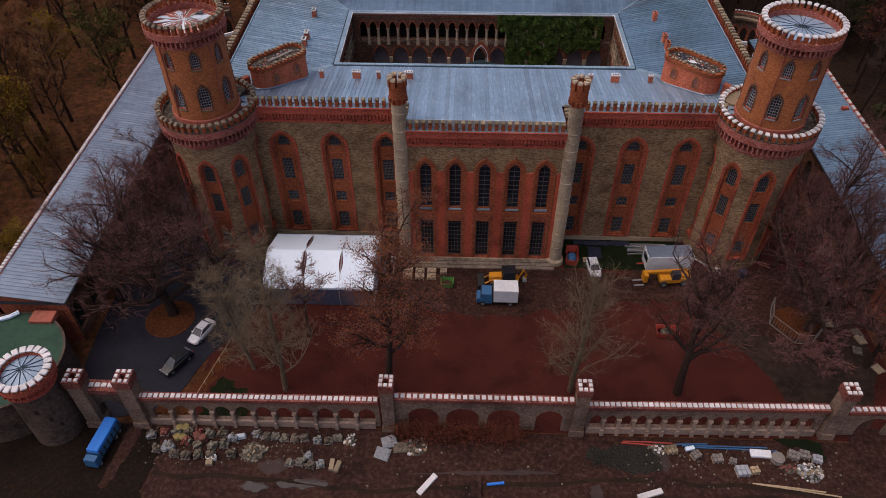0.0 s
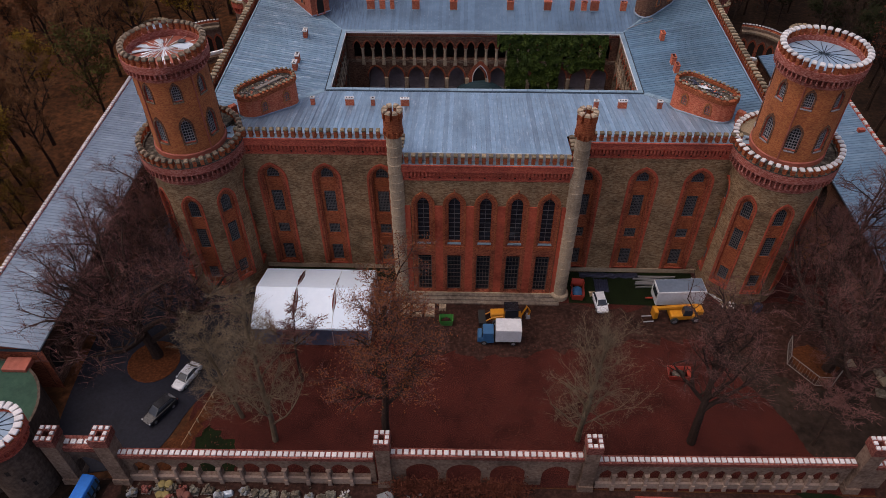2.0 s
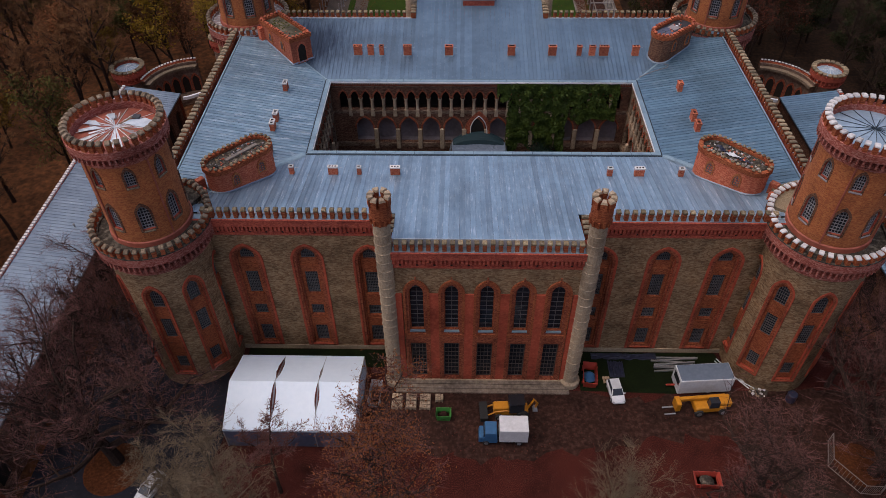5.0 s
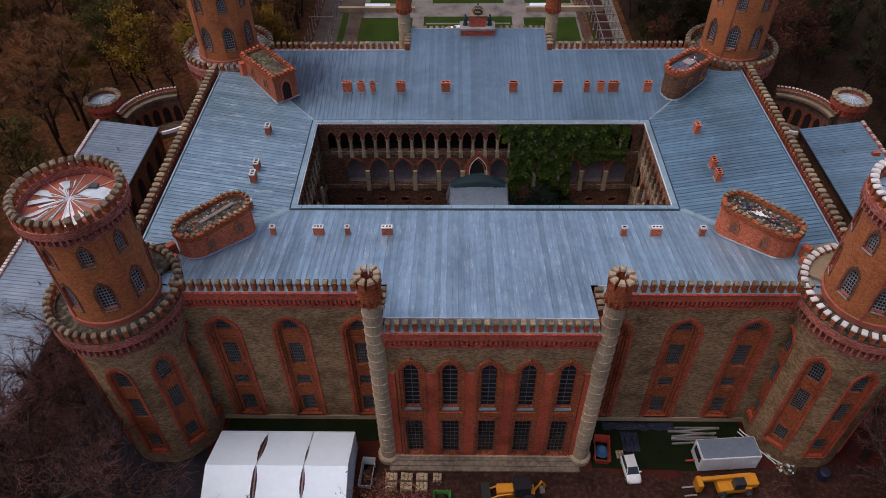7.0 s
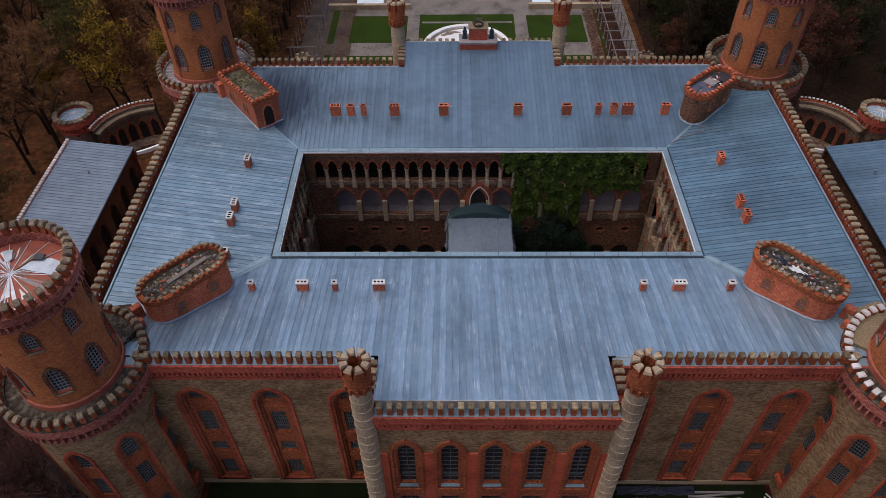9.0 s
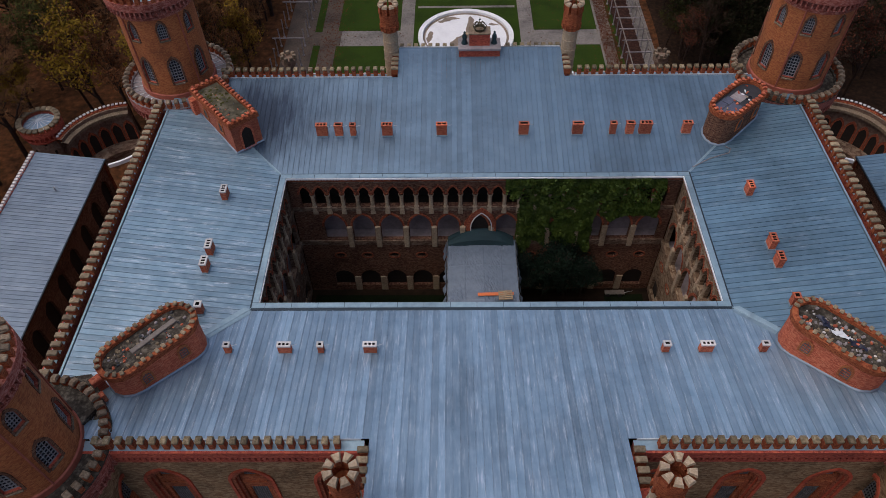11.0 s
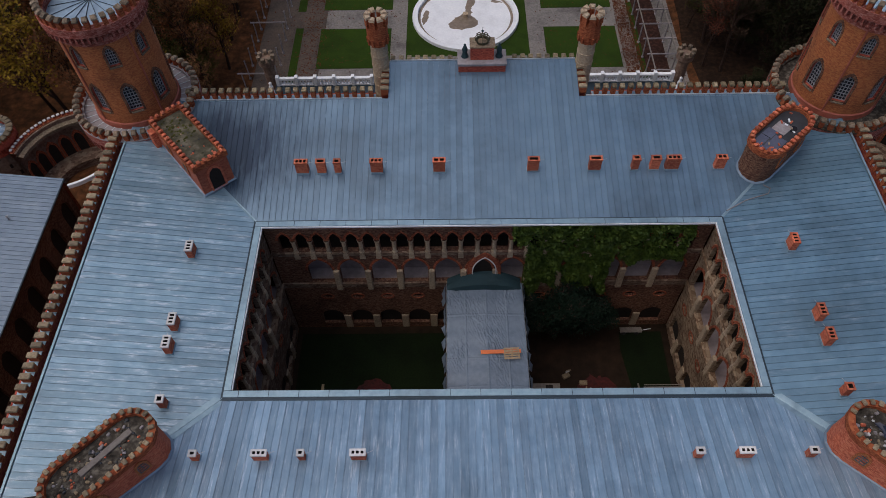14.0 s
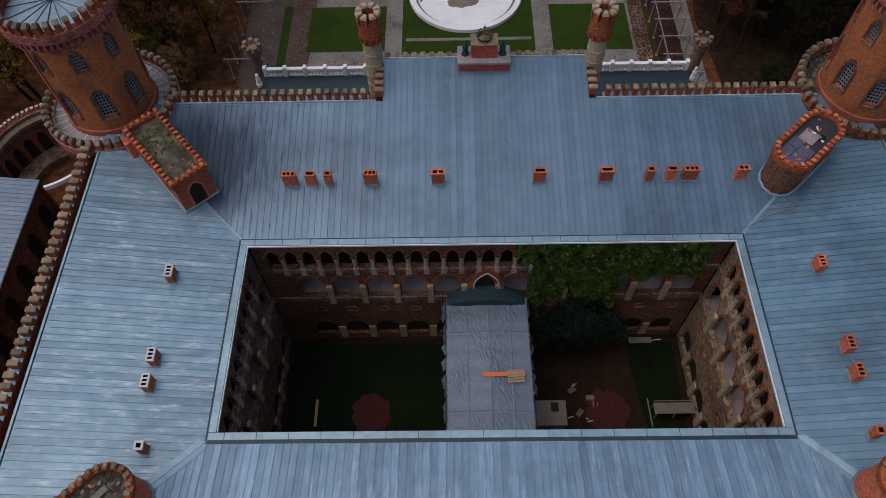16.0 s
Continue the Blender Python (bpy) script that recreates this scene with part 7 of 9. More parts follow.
def car(at, mat, label, length=4.3, estate=0.0, tall=1.5):
    """A car that faces +y."""
    L, t = length / 2, thing("car", at, label, "car", "parked cars")
    e = estate
    body = loft([(-L, 0.72, 0.66, 0.35, 0.82), (-L + 0.15, 0.84, 0.78, 0.25, 0.98), (-L * 0.5, 0.88, 0.82, 0.22, 0.98), (0, 0.88, 0.82, 0.22, 0.96), (L * 0.42, 0.88, 0.8, 0.22, 0.94), (L * 0.85, 0.84, 0.72, 0.24, 0.76), (L, 0.68, 0.6, 0.35, 0.62)])
    body.v = [at @ p for p in body.v]
    part("body", body, mat, t)
    cab = loft([(-L * (0.72 + e), 0.74, 0.66, 0.9, 1.0), (-L * (0.5 + e), 0.76, 0.62, 0.9, tall - 0.06), (-L * 0.1, 0.77, 0.62, 0.9, tall), (L * 0.16, 0.76, 0.6, 0.9, tall - 0.08), (L * 0.5, 0.74, 0.68, 0.88, 0.96)])
    cab.v = [at @ p for p in cab.v]
    part("glasshouse", cab, CAR_GLASS, t, "dark tinted glass")
    part("roof", Shape(at).box(-0.6, 0.6, -L * (0.5 + e), L * 0.12, tall - 0.05, tall + 0.02, chamfer=0.02), mat, t)
    for x in (-0.66, 0.66):
        for y0, y1 in ((L * 0.14, L * 0.46), (-L * (0.5 + e), -L * (0.68 + e))):
            part("pillar", Shape().tube([at @ Vector((x * 0.92, y0, tall - 0.04)), at @ Vector((x * 1.08, y1, 0.95))], 0.045, 5), mat, t)
        part("headlight", Shape(at).box(x - 0.14, x + 0.14, L - 0.22, L - 0.06, 0.56, 0.68, chamfer=0.02), GREY, t)
        part("tail_light", Shape(at).box(x - 0.1, x + 0.1, -L + 0.0, -L + 0.12, 0.66, 0.86, chamfer=0.02), RED, t)
        part("mirror", Shape(at).box(x * 1.36 - 0.1, x * 1.36 + 0.1, L * 0.34, L * 0.34 + 0.12, 0.92, 1.05, chamfer=0.02), mat, t)
    for x in (-0.78, 0.78):
        for y in (-L * 0.6, L * 0.62):
            wheel(t, at @ pose(x, y, 0.32))
    return t


car(pose(-37.9, 60.0, 0.02, 0, 0, 156), CAR_WHITE, "white hatchback parked on the asphalt drive")
car(pose(-39.8, 54.9, 0.02, 0, 0, 148), CAR_BLACK, "black estate car parked on the asphalt drive", 4.5, 0.25, 1.6)
car(pose(16.9, 73.9, 0.03, 0, 0, 186), CAR_WHITE, "small white estate car beside the grass", 3.5, 0.25, 1.45)

truck = thing("lorry", pose(3.1, 67.4, 0), "small lorry with a blue cab and white box", "lorry")
part("cargo_box", Shape().box(1.9, 5.3, 66.3, 68.5, 0.9, 3.2, chamfer=0.05), CAR_WHITE, truck, "plain white box")
part("chassis", Shape().box(-0.3, 5.2, 66.7, 68.1, 0.5, 0.9), TYRE, truck)
part("cab", Shape().box(0.1, 1.75, 66.4, 68.4, 0.5, 2.3, taper=0.12, chamfer=0.08), BLUE, truck, "dark blue cab")
part("bonnet", Shape().box(-0.5, 0.2, 66.5, 68.3, 0.5, 1.35, taper=0.06, chamfer=0.08), BLUE, truck)
part("windscreen", Shape().box(0.05, 0.22, 66.6, 68.2, 1.4, 2.05), CAR_GLASS, truck)
for x in (0.4, 4.3):
    for y in (66.5, 68.3):
        wheel(truck, pose(x, y, 0.42, 0, 0, 90), 0.42, 0.3)


def digger(at, label, boom):
    t = thing("backhoe_loader", at, label, "digger", "site machines")
    part("chassis", Shape(at).box(-2.0, 2.0, -0.6, 0.6, 0.6, 1.2, chamfer=0.06), YELLOW, t)
    part("bonnet", Shape(at).box(-2.3, -0.4, -0.55, 0.55, 1.2, 1.95, chamfer=0.1), YELLOW, t, "yellow engine cover")
    part("cab", Shape(at).box(-0.4, 1.5, -0.8, 0.8, 1.1, 2.75, taper=0.08, chamfer=0.06), CAR_GLASS, t, "dark glazed cab")
    part("cab_roof", Shape(at).box(-0.45, 1.5, -0.8, 0.8, 2.74, 2.9, chamfer=0.05), CAR_BLACK, t)
    part("bucket", Shape(at).prism([(-3.9, -1.15), (-3.0, -1.15), (-3.0, 1.15), (-3.9, 1.15)], 0.15, 0.95, grow=0.08), TYRE, t, "dark worn front bucket")
    for y in (-0.6, 0.6):
        part("loader_arm", Shape().tube([at @ Vector(p) for p in ((-0.6, y, 1.5), (-2.0, y, 1.3), (-3.1, y, 0.6))], 0.1, 6), YELLOW, t)
    part("boom", Shape().tube([at @ Vector(p) for p in ((2.0, 0, 1.0), (2.7, 0.1, 2.6), (3.2, boom, 1.4), (3.0, boom, 0.5))], 0.16, 6), YELLOW, t)
    part("hoe", Shape(at).box(2.7, 3.3, boom - 0.35, boom + 0.35, 0.1, 0.7, taper=0.08), GREY, t)
    for x, r in ((-1.6, 0.5), (1.3, 0.72)):
        for y in (-0.85, 0.85):
            wheel(t, at @ pose(x, y, r, 0, 0, 90), r, 0.42)
    return t


digger(pose(3.6, 70.9, 0, 0, 0, 4), "yellow backhoe loader with a black cab", 0.3)
tele = thing("telehandler", pose(27.5, 71.9, 0), "yellow telescopic loader with its boom lowered", "loader")
at = pose(27.6, 71.9, 0, 0, 0, 6)
part("body", Shape(at).box(-1.6, 2.2, -0.9, 0.9, 0.6, 1.4, chamfer=0.1), YELLOW, tele)
part("cab", Shape(at).box(0.0, 1.3, -0.9, 0.1, 1.3, 2.4, taper=0.06, chamfer=0.05), CAR_GLASS, tele)
part("engine_cover", Shape(at).box(1.3, 2.9, -0.7, 0.7, 1.1, 1.9, chamfer=0.1), YELLOW, tele)
part("boom", Shape(at).box(-3.4, 2.4, 0.25, 0.7, 1.55, 2.0, chamfer=0.05), YELLOW, tele)
part("boom_head", Shape(at).box(-3.9, -3.3, -0.4, 0.9, 0.5, 1.9, chamfer=0.05), YELLOW, tele)
for y in (-0.5, 0.5):
    part("fork", Shape(at).box(-5.2, -3.8, y - 0.08, y + 0.08, 0.15, 0.25), GREY, tele)
for x in (-1.1, 1.9):
    for y in (-0.95, 0.95):
        wheel(tele, at @ pose(x, y, 0.55, 0, 0, 90), 0.55, 0.4)

trailer = thing("site_trailer", pose(28.0, 75.4, 0, 0, 0, 4), "white site trailer with a grey flat roof", "trailer")
at = pose(28.0, 75.3, 0, 0, 0, 4)
part("body", Shape(at).box(-3.5, 3.3, -1.25, 1.35, 0.35, 2.9, chamfer=0.05), CAR_WHITE, trailer, "dull white panels")
part("roof", Shape(at).box(-3.4, 3.2, -1.15, 1.25, 2.9, 2.96, chamfer=0.02), FOIL, trailer)
part("window", Shape(at).box(-3.53, -3.45, -0.9, 0.9, 1.5, 2.5), CAR_GLASS, trailer)
part("drawbar", Shape(at).box(-4.6, -3.5, -0.1, 0.1, 0.5, 0.65), RED, trailer)
for y in (-1.1, 1.2):
    wheel(trailer, at @ pose(0.5, y, 0.4, 0, 0, 90), 0.4, 0.25)

lorry = thing("covered_trailer", pose(-44.6, 42.6, 0), "open lorry trailer under a bright blue tarpaulin", "trailer")
at = pose(-44.5, 43.0, 0, 0, 0, -7.5) @ Matrix.Scale(0.84, 4)
part("tarpaulin", Shape(at).box(-1.0, 0.75, -2.7, 2.7, 2.2, 2.75, chamfer=0.1), SKY_BLUE, lorry, "bright blue tarpaulin top")
part("side", Shape(at).box(-1.05, 0.8, -2.75, 2.75, 0.9, 2.2), BLUE, lorry, "dark blue slatted side")
for i in range(6):
    part("stay", Shape(at).box(0.8, 0.95, -2.5 + 0.95 * i, -2.35 + 0.95 * i, 0.8, 2.3), TYRE, lorry)
part("cab", Shape(at).box(-1.05, 0.85, -4.0, -2.85, 0.6, 2.1, taper=0.08, chamfer=0.06), BLUE, lorry)
part("chassis", Shape(at).box(-0.8, 0.6, -3.9, 2.7, 0.45, 0.9), TYRE, lorry)
for x in (-0.95, 0.75):
    for y in (-3.2, 1.0, 2.0):
        wheel(lorry, at @ pose(x, y, 0.42), 0.42, 0.26)


def skip(at, mat, label, w=1.6, l=2.6, h=1.1, fill=MUD):
    t = thing("skip", at, label, "skip", "skips")
    s = Shape(at)
    for g0, g1, z0, z1 in ((0.82, 1.0, 0.0, h),):
        a, b = w / 2, l / 2
        o0, o1 = [(x * g0, y * g0) for x, y in ((-a, -b), (a, -b), (a, b), (-a, b))], [(x, y) for x, y in ((-a, -b), (a, -b), (a, b), (-a, b))]
        i1 = [(x * 0.93, y * 0.95) for x, y in o1]
        i0 = [(x * 0.9, y * 0.92) for x, y in o0]
        vs = [(*p, z0) for p in o0] + [(*p, z1) for p in o1] + [(*p, z1) for p in i1] + [(*p, z0 + 0.45) for p in i0]
        s.add(vs, [(k * 4 + i, k * 4 + (i + 1) % 4, k * 4 + 4 + (i + 1) % 4, k * 4 + 4 + i) for k in range(3) for i in range(4)] + [(3, 2, 1, 0)])
    part("tub", s, mat, t)
    part("rubble", Shape(at).prism(ngon(0.5 * w, 9), 0.4, h * 0.75, grow=-0.5), fill, t, "loose waste")
    for y in (-l * 0.3, l * 0.3):
        part("rib", Shape(at).box(-w / 2 - 0.06, -w / 2 + 0.06, y - 0.06, y + 0.06, 0.3, h), mat, t)
        part("rib", Shape(at).box(w / 2 - 0.06, w / 2 + 0.06, y - 0.06, y + 0.06, 0.3, h), mat, t)
    return t


skip(pose(-4.75, 70.2, 0, 0, 0, 90), GREEN, "small bright green skip with waste", 1.3, 1.9, 1.1)
skip(pose(13.9, 76.2, 0, 0, 0, -6), RED, "rusty red skip with dark bags", 1.8, 3.4, 1.3, BLUE)
skip(pose(-13.4, 73.0, 0, 0, 0, -4), GREY, "long grey metal skip", 1.5, 3.6, 1.2)
skip(pose(25.4, 62.0, 0, 0, 0, 88), RED, "red skip heaped with rubble", 1.7, 3.0, 1.0, RUBBLE)


def pallet_stack(x, y, w, d, h, turn, mat, label, n=3):
    at = pose(x, y, 0, 0, 0, turn)
    t = thing("pallet_stack", at, label, "pallet", "stacked pallets")
    for i in range(3):
        part("bearer", Shape(at).box(-w / 2 + i * (w - 0.12) / 2, -w / 2 + 0.12 + i * (w - 0.12) / 2, -d / 2, d / 2, 0, 0.12), WOOD, t)
    for i in range(n):
        for j in range(2):
            part("block", Shape(at).box(-w / 2 + i * w / n + 0.02, -w / 2 + (i + 1) * w / n - 0.02, -d / 2 + j * d / 2 + 0.02, (j) * d / 2 - 0.02, 0.12, h + rnd.uniform(-0.05, 0.05), chamfer=0.03), mat, t)
    return t


for i in range(4):
    for j in range(2):
        if (i, j) not in ((3, 0),):
            pallet_stack(-10.6 + 1.75 * i, 71.6 + 1.15 * j, 1.35 if i < 3 else 1.0, 0.95, 0.6, rnd.uniform(-3, 3), PALE_STONE, "pallet of pale stone slabs beside the steps")
pallet_stack(16.1, 76.0, 0.9, 1.0, 0.2, 4, WOOD, "wooden pallet lying on the grass")

# steel sections, timber and pipes by the wall
for i in range(7):
    t = thing("steel_beam", pose(25.3, 78.0 + 0.28 * i, 0), "long galvanised steel section lying on the grass", "beam", "steel sections")
    at = pose(25.4 + rnd.uniform(-0.5, 0.5), 77.6 + 0.33 * i, 0.05 + 0.1 * (i % 2), 0, 0, rnd.uniform(-4, 6))
    part("beam", Shape(at).box(-2.7, 2.7, -0.1, 0.1, 0, 0.2), STEEL, t)
for i in range(5):
    link("pole", Shape().tube([(30.9 + 0.3 * i * (-1) ** i, 79.4 - 0.4 * i, 0.3 + 0.05 * i), (33.6 + 0.35 * i, 75.4 + 0.5 * (-1) ** i, 0.12)], 0.07, 6).mesh("pole", STEEL), None, None, "pale scaffold pole leaning on rubble", "pole", "scaffold poles")
for k, (x0, x1, y0, y1) in enumerate(((14.6, 23.2, 79.3, 80.3), (16.6, 18.6, 76.4, 79.0))):
    s = Shape()
    n, m = 24, 8
    s.add([(x0 + (x1 - x0) * i / n, y0 + (y1 - y0) * j / m + 0.25 * noise.noise((i * 0.4, j * 0.3, 4.0 + k)), 0.06 + 0.3 * max(0.0, noise.noise((i * 0.5, j * 0.6, 9.0 + k))) * math.sin(math.pi * j / m)) for j in range(m + 1) for i in range(n + 1)],
          [(j * (n + 1) + i, j * (n + 1) + i + 1, (j + 1) * (n + 1) + i + 1, (j + 1) * (n + 1) + i) for j in range(m) for i in range(n)])
    link("tarpaulin", s.mesh("tarpaulin", NAVY), None, None, "crumpled dark navy sheeting on the grass", "tarpaulin", "navy sheeting")
link("barrel", Shape(pose(38.6, 73.3, 0)).lathe([(0.55, 0), (0.6, 0.1), (0.6, 1.3), (0.5, 1.4), (0.0, 1.4)], 16).mesh("barrel", NAVY), None, None, "dark blue plastic tank", "tank")


def rock(at, a, b, c, seed):
    """A rough hewn block."""
    r = random.Random(seed)
    s = Shape(at)
    j = lambda k: r.uniform(-0.14, 0.14) * k
    lower = [(-a + j(a), -b + j(b), 0), (a + j(a), -b + j(b), 0), (a + j(a), b + j(b), 0), (-a + j(a), b + j(b), 0)]
    mid = [(x * 1.06, y * 1.06, c * 0.55) for x, y, _ in lower]
    top = [(x * r.uniform(0.7, 0.98), y * r.uniform(0.7, 0.98), c * r.uniform(0.88, 1.1)) for x, y, _ in lower]
    s.add(lower + mid + top, [(k + i, k + (i + 1) % 4, k + 4 + (i + 1) % 4, k + 4 + i) for k in (0, 4) for i in range(4)] + [(3, 2, 1, 0), (8, 9, 10, 11)])
    return s


MOSSY = material("mossy_stone", ((0.05, 0.048, 0.032), (0.13, 0.118, 0.088), (0.27, 0.25, 0.21)), 1.0, 0.9, fine=4, stains=0.6)
BLUE_STONE = material("grey_blue_stone", ((0.13, 0.14, 0.15), (0.28, 0.29, 0.30)), 1.0, 0.9, fine=4, stains=0.5)
OLIVE_STONE = material("brown_salvaged_stone", ((0.045, 0.035, 0.025), (0.115, 0.093, 0.068), (0.22, 0.19, 0.15)), 1.0, 0.92, fine=4, stains=0.6, spec=0.12)
ROCKS = [rock(Matrix(), 0.3, 0.2, 0.34, 900 + k) for k in range(6)]
ROCK_KINDS = {m.name: [r_.mesh("stone", m) for r_ in ROCKS] for m in (MOSSY, OLIVE_STONE, BLUE_STONE, WALL_BRICK, CAP_STONE, WHITE_STONE)}
BEARER = Shape().box(-0.06, 0.06, -0.45, 0.45, 0, 0.12).mesh("bearer", OLD_WOOD)
SLAT = Shape().box(-0.52, 0.52, -0.075, 0.075, 0.12, 0.15).mesh("slat", OLD_WOOD)


def stone_pallet(x, y, kind, count, turn):
    """A pallet loaded with rough salvaged stones in two or three layers."""
    at = pose(x, y, 0.0, 0, 0, turn)
    t = thing("stone_pallet", at, "pallet stacked with salvaged rough stones on mud", "pallet", "pallets of stones")
    for k in (-0.44, 0.0, 0.44):
        link("bearer", BEARER, t, at @ pose(k, 0, 0))
    for k in (-0.375, -0.115, 0.145, 0.405):
        link("slat", SLAT, t, at @ pose(0, k, 0))
    for k in range(count):
        layer = k // 8
        link("stone", rnd.choice(ROCK_KINDS[kind if rnd.random() < 0.8 else "mossy_stone"]), t, at @ pose(rnd.uniform(-0.38, 0.38), rnd.uniform(-0.32, 0.32), 0.14 + 0.24 * layer, rnd.uniform(-14, 14), rnd.uniform(-14, 14), rnd.uniform(0, 180)) @ Matrix.Scale(rnd.uniform(0.45, 0.95), 4))


NEAR_WALL = [(-39.6, 44.2), (-38.1, 44.6), (-36.6, 44.7), (-35.2, 44.8), (-34.0, 44.6), (-32.6, 44.5), (-31.0, 44.7), (-29.6, 44.1), (-38.4, 42.4), (-37.2, 42.9), (-36.0, 41.8), (-34.7, 41.6), (-33.3, 41.8), (-35.1, 43.5), (-33.7, 43.1), (-31.8, 41.8), (-31.9, 43.0), (-30.5, 43.2), (-29.4, 42.1)]
APART = [(-26.9, 44.7), (-25.8, 44.5), (-24.7, 44.5), (-23.5, 44.3), (-22.3, 44.3), (-21.1, 44.4), (-19.5, 44.1), (-18.2, 44.1), (-17.1, 44.5), (-22.3, 41.1), (-21.1, 41.2), (-20.2, 42.0), (-19.8, 40.9), (-18.7, 41.0)]
for i, (x, y) in enumerate(NEAR_WALL + APART):
    kind = ("sooty_pink_wall_brick" if i in (1, 4, 13) else "grey_blue_stone" if i in (0, 9, 7) else rnd.choice(("mossy_stone", "brown_salvaged_stone", "brown_salvaged_stone"))) if i < 19 else rnd.choice(("mossy_stone", "brown_salvaged_stone", "grey_blue_stone"))
    stone_pallet(x, y, kind, 22 if i < 19 else 15, rnd.uniform(-12, 12))
YELLOW_WRAP, RUST_WRAP = paint("faded_yellow_sacking", (0.25, 0.19, 0.065), 0.8), paint("rusty_red_sacking", (0.15, 0.05, 0.034), 0.8)


def sack_pile(x, y, turn, mat, layers, label):
    """Slumped sacks piled two by two."""
    at = pose(x, y, 0, 0, 0, turn)
    t = thing("sack_pile", at, label, "sacks", "sacks by the wall")
    for k in range(layers):
        for u in (-0.36, 0.36):
            s = Shape(at @ pose(u + rnd.uniform(-0.05, 0.05), rnd.uniform(-0.05, 0.05), 0.34 * k, rnd.uniform(-4, 4), rnd.uniform(-4, 4), rnd.uniform(-9, 9)))
            s.lathe([(0.0, 0.0), (0.36, 0.02), (0.47, 0.12), (0.47, 0.22), (0.34, 0.33), (0.0, 0.36)], 10)
            part("sack", s, mat, t)


sack_pile(-35.9, 45.1, 8, YELLOW_WRAP, 3, "pile of faded yellow sacks beside the wall")
sack_pile(-36.0, 44.0, 4, YELLOW_WRAP, 2, "pile of faded yellow sacks beside the wall")
sack_pile(-33.5, 43.9, -12, RUST_WRAP, 3, "pile of rusty red sacks on the mud")
sack_pile(-37.1, 42.6, 12, BLUE_STONE, 2, "pile of grey-blue sacks on the mud")
for x, y in ((-31.9, 41.4), (-31.2, 41.4)):
    link("bucket", Shape(pose(x, y, 0)).lathe([(0.0, 0.0), (0.24, 0.0), (0.3, 0.62), (0.26, 0.62), (0.22, 0.1), (0.0, 0.1)], 12).mesh("bucket", WHITE), None, None, "white plastic bucket among salvaged stones", "bucket", "white buckets")
link("upturned_trough", Shape(pose(-29.3, 44.3, 0.0, 0, 0, 14)).box(-1.1, 1.1, -0.35, 0.35, 0, 0.5, taper=0.1, chamfer=0.08).mesh("upturned_trough", BLUE_FOIL), None, None, "pale green-grey trough lying upside down", "trough")
for x, y, w in ((-31.7, 41.2, 0.4), (-17.3, 41.0, 0.28), (-16.6, 40.8, 0.28)):
    link("stone_slab", Shape(pose(x, y, 0, 0, 0, rnd.uniform(-20, 10))).box(-w, w, -0.7, 0.7, 0, 0.5, chamfer=0.06).mesh("stone_slab", CAP_STONE), None, None, "sawn stone block on the mud", "stone", "sawn blocks")


def rubble_heap(x, y, rx, ry, h, count, kinds, label):
    """A low heap of small broken pieces."""
    t = thing("rubble_heap", pose(x, y, 0), label, "rubble", "rubble heaps")
    s = Shape(pose(x, y, 0))
    s.lathe([(max(rx, ry) * 0.85, -0.05), (max(rx, ry) * 0.5, h * 0.45), (0.0, h * 0.7)], 12)
    part("core", s, RUBBLE, t)
    for k in range(count):
        a, r_ = rnd.uniform(0, 2 * math.pi), math.sqrt(rnd.random())
        link("piece", rnd.choice(ROCK_KINDS[rnd.choice(kinds)]), t, pose(x + rx * r_ * math.cos(a), y + ry * r_ * math.sin(a), h * 0.75 * max(0, 1 - r_ * 1.1), rnd.uniform(-25, 25), rnd.uniform(-25, 25), rnd.uniform(0, 180)) @ Matrix.Scale(rnd.uniform(0.3, 0.7), 4))


rubble_heap(35.2, 74.6, 1.5, 0.8, 0.2, 24, ("weathered_coping_stone", "new_white_coping_stone", "brown_salvaged_stone"), "scatter of pale stones below the tower")
rubble_heap(-26.9, 42.4, 1.7, 1.3, 0.8, 90, ("mossy_stone", "brown_salvaged_stone", "weathered_coping_stone"), "heap of small broken stones on the mud")
rubble_heap(-15.6, 44.4, 0.8, 0.8, 0.3, 22, ("weathered_coping_stone", "new_white_coping_stone", "mossy_stone"), "scatter of pale broken stones")
rubble_heap(-7.6, 43.8, 1.6, 1.3, 0.3, 30, ("new_white_coping_stone", "weathered_coping_stone", "sooty_pink_wall_brick"), "scatter of pale broken stones")
rubble_heap(38.1, 41.9, 1.6, 1.2, 0.7, 90, ("weathered_coping_stone", "grey_blue_stone", "new_white_coping_stone"), "heap of pale broken concrete on the track")
rubble_heap(35.7, 42.3, 0.9, 0.5, 0.3, 26, ("sooty_pink_wall_brick", "brown_salvaged_stone"), "small heap of red brick rubble")
rubble_heap(21.2, 44.3, 1.3, 0.6, 0.25, 26, ("weathered_coping_stone", "new_white_coping_stone", "mossy_stone"), "scatter of pale broken stones")
for x, y, turn, mat in ((-10.9, 44.3, 20, BLUE_STONE), (-11.6, 42.7, -15, BLUE_STONE), (-9.5, 43.6, 5, MOSSY)):
    link("stone_slab", rock(pose(x, y, -0.03, 0, 0, turn), 0.85, 0.7, 0.4, int(x * 10)).mesh("stone_slab", OLIVE_STONE if mat is MOSSY else BLUE_STONE), None, None, "large grey stone slab on the mud", "stone", "large slabs")
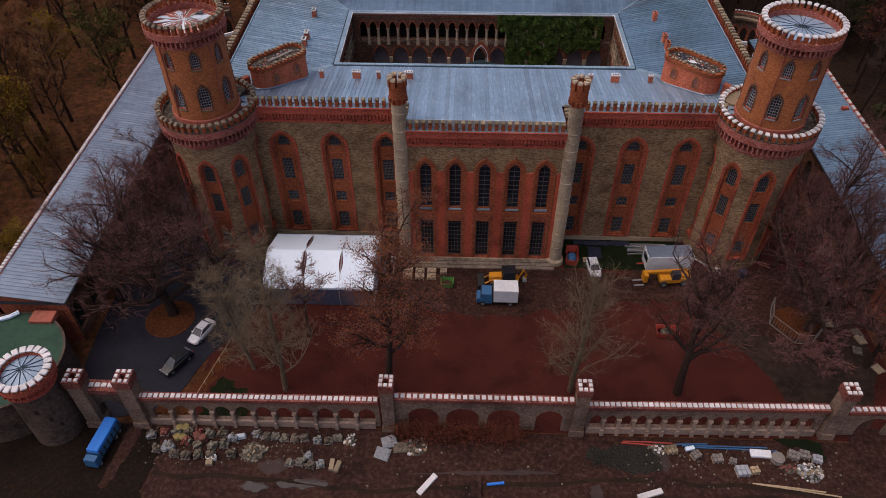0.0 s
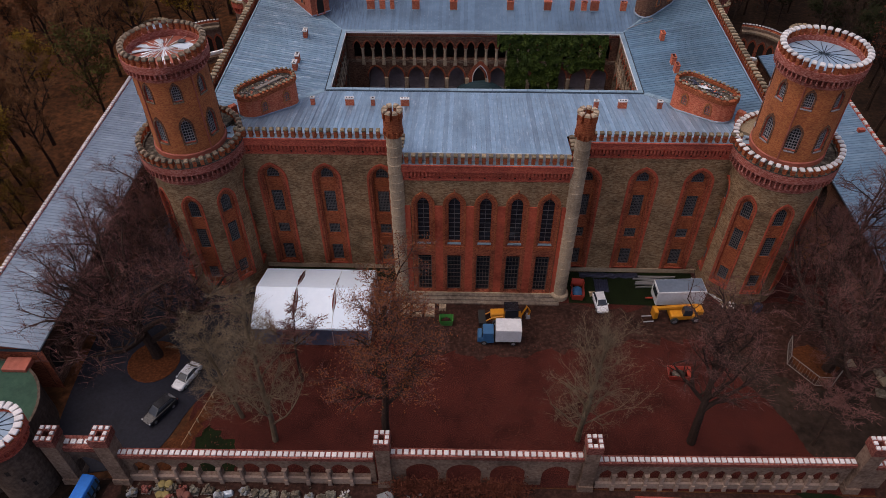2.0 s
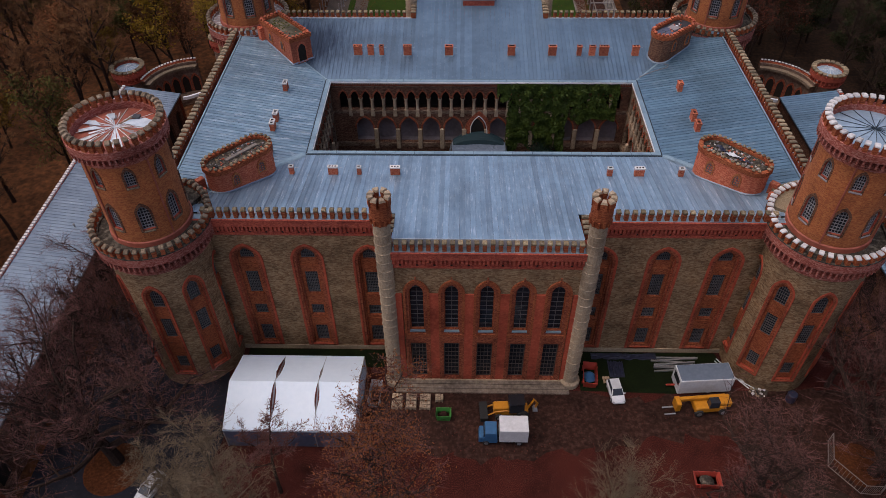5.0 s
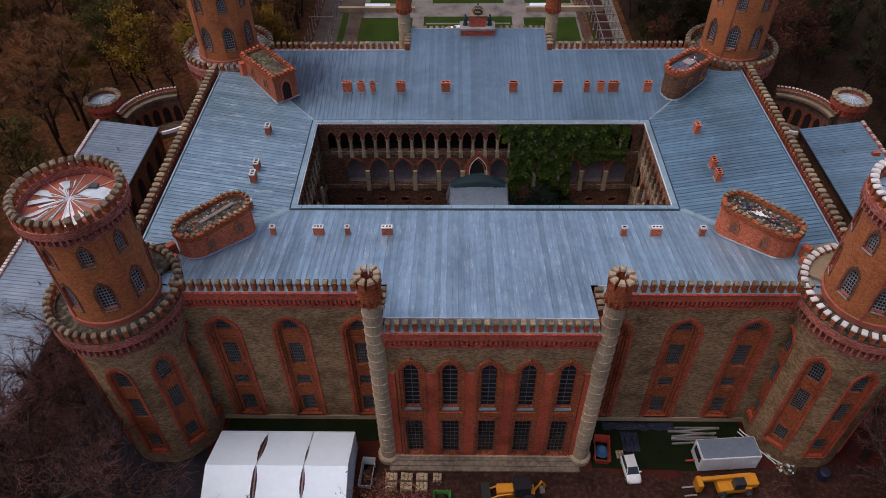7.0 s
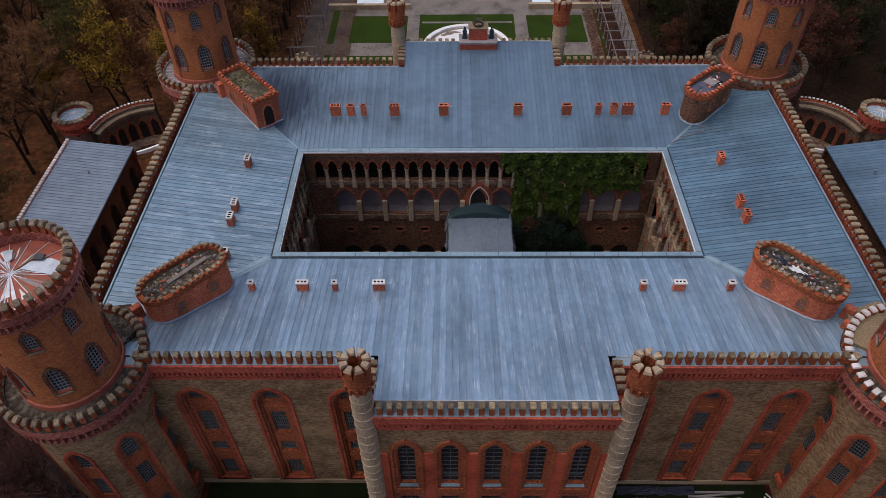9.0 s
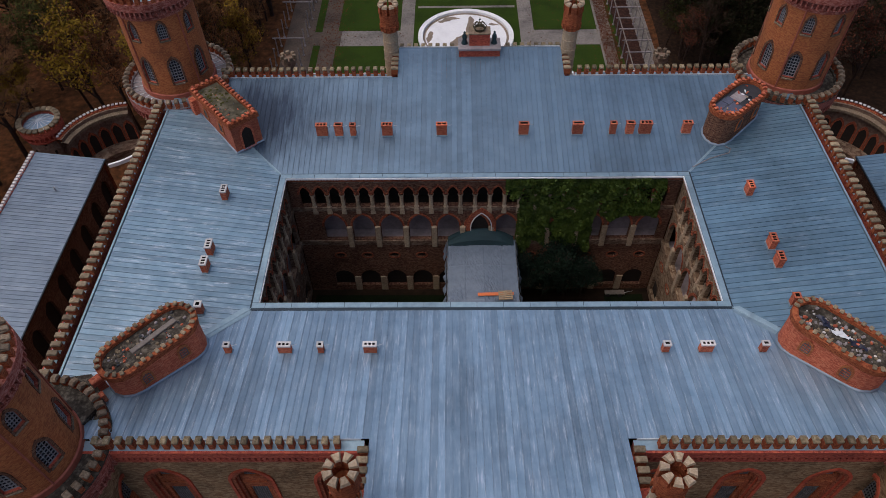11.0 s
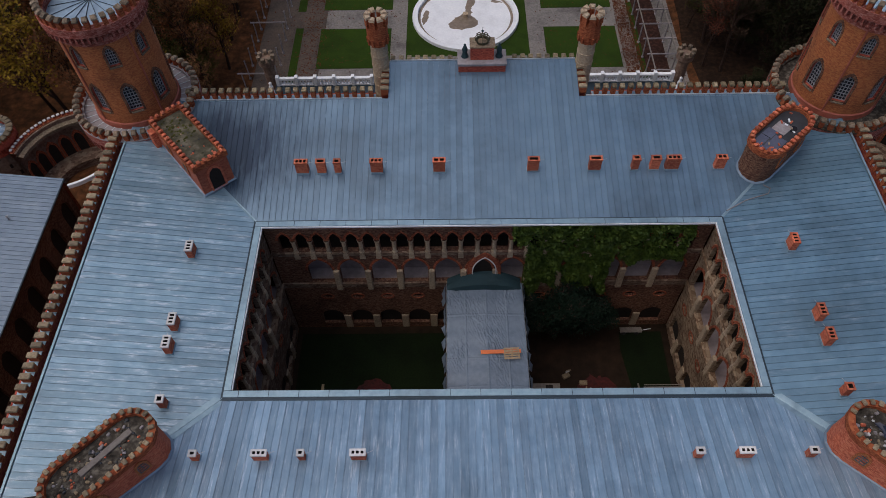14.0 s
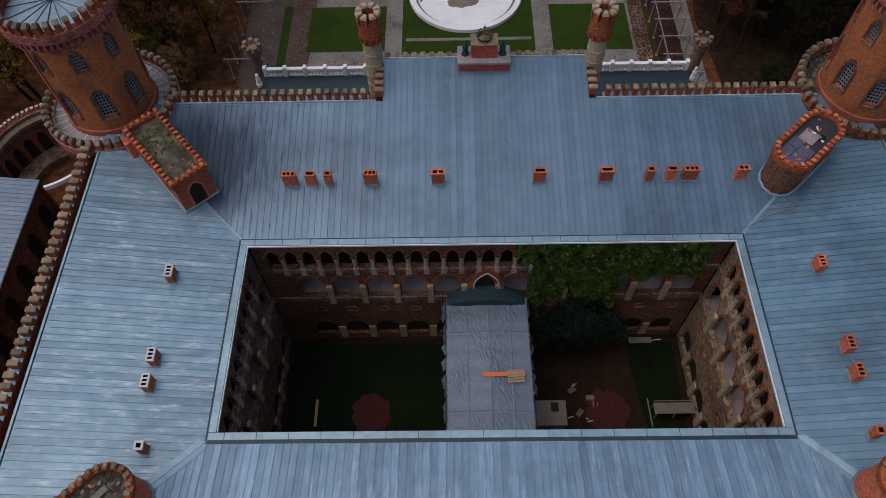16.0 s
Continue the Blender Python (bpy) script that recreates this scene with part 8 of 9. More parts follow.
for x, y, w, turn, mat, lab in ((22.6, 44.2, 1.2, 8, CAP_STONE, "wooden crate of rubble on the track"), (25.3, 43.6, 1.1, 30, OLD_WOOD, "brown wooden crate on the track"), (27.7, 43.2, 1.2, 4, OLD_WOOD, "brown wooden crate on the track"), (29.4, 42.9, 0.8, -20, OLD_WOOD, "tilted grey box on the track"), (30.2, 41.7, 1.5, 6, GREY, "pallet of grey sheets on the track"), (31.6, 41.8, 1.0, 10, WOOD, "stack of sawn boards on the track"), (36.7, 43.9, 1.3, -25, OLD_WOOD, "leaning wooden pallets on the track"), (38.0, 44.0, 1.2, -10, OLD_WOOD, "leaning wooden pallets on the track"), (39.3, 43.5, 1.1, -14, GREY, "pallet of grey blocks on the track")):
    pallet_stack(x, y, w, w * 0.85, 0.65, turn, mat, lab)
link("white_sheet", Shape(pose(33.0, 44.1, 0.0, 0, 0, -3)).box(-1.2, 1.2, -0.5, 0.5, 0, 0.3, chamfer=0.06).mesh("white_sheet", TORN), None, None, "white wrapped bundle on the track", "bundle")
link("blue_box", Shape(pose(24.8, 44.5, 0.0, 0, 0, 12)).box(-0.55, 0.55, -0.25, 0.25, 0, 0.35, chamfer=0.04).mesh("blue_box", CANVAS), None, None, "pale blue box beside the wall", "box")
link("cable_drum", Shape(pose(34.7, 43.4, 0.0)).lathe([(0.75, 0), (0.75, 0.1), (0.35, 0.12), (0.35, 0.55), (0.75, 0.57), (0.75, 0.67), (0, 0.67)], 18).mesh("cable_drum", OLD_WOOD), None, None, "grey wooden cable drum on its side", "drum")
for i, (x, y, l, turn, m, lab) in enumerate(((20.0, 45.2, 2.9, -1, RED, "red plastic pipe along the wall"), (19.0, 44.9, 2.2, -4, RED, "red plastic pipe along the wall"), (29.0, 44.9, 5.0, 0, BLUE, "long blue plastic pipe along the wall"), (30.0, 44.6, 5.0, -1, BLUE, "long blue plastic pipe along the wall"), (25.0, 45.1, 2.0, 3, BLUE, "long blue plastic pipe along the wall"), (36.0, 39.6, 4.6, -8, WOOD, "long timber batten on the track"), (35.0, 39.9, 4.0, -6, WOOD, "long timber batten on the track"))):
    link("pipe", Shape(pose(x, y, 0.1, 0, 0, turn)).tube([(-l, 0, 0), (0, 0.05, 0), (l, 0, 0)], 0.09, 6).mesh("pipe", m), None, None, lab, "pipe", "pipes and battens")
for x, y, l, w, turn, m, lab in ((-6.1, 39.0, 1.5, 0.33, 52, WHITE_STONE, "white sawn stone beam on the mud"), (19.1, 38.6, 1.5, 0.33, 18, WHITE_STONE, "white sawn stone beam on the mud"), (-0.5, 38.9, 1.4, 0.6, 88, MUD, "brown steel plate on the mud"), (1.7, 39.3, 1.0, 0.14, 8, SKY_BLUE, "bright blue pipe on the mud")):
    link("beam", Shape(pose(x, y, -0.02, 0, 0, turn)).box(-l, l, -w, w, 0, 0.3, chamfer=0.03).mesh("beam", m), None, None, lab, "beam")
PALE_MUD = material("drying_pale_mud", ((0.020, 0.0095, 0.0072), (0.044, 0.025, 0.020)), 1.0, 0.8, fine=1.2, stains=0.8)
DARK_GRAVEL = material("dark_mossy_gravel", ((0.008, 0.007, 0.006), (0.020, 0.018, 0.015), (0.048, 0.044, 0.038)), 1.0, 0.95, bump=0.05, fine=5, stains=0.8, spec=0.12)


for k, pts in enumerate((((-27.6, 38.2), (-25.6, 38.5), (-24.2, 38.2), (-25.4, 37.6)), ((-22.9, 38.6), (-20.0, 39.2), (-17.6, 39.2), (-18.6, 38.4)), ((-26.0, 40.9), (-23.6, 41.6), (-22.4, 40.4), (-24.6, 39.8)), ((21.4, 41.6), (22.1, 42.4), (21.9, 43.6), (21.2, 43.0)), ((12.6, 37.6), (13.6, 38.2), (13.4, 39.6), (12.7, 39.2)), ((-8, 40.3), (2, 41.0), (9, 41.0), (4, 40.5)))):
    flat("mud_patch", ragged(pts, 0.35, 3.0 * k), 0.022 + 0.001 * k, PALE_MUD, "pale drying patch of mud", "mud")
PUDDLE = material("standing_water_on_mud", ((0.022, 0.015, 0.013), (0.040, 0.028, 0.025)), 1.0, 0.22, fine=1.2, stains=0.4, spec=0.4)
flat("puddle", ragged([(-23.4, 38.6), (-21.0, 39.1), (-18.4, 39.1), (-17.6, 38.5), (-19.6, 38.1), (-22.2, 38.1)], 0.5, 21.0), 0.034, PUDDLE, "shallow puddle on the mud track", "puddle")
flat("puddle", ragged([(-27.4, 38.3), (-25.4, 38.6), (-24.4, 38.1), (-26.0, 37.6)], 0.4, 23.0), 0.034, PUDDLE, "shallow puddle on the mud track", "puddle")
flat("gate_drive", ragged([(44.4, 47.6), (48.6, 47.6), (50.6, 42.0), (55.5, 35.0), (48.6, 35.0), (45.4, 41.0)], 0.4, 25.0), 0.017, MUD, "muddy drive through the side gateway", "drive")
rs = random.Random(64)
s = Shape()
for k in range(300):
    near = rs.random() < 0.55
    x, y = (rs.uniform(-41, -15), rs.uniform(40.6, 45.4)) if near else (rs.uniform(18, 42), rs.uniform(39.6, 44.8))
    if k % 9 == 0:
        x, y = rs.uniform(-14, 20), rs.uniform(36.5, 44.0)
    s.at = pose(x, y, 0, rs.uniform(-20, 20), rs.uniform(-20, 20), rs.uniform(0, 180))
    d = rs.uniform(0.04, 0.14)
    s.box(-d, d, -d * 0.75, d * 0.75, -0.03, d * 1.1, rs.choice((0, 0, 1, 2, 2, 2, 2, 2)), taper=d * 0.2)
link("loose_stones", s.mesh("loose_stones", [MOSSY, CAP_STONE, OLIVE_STONE, WALL_BRICK, WHITE_STONE]), None, None, "small broken stones strewn over the mud track", "stones", kind="stuff")
flat("gravel_bed", ragged([(13.0, 44.2), (21.2, 44.6), (21.4, 41.8), (17, 41.4), (13.4, 42.2)], 0.7, 40.0), 0.02, DARK_GRAVEL, "dark mossy gravel bed on the track", "gravel")
flat("verge", ragged([(-75, 27), (-42, 27), (-38, 33), (-38.8, 38), (-41.6, 45.4), (-75, 45.6)], 0.7, 50.0), 0.014, VERGE, "dark leaf-strewn verge beside the track", "verge")
flat("verge", ragged([(-42.6, 45.4), (-41.2, 45.4), (-41.6, 42.0), (-42.6, 38.0), (-43.6, 38.0)], 0.4, 60.0), 0.018, MUD, "strip of red-brown leaves beside the gateway", "verge")
flat("weeds", ragged([(35.4, 45.9), (40.0, 46.0), (40.4, 43.6), (38.6, 44.8)], 0.5, 70.0), 0.03, DARK_GRASS, "dark weeds at the wall's foot", "weeds")
for k, (x0, y0, x1, y1) in enumerate(((-14, 38.0, 20, 40.6), (-10, 36.4, 34, 38.6), (-38, 39.6, -14, 38.4), (22, 40.6, 46, 38.4))):
    s = Shape()
    vs = []
    for i in range(41):
        u = i / 40
        x, y = x0 + (x1 - x0) * u, y0 + (y1 - y0) * u + 0.8 * noise.noise((u * 4, k * 3.0, 1.0))
        w = 0.28 + 0.2 * noise.noise((u * 9, k, 2.0))
        vs += [(x, y - w, 0.006), (x, y - w * 0.4, 0.05 + 0.03 * noise.noise((u * 14, k, 5.0))), (x, y + w * 0.5, 0.02), (x, y + w, 0.006)]
    s.add(vs, [(4 * i + j, 4 * i + 4 + j, 4 * i + 5 + j, 4 * i + 1 + j) for i in range(40) for j in range(3)])
    link("rut", s.mesh("rut", DARK_EARTH), None, None, "dark wheel rut in the mud track", "rut", kind="structure")

YARD_MUD = material("olive_brown_yard_mud", ((0.014, 0.0088, 0.0062), (0.030, 0.0185, 0.0135), (0.048, 0.030, 0.023)), 1.0, 0.8, bump=0.03, fine=1.1, stains=0.8, spec=0.12)
flat("yard_mud", ragged([(30.5, 67.2), (31.6, 64.0), (34.0, 60.8), (36.8, 56.4), (38.6, 51.6), (41.0, 48.6), (47.2, 48.2), (49.8, 53.0), (51.8, 58.0), (51.6, 65.0), (47.0, 68.6), (38.0, 70.2), (33.0, 69.8)], 0.5, 120.0), 0.009, YARD_MUD, "olive-brown trampled mud by the side gateway", "mud")
flat("leaf_bed", ragged([(41.3, 66.6), (41.2, 63.6), (43.2, 61.8), (45.6, 62.6), (46.8, 65.4), (44.0, 67.4)], 0.4, 122.0), 0.026, BED_LEAVES, "orange leaves inside the site fence", "leaves")
# site fence round the big tree, and along the drive


def fence_panel(x0, y0, x1, y1):
    t = thing("site_fence", pose((x0 + x1) / 2, (y0 + y1) / 2, 0), "galvanised mesh fence panel", "fence", "site fences")
    part("frame", Shape().tube([(x0, y0, 0.1), (x0, y0, 1.9), (x1, y1, 1.9), (x1, y1, 0.1), (x0, y0, 0.12)], 0.05, 5), OLD_WOOD, t)
    for i in range(1, 10):
        p = Vector((x0, y0)).lerp(Vector((x1, y1)), i / 10)
        part("wire", Shape().tube([(p.x, p.y, 0.12), (p.x, p.y, 1.88)], 0.018, 3), OLD_WOOD, t)


for a, b in (((41.2, 67.5), (40.0, 64.2)), ((40.0, 64.2), (42.4, 60.9)), ((42.4, 60.9), (44.5, 60.8)), ((44.7, 61.0), (47.2, 63.6)), ((47.2, 63.6), (47.4, 65.8))):
    fence_panel(*a, *b)
for i in range(7):
    p, q = Vector((-32.6, 62.5)).lerp(Vector((-35.6, 50.0)), i / 7), Vector((-32.6, 62.5)).lerp(Vector((-35.6, 50.0)), (i + 1) / 7)
    t = thing("drive_fence", pose(p.x, p.y, 0), "low post and rail edging along the drive", "fence", "drive edging")
    part("post", Shape().box(p.x - 0.06, p.x + 0.06, p.y - 0.06, p.y + 0.06, 0, 0.9), WOOD, t)
    part("rail", Shape().tube([(p.x, p.y, 0.8), (q.x, q.y, 0.8)], 0.04, 5), WOOD, t)
for x, y in ((48.0, 64.5), (51.4, 61.8), (50.3, 59.9), (51.4, 62.9), (51.8, 56.9)):
    link("stone_slab", rock(pose(x, y, 0, 0, 0, x * 30), 0.7, 0.55, 0.35, int(x * 7)).mesh("stone_slab", rnd.choice([CAP_STONE, OLIVE_STONE])), None, None, "pale stone lying among leaves", "stone", "yard stones")


# ---- trees ----
def tree_meshes(name, seed, height, spread, twigs, bark, twig_mat, leaves=0, leaf_mat=None, leaf=0.16, low=0.25, thick=0.03, limbs=7, lean=0.0, coarse=False, rise=0.0, girth=0.03, heavy=0.56):
    """Trunk with limbs, and a crown of twigs (and leaves), round the tree's foot."""
    r = random.Random(seed)
    wood, crown = Shape(), Shape()
    tips = []

    def grow(p, d, length, rad, level):
        n = (5, 5, 4, 3)[level]
        pts, rads = [p.copy()], [rad]
        for i in range(n):
            d = (d + Vector((r.gauss(0, 1), r.gauss(0, 1), r.gauss(0, 0.7))) * (0.07, 0.17, 0.22, 0.25)[level] + Vector((0, 0, (0.0, 0.06, 0.03, 0.02)[level]))).normalized()
            p = p + d * length / n
            pts.append(p.copy())
            rads.append(rad * (1 - 0.72 * (i + 1) / n))
        if level == 3 and coarse:
            q = (pts[-1] - pts[0]).orthogonal().normalized() * thick
            wood.add([pts[0] - q, pts[0] + q, pts[-1]], [(0, 1, 2)])
        else:
            wood.tube(pts, rads, (8, 6, 4, 3)[level] if not coarse else (6, 4, 3, 3)[level])
        if level == 3:
            tips.append((pts, d))
            return
        k = (limbs, 7, 4 if coarse else 8)[level]
        for i in range(k):
            u = low + (1 - low) * (i + r.uniform(0.1, 0.9)) / k if level == 0 else 0.15 + 0.85 * (i + r.uniform(0, 1)) / k
            j = min(int(u * n), n - 1)
            q = pts[j].lerp(pts[j + 1], u * n - j)
            a = r.uniform(0, 2 * math.pi) if level else 2.4 * i + r.uniform(-0.4, 0.4)
            side = Vector((math.cos(a), math.sin(a), 0))
            if level == 0:
                nd = (side * 1.0 + Vector((0, 0, 0.35 + 0.9 * u + rise))).normalized()
                ln = spread * (1.15 - 0.5 * u) * r.uniform(0.8, 1.15)
            else:
                nd = (d * 0.75 + side * 0.8 + Vector((0, 0, r.uniform(-0.15, 0.45)))).normalized()
                ln = length * (0.55 if level == 1 else 0.5) * r.uniform(0.7, 1.2) * (1.15 - 0.4 * u)
            grow(q, nd, ln, max(0.015, rads[j] * (heavy if level == 0 else 0.56)), level + 1)

    grow(Vector((0, 0, -0.2)), Vector((lean, 0, 1)).normalized(), height * 0.72, height * girth, 0)
    vs, fs = [], []
    for pts, d in tips:
        for i in range(twigs):
            p = pts[r.randrange(len(pts))]
            e = (d + Vector((r.gauss(0, 0.6), r.gauss(0, 0.6), r.gauss(0.1, 0.5)))).normalized() * r.uniform(0.5, 1.5) * spread / 9
            w = e.orthogonal().normalized() * thick
            k = len(vs)
            m = p + e * 0.55 + Vector((r.gauss(0, 0.08), r.gauss(0, 0.08), r.gauss(0, 0.08)))
            f2 = p + e * 0.9 + w.cross(e).normalized() * r.uniform(-0.4, 0.4)
            vs += [p - w, p + w, p + e, m, m + w, f2]
            fs += [(k, k + 1, k + 2), (k + 3, k + 4, k + 5)]
    crown.add(vs, fs, 0)
    vs, fs = [], []
    for i in range(leaves):
        pts, d = tips[r.randrange(len(tips))]
        p = pts[r.randrange(1, len(pts))] + Vector((r.gauss(0, 0.45), r.gauss(0, 0.45), r.gauss(0, 0.35)))
        a = Vector((r.gauss(0, 1), r.gauss(0, 1), r.gauss(0, 0.6))).normalized() * leaf * r.uniform(0.6, 1.3)
        b = a.orthogonal().normalized() * leaf * 0.55
        k = len(vs)
        vs += [p - a, p + b, p + a, p - b]
        fs.append((k, k + 1, k + 2, k + 3))
    crown.add(vs, fs, 1)
    return wood.mesh("trunk", bark), crown.mesh("crown", [twig_mat, leaf_mat or twig_mat])


def tree(meshes, at, label, group="", scale=1.0):
    t = thing("tree", at, label, "tree", group)
    m = at @ Matrix.Scale(scale, 4)
    link("trunk", meshes[0], t, m)
    link("crown", meshes[1], t, m)
    return t


OAK = tree_meshes("oak", 11, 14, 13.5, 9, BARK, TWIG, low=0.22, limbs=10, thick=0.017, rise=-0.1, girth=0.055, heavy=0.72)
PALE = tree_meshes("pale", 21, 29, 6.4, 6, PALE_TWIG, PALE_TWIG, low=0.14, limbs=19, thick=0.016, rise=0.75, girth=0.013, heavy=0.36)
RUSSET_TREE = tree_meshes("russet", 31, 32, 8.0, 6, BARK, TWIG, 7500, RUSSET, 0.10, low=0.3, limbs=14, thick=0.016, rise=0.45, girth=0.016, heavy=0.66)
BARE = tree_meshes("bare", 41, 20, 9.5, 8, BARK, TWIG, low=0.22, limbs=10, thick=0.016, rise=0.25, girth=0.02, heavy=0.66)
FORKED = tree_meshes("forked", 45, 26, 9.5, 5, BARK, TWIG, low=0.28, limbs=10, thick=0.016, rise=0.55, girth=0.021, heavy=0.74)
THIN = tree_meshes("thin", 51, 13, 5.0, 7, BARK, TWIG, low=0.35, limbs=6, lean=0.15, girth=0.018, heavy=0.66)
tree(OAK, pose(-43.0, 63.6, 0), "broad bare oak in a round bed of leaves", "yard trees", 1.05)
tree(BARE, pose(-50.2, 70.5, 0, 0, 0, 80), "bare tree beside the low range", "yard trees", 1.0)
tree(BARE, pose(-51.0, 65.5, 0, 0, 0, 10), "bare tree with pinkish twigs beside the low range", "yard trees", 0.95)
tree(BARE, pose(-44.5, 76.5, 0, 0, 0, 190), "bare tree below the round tower", "yard trees", 0.85)
tree(BARE, pose(-41.8, 71.8, 0, 0, 0, 260), "bare tree at the foot of the round tower", "yard trees", 0.8)
tree(FORKED, pose(-47.6, 78.5, 0, 0, 0, 150), "bare tree between the tower and the low range", "yard trees", 0.75)
tree(BARE, pose(-48.5, 85.0, 0, 0, 0, 30), "bare tree between the tower and the low range", "yard trees", 0.9)
tree(RUSSET_TREE, pose(-11.5, 51.8, 0, 0, 0, 40), "tall bare tree still hung with russet leaves", "yard trees", 1.0)
tree(PALE, pose(-24.8, 51.4, 0, 0, 0, 20), "upright bare tree with pale twigs", "yard trees", 1.0)
tree(PALE, pose(-29.5, 54.5, 0, 0, 0, 120), "upright bare tree with pale twigs", "yard trees", 0.8)
tree(THIN, pose(-23.0, 60.0, 0, 0, 0, 90), "slim bare tree before the tent", "yard trees", 1.0)
tree(PALE, pose(11.4, 52.4, 0, 0, 0, 200), "upright bare tree with pale twigs", "yard trees", 0.98)
tree(FORKED, pose(24.9, 52.4, 0, 0, 0, 10), "tall forked bare tree with dark limbs", "yard trees", 1.0)
tree(THIN, pose(39.2, 52.4, 0, 0, 0, 30), "slim leaning bare tree", "yard trees", 0.9)
tree(OAK, pose(45.0, 63.6, 0, 0, 0, 100), "broad bare oak inside a site fence", "yard trees", 1.0)
tree(BARE, pose(44.0, 75.5, 0, 0, 0, 300), "bare tree below the round tower", "yard trees", 0.9)
tree(BARE, pose(51.5, 80.0, 0, 0, 0, 20), "bare tree beside the low range", "yard trees", 1.05)
tree(BARE, pose(50.0, 69.0, 0, 0, 0, 140), "bare tree below the round tower", "yard trees", 1.05)
tree(BARE, pose(50.5, 57.5, 0, 0, 0, 250), "bare tree at the yard's edge", "yard trees", 0.9)

# woods round the palace
W = [tree_meshes("wood", 101, 25, 6.0, 15, BARK, WOOD_TWIG, low=0.36, limbs=10, thick=0.032, girth=0.014, heavy=0.66, coarse=True, rise=0.7),
     tree_meshes("wood", 102, 20, 6.5, 5, BARK, WOOD_TWIG, 3200, GOLD, 0.22, low=0.3, limbs=8, thick=0.04, girth=0.014, heavy=0.66, coarse=True, rise=0.3),
     tree_meshes("wood", 103, 18, 6.5, 5, BARK, WOOD_TWIG, 3400, OLIVE, 0.22, low=0.25, limbs=8, thick=0.04, girth=0.014, heavy=0.66, coarse=True, rise=0.3),
     tree_meshes("wood", 104, 23, 6.5, 12, BARK, WOOD_TWIG, 1500, RUSSET, 0.2, low=0.35, limbs=8, thick=0.035, girth=0.014, heavy=0.66, coarse=True, rise=0.6)]
DARK_LEAF = material("dark_evergreen_leaves", ((0.010, 0.013, 0.005), (0.030, 0.034, 0.011)), 1.0, 0.85, fine=0.8, tint=0.3, spec=0.12)
# Darker twig copy: the shaded look of the right woods is put into it.
DIM_TWIG = material("dimmed_woodland_twigs", ((0.028, 0.017, 0.011), (0.065, 0.04, 0.026)), 1.0, 0.95, fine=2, spec=0.12)
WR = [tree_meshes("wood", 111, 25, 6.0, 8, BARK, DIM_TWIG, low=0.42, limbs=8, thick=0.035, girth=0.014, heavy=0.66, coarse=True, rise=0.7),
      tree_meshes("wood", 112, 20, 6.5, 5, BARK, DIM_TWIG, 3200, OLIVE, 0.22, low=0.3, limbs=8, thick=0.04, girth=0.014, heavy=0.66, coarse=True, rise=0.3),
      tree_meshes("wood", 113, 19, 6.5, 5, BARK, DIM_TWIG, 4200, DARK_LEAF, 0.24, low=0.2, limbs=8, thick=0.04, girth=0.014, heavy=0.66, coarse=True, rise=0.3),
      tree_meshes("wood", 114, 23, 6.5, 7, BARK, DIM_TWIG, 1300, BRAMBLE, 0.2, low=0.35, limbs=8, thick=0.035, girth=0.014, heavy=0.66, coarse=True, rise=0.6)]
R_LABELS = ("bare dark woodland tree", "woodland tree with dull green leaves", "woodland tree with dense dark leaves", "woodland tree with a few brown leaves")
LABELS = ("bare woodland tree", "woodland tree with yellow autumn leaves", "woodland tree with dull green leaves", "woodland tree with a few russet leaves")
rt = random.Random(77)
spots = []
tries = 0
while len(spots) < 460 and tries < 30000:
    tries += 1
    x, y = rt.uniform(-125, 125), rt.uniform(40, 240)
    if abs(x) < 69 and y < 146 or abs(x) < 37 and y < 208 or abs(x) < 49 and y < 152 or y < 60 and abs(x) < 74:
        continue
    if any((x - a) ** 2 + (y - b) ** 2 < 23 for a, b in spots):
        continue
    spots.append((x, y))
spots.sort(key=lambda p: max(abs(p[0]) - 66, 0) + max(0, p[1] - 150) * 0.6)
far = Shape()
for i, (x, y) in enumerate(spots):
    gold = noise.noise((x * 0.03, y * 0.03, 0))
    k = rt.choices((0, 1, 2, 3), (6, (4.0 if x < -60 and 60 < y < 100 else max(0.4, 1.4 + 6 * gold)) if x < 0 else 0.5, 1.6 if x < 0 else 7, 4))[0]
    turn, size = rt.uniform(0, 360), rt.uniform(0.75, 1.2)
    if i < 270:
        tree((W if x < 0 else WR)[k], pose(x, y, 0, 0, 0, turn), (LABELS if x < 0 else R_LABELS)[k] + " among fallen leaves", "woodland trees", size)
    else:
        far.tube([(x, y, -0.2), (x + 0.2, y, 6), (x, y, 13 * size)], [0.3, 0.2, 0.05], 4, 0)
        vs, fs = [], []
        for q in range(320):
            p = Vector((x + rt.gauss(0, 2.3), y + rt.gauss(0, 2.3), 11 * size + rt.gauss(0, 3.0)))
            a = Vector((rt.gauss(0, 1), rt.gauss(0, 1), rt.gauss(0, 1))).normalized() * rt.uniform(0.5, 1.3)
            b = a.orthogonal().normalized() * (0.06 if k in (0, 3) else 0.3)
            c = len(vs)
            vs += [p - a, p + b, p + a, p - b]
            fs.append((c, c + 1, c + 2, c + 3))
        far.add(vs, fs, (1, 2, 3, 1)[k])
link("woodland", far.mesh("woodland", [BARK, WOOD_TWIG, GOLD, OLIVE]), None, None, "far autumn woods behind the palace", "woods", kind="stuff")

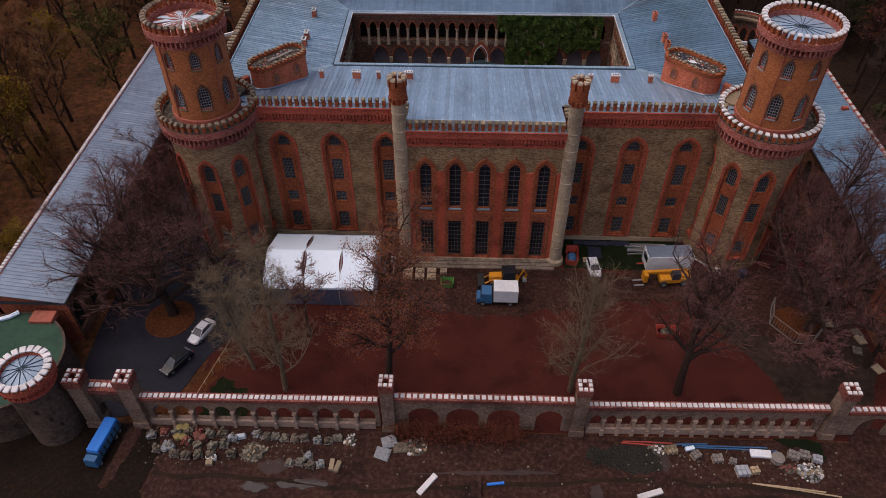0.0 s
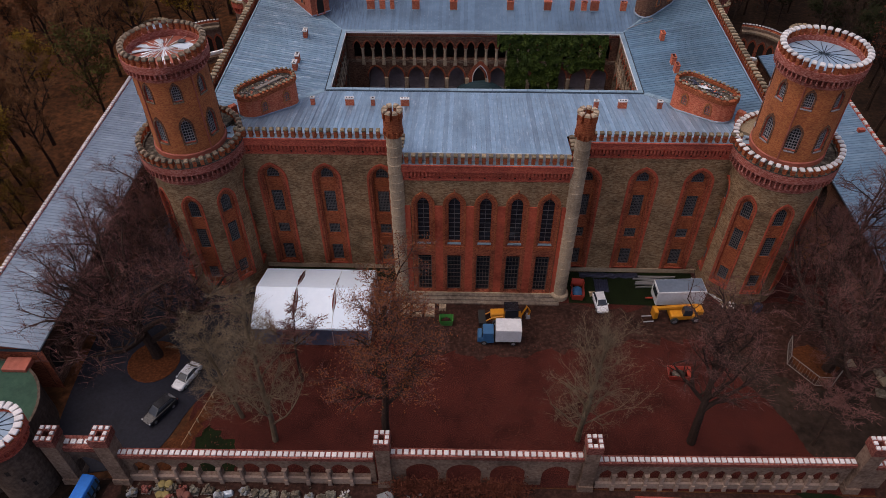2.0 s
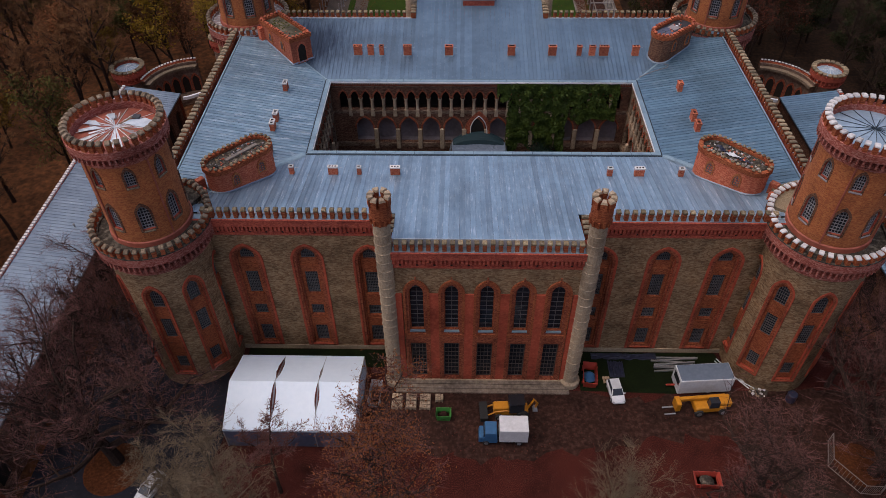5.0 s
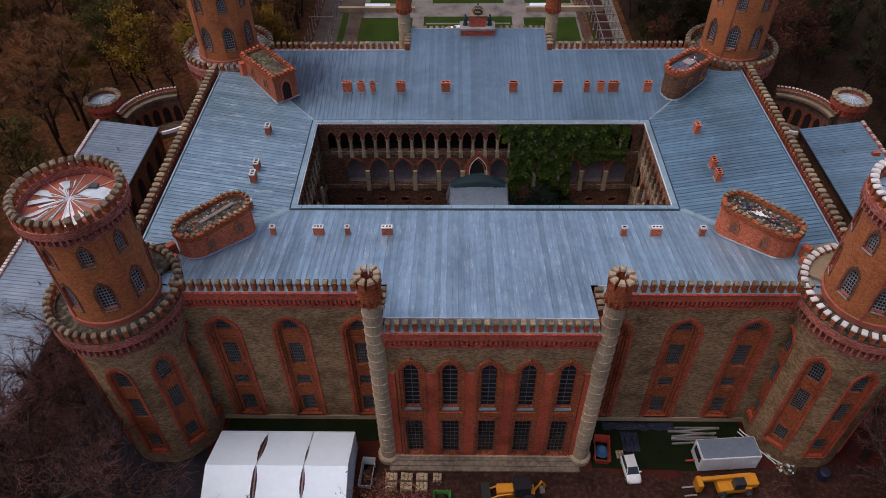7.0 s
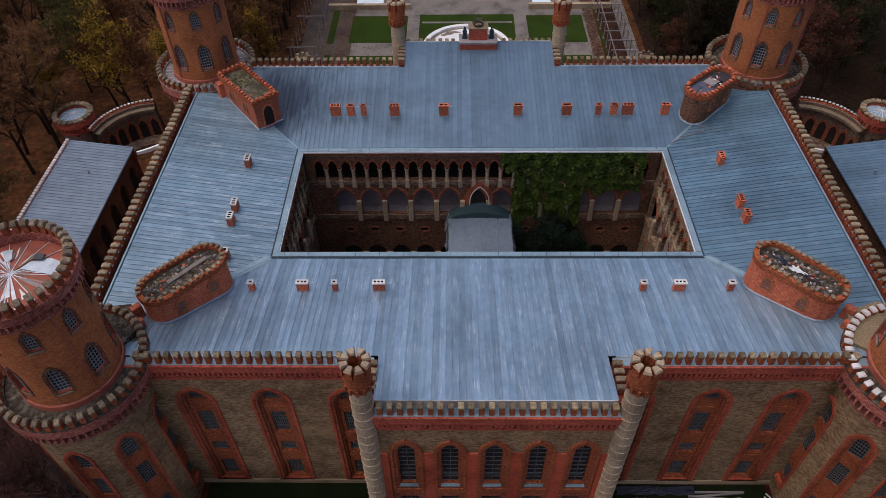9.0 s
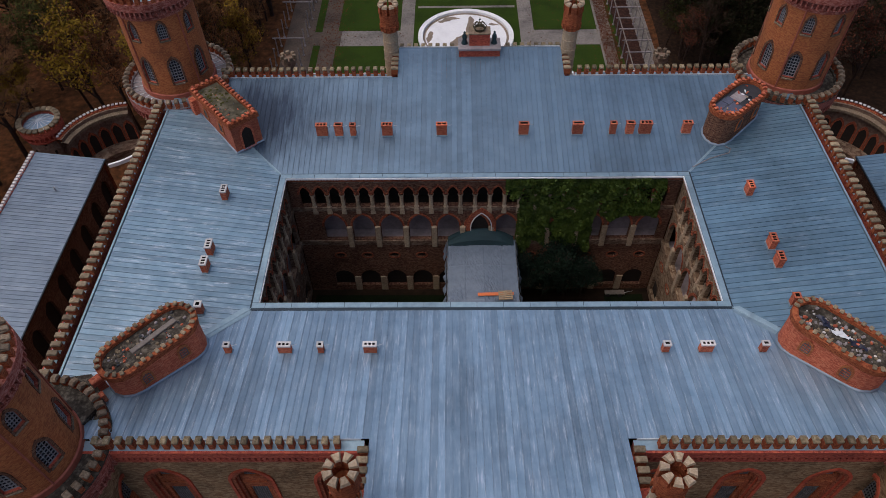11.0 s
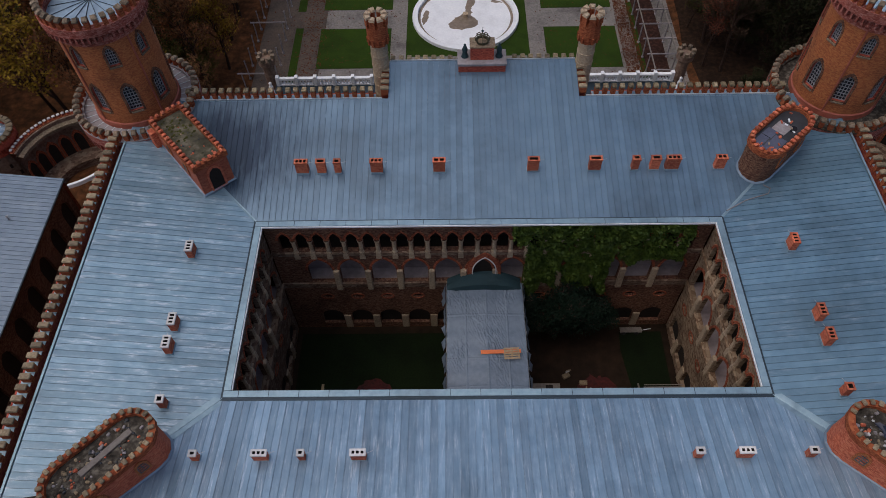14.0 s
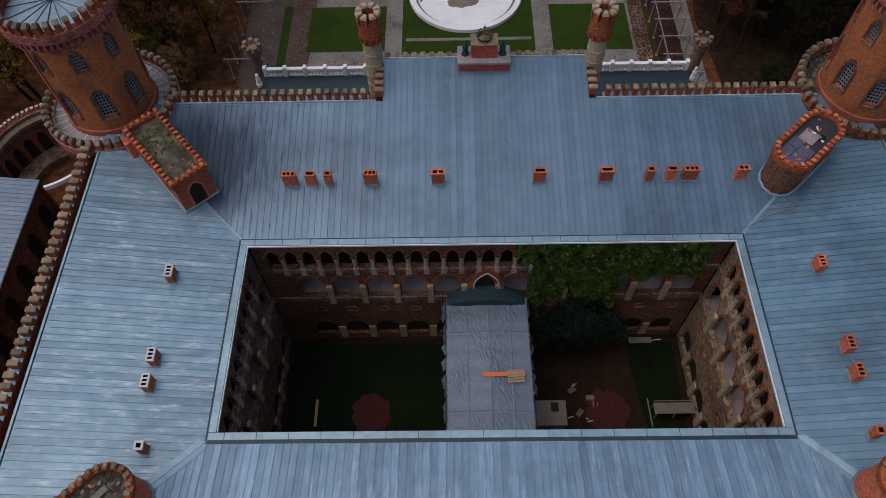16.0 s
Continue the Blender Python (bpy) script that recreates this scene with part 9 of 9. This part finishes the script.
for x, y, size in ((-70.5, 86.5, 0.62), (-66.5, 70.0, 0.55), (-71.0, 93.0, 0.6), (-90.5, 166.0, 0.9), (-73.0, 149.5, 0.7)):
    tree(W[1], pose(x, y, 0, 0, 0, x * 37), "small woodland tree with bright yellow leaves", "woodland trees", size)

# thickets beside the garden
for sx in (-1, 1):
    done = []
    while len(done) < 26:
        x, y = sx * rt.uniform(36 if sx > 0 else 38, 50), rt.uniform(147, 205)
        if any((x - a) ** 2 + (y - b) ** 2 < 12 for a, b in done):
            continue
        done.append((x, y))
        k = rt.choice((1, 1, 2, 3) if sx > 0 else (0, 0, 3, 2))
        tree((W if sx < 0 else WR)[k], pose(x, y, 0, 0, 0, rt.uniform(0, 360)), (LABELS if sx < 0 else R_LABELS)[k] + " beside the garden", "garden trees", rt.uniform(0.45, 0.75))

# ivy on the courtyard wall, and the tree before it
ri = random.Random(9)
s = Shape()
vs, fs = [], []
for i in range(36000):
    x = ri.uniform(2.6, 20.5)
    edge = 0.5 + 0.5 * math.sin(x * 1.7) * math.sin(x * 0.6 + 1)
    wob = noise.noise((x * 0.45, 3.0, 0)) * 2.5
    low = 13.6 + 1.5 * edge + wob if x > 13.2 else (18.5 + wob * 0.5 if x < 4.2 else 7.5 + 3 * edge + wob)
    z = 20.9 - (20.9 - low) * ri.random() ** 0.9
    if noise.noise((x * 0.55, z * 0.5, 7)) < (-0.4 if z < 16 else -0.6) or z < 15.5 and ri.random() < 0.1:
        continue
    if 16.4 < z < 19.3 and ri.random() < 0.55 + 0.4 * noise.noise((x * 0.7, z * 0.3, 11)) + (0.25 if x > 14 else 0):
        continue
    lump = 0.55 + 1.1 * noise.noise((x * 0.9, z * 0.7, 15.0))
    dpt = ri.uniform(0.05, 1.0) * max(0.12, lump)
    p = Vector((x, CY1 - 0.15 - dpt, z))
    a = Vector((ri.gauss(0, 1), ri.gauss(0, 0.6), ri.gauss(0, 1))).normalized() * ri.uniform(0.12, 0.26)
    b = a.cross(Vector((ri.gauss(0, 0.4), -1, ri.gauss(0.4, 0.3)))).normalized() * ri.uniform(0.08, 0.18)
    k = len(vs)
    vs += [p - a, p + b, p + a, p - b]
    fs.append((k, k + 1, k + 2, k + 3))
s.add(vs, fs)
link("ivy", s.mesh("ivy", IVY), None, None, "thick green ivy hanging on the courtyard wall", "ivy", kind="stuff")
COURT_TREE = tree_meshes("court", 61, 12.5, 3.0, 2, BARK, TWIG, 11000, COURT_LEAF, 0.17, low=0.3, limbs=13, girth=0.016)
for x, turn, size in ((5.6, 0, 0.82), (8.2, 130, 1.0), (11.0, 250, 0.95), (13.4, 40, 0.75)):
    tree(COURT_TREE, pose(x, 112.9, 0, 0, 0, turn), "dark green tree against the courtyard wall", "court trees", size)
ri = random.Random(19)
s = Shape()
vs, fs = [], []
for i in range(7000):
    c = ri.choice((-9.0, -7.4, -5.5, -3.5, -1.5, 0.4, 2.4, 3.6))
    p = Vector((c + ri.gauss(0, 0.9), 45.9 - abs(ri.gauss(0, 0.8)), abs(ri.gauss(0, 1.2)) + 0.05))
    a = Vector((ri.gauss(0, 1), ri.gauss(0, 1), ri.gauss(0, 1))).normalized() * ri.uniform(0.08, 0.2)
    b = a.orthogonal().normalized() * 0.07
    k = len(vs)
    vs += [p - a, p + b, p + a, p - b]
    fs.append((k, k + 1, k + 2, k + 3))
s.add(vs, fs)
link("brambles", s.mesh("brambles", BRAMBLE), None, None, "russet brambles against the garden wall", "brambles", kind="stuff")
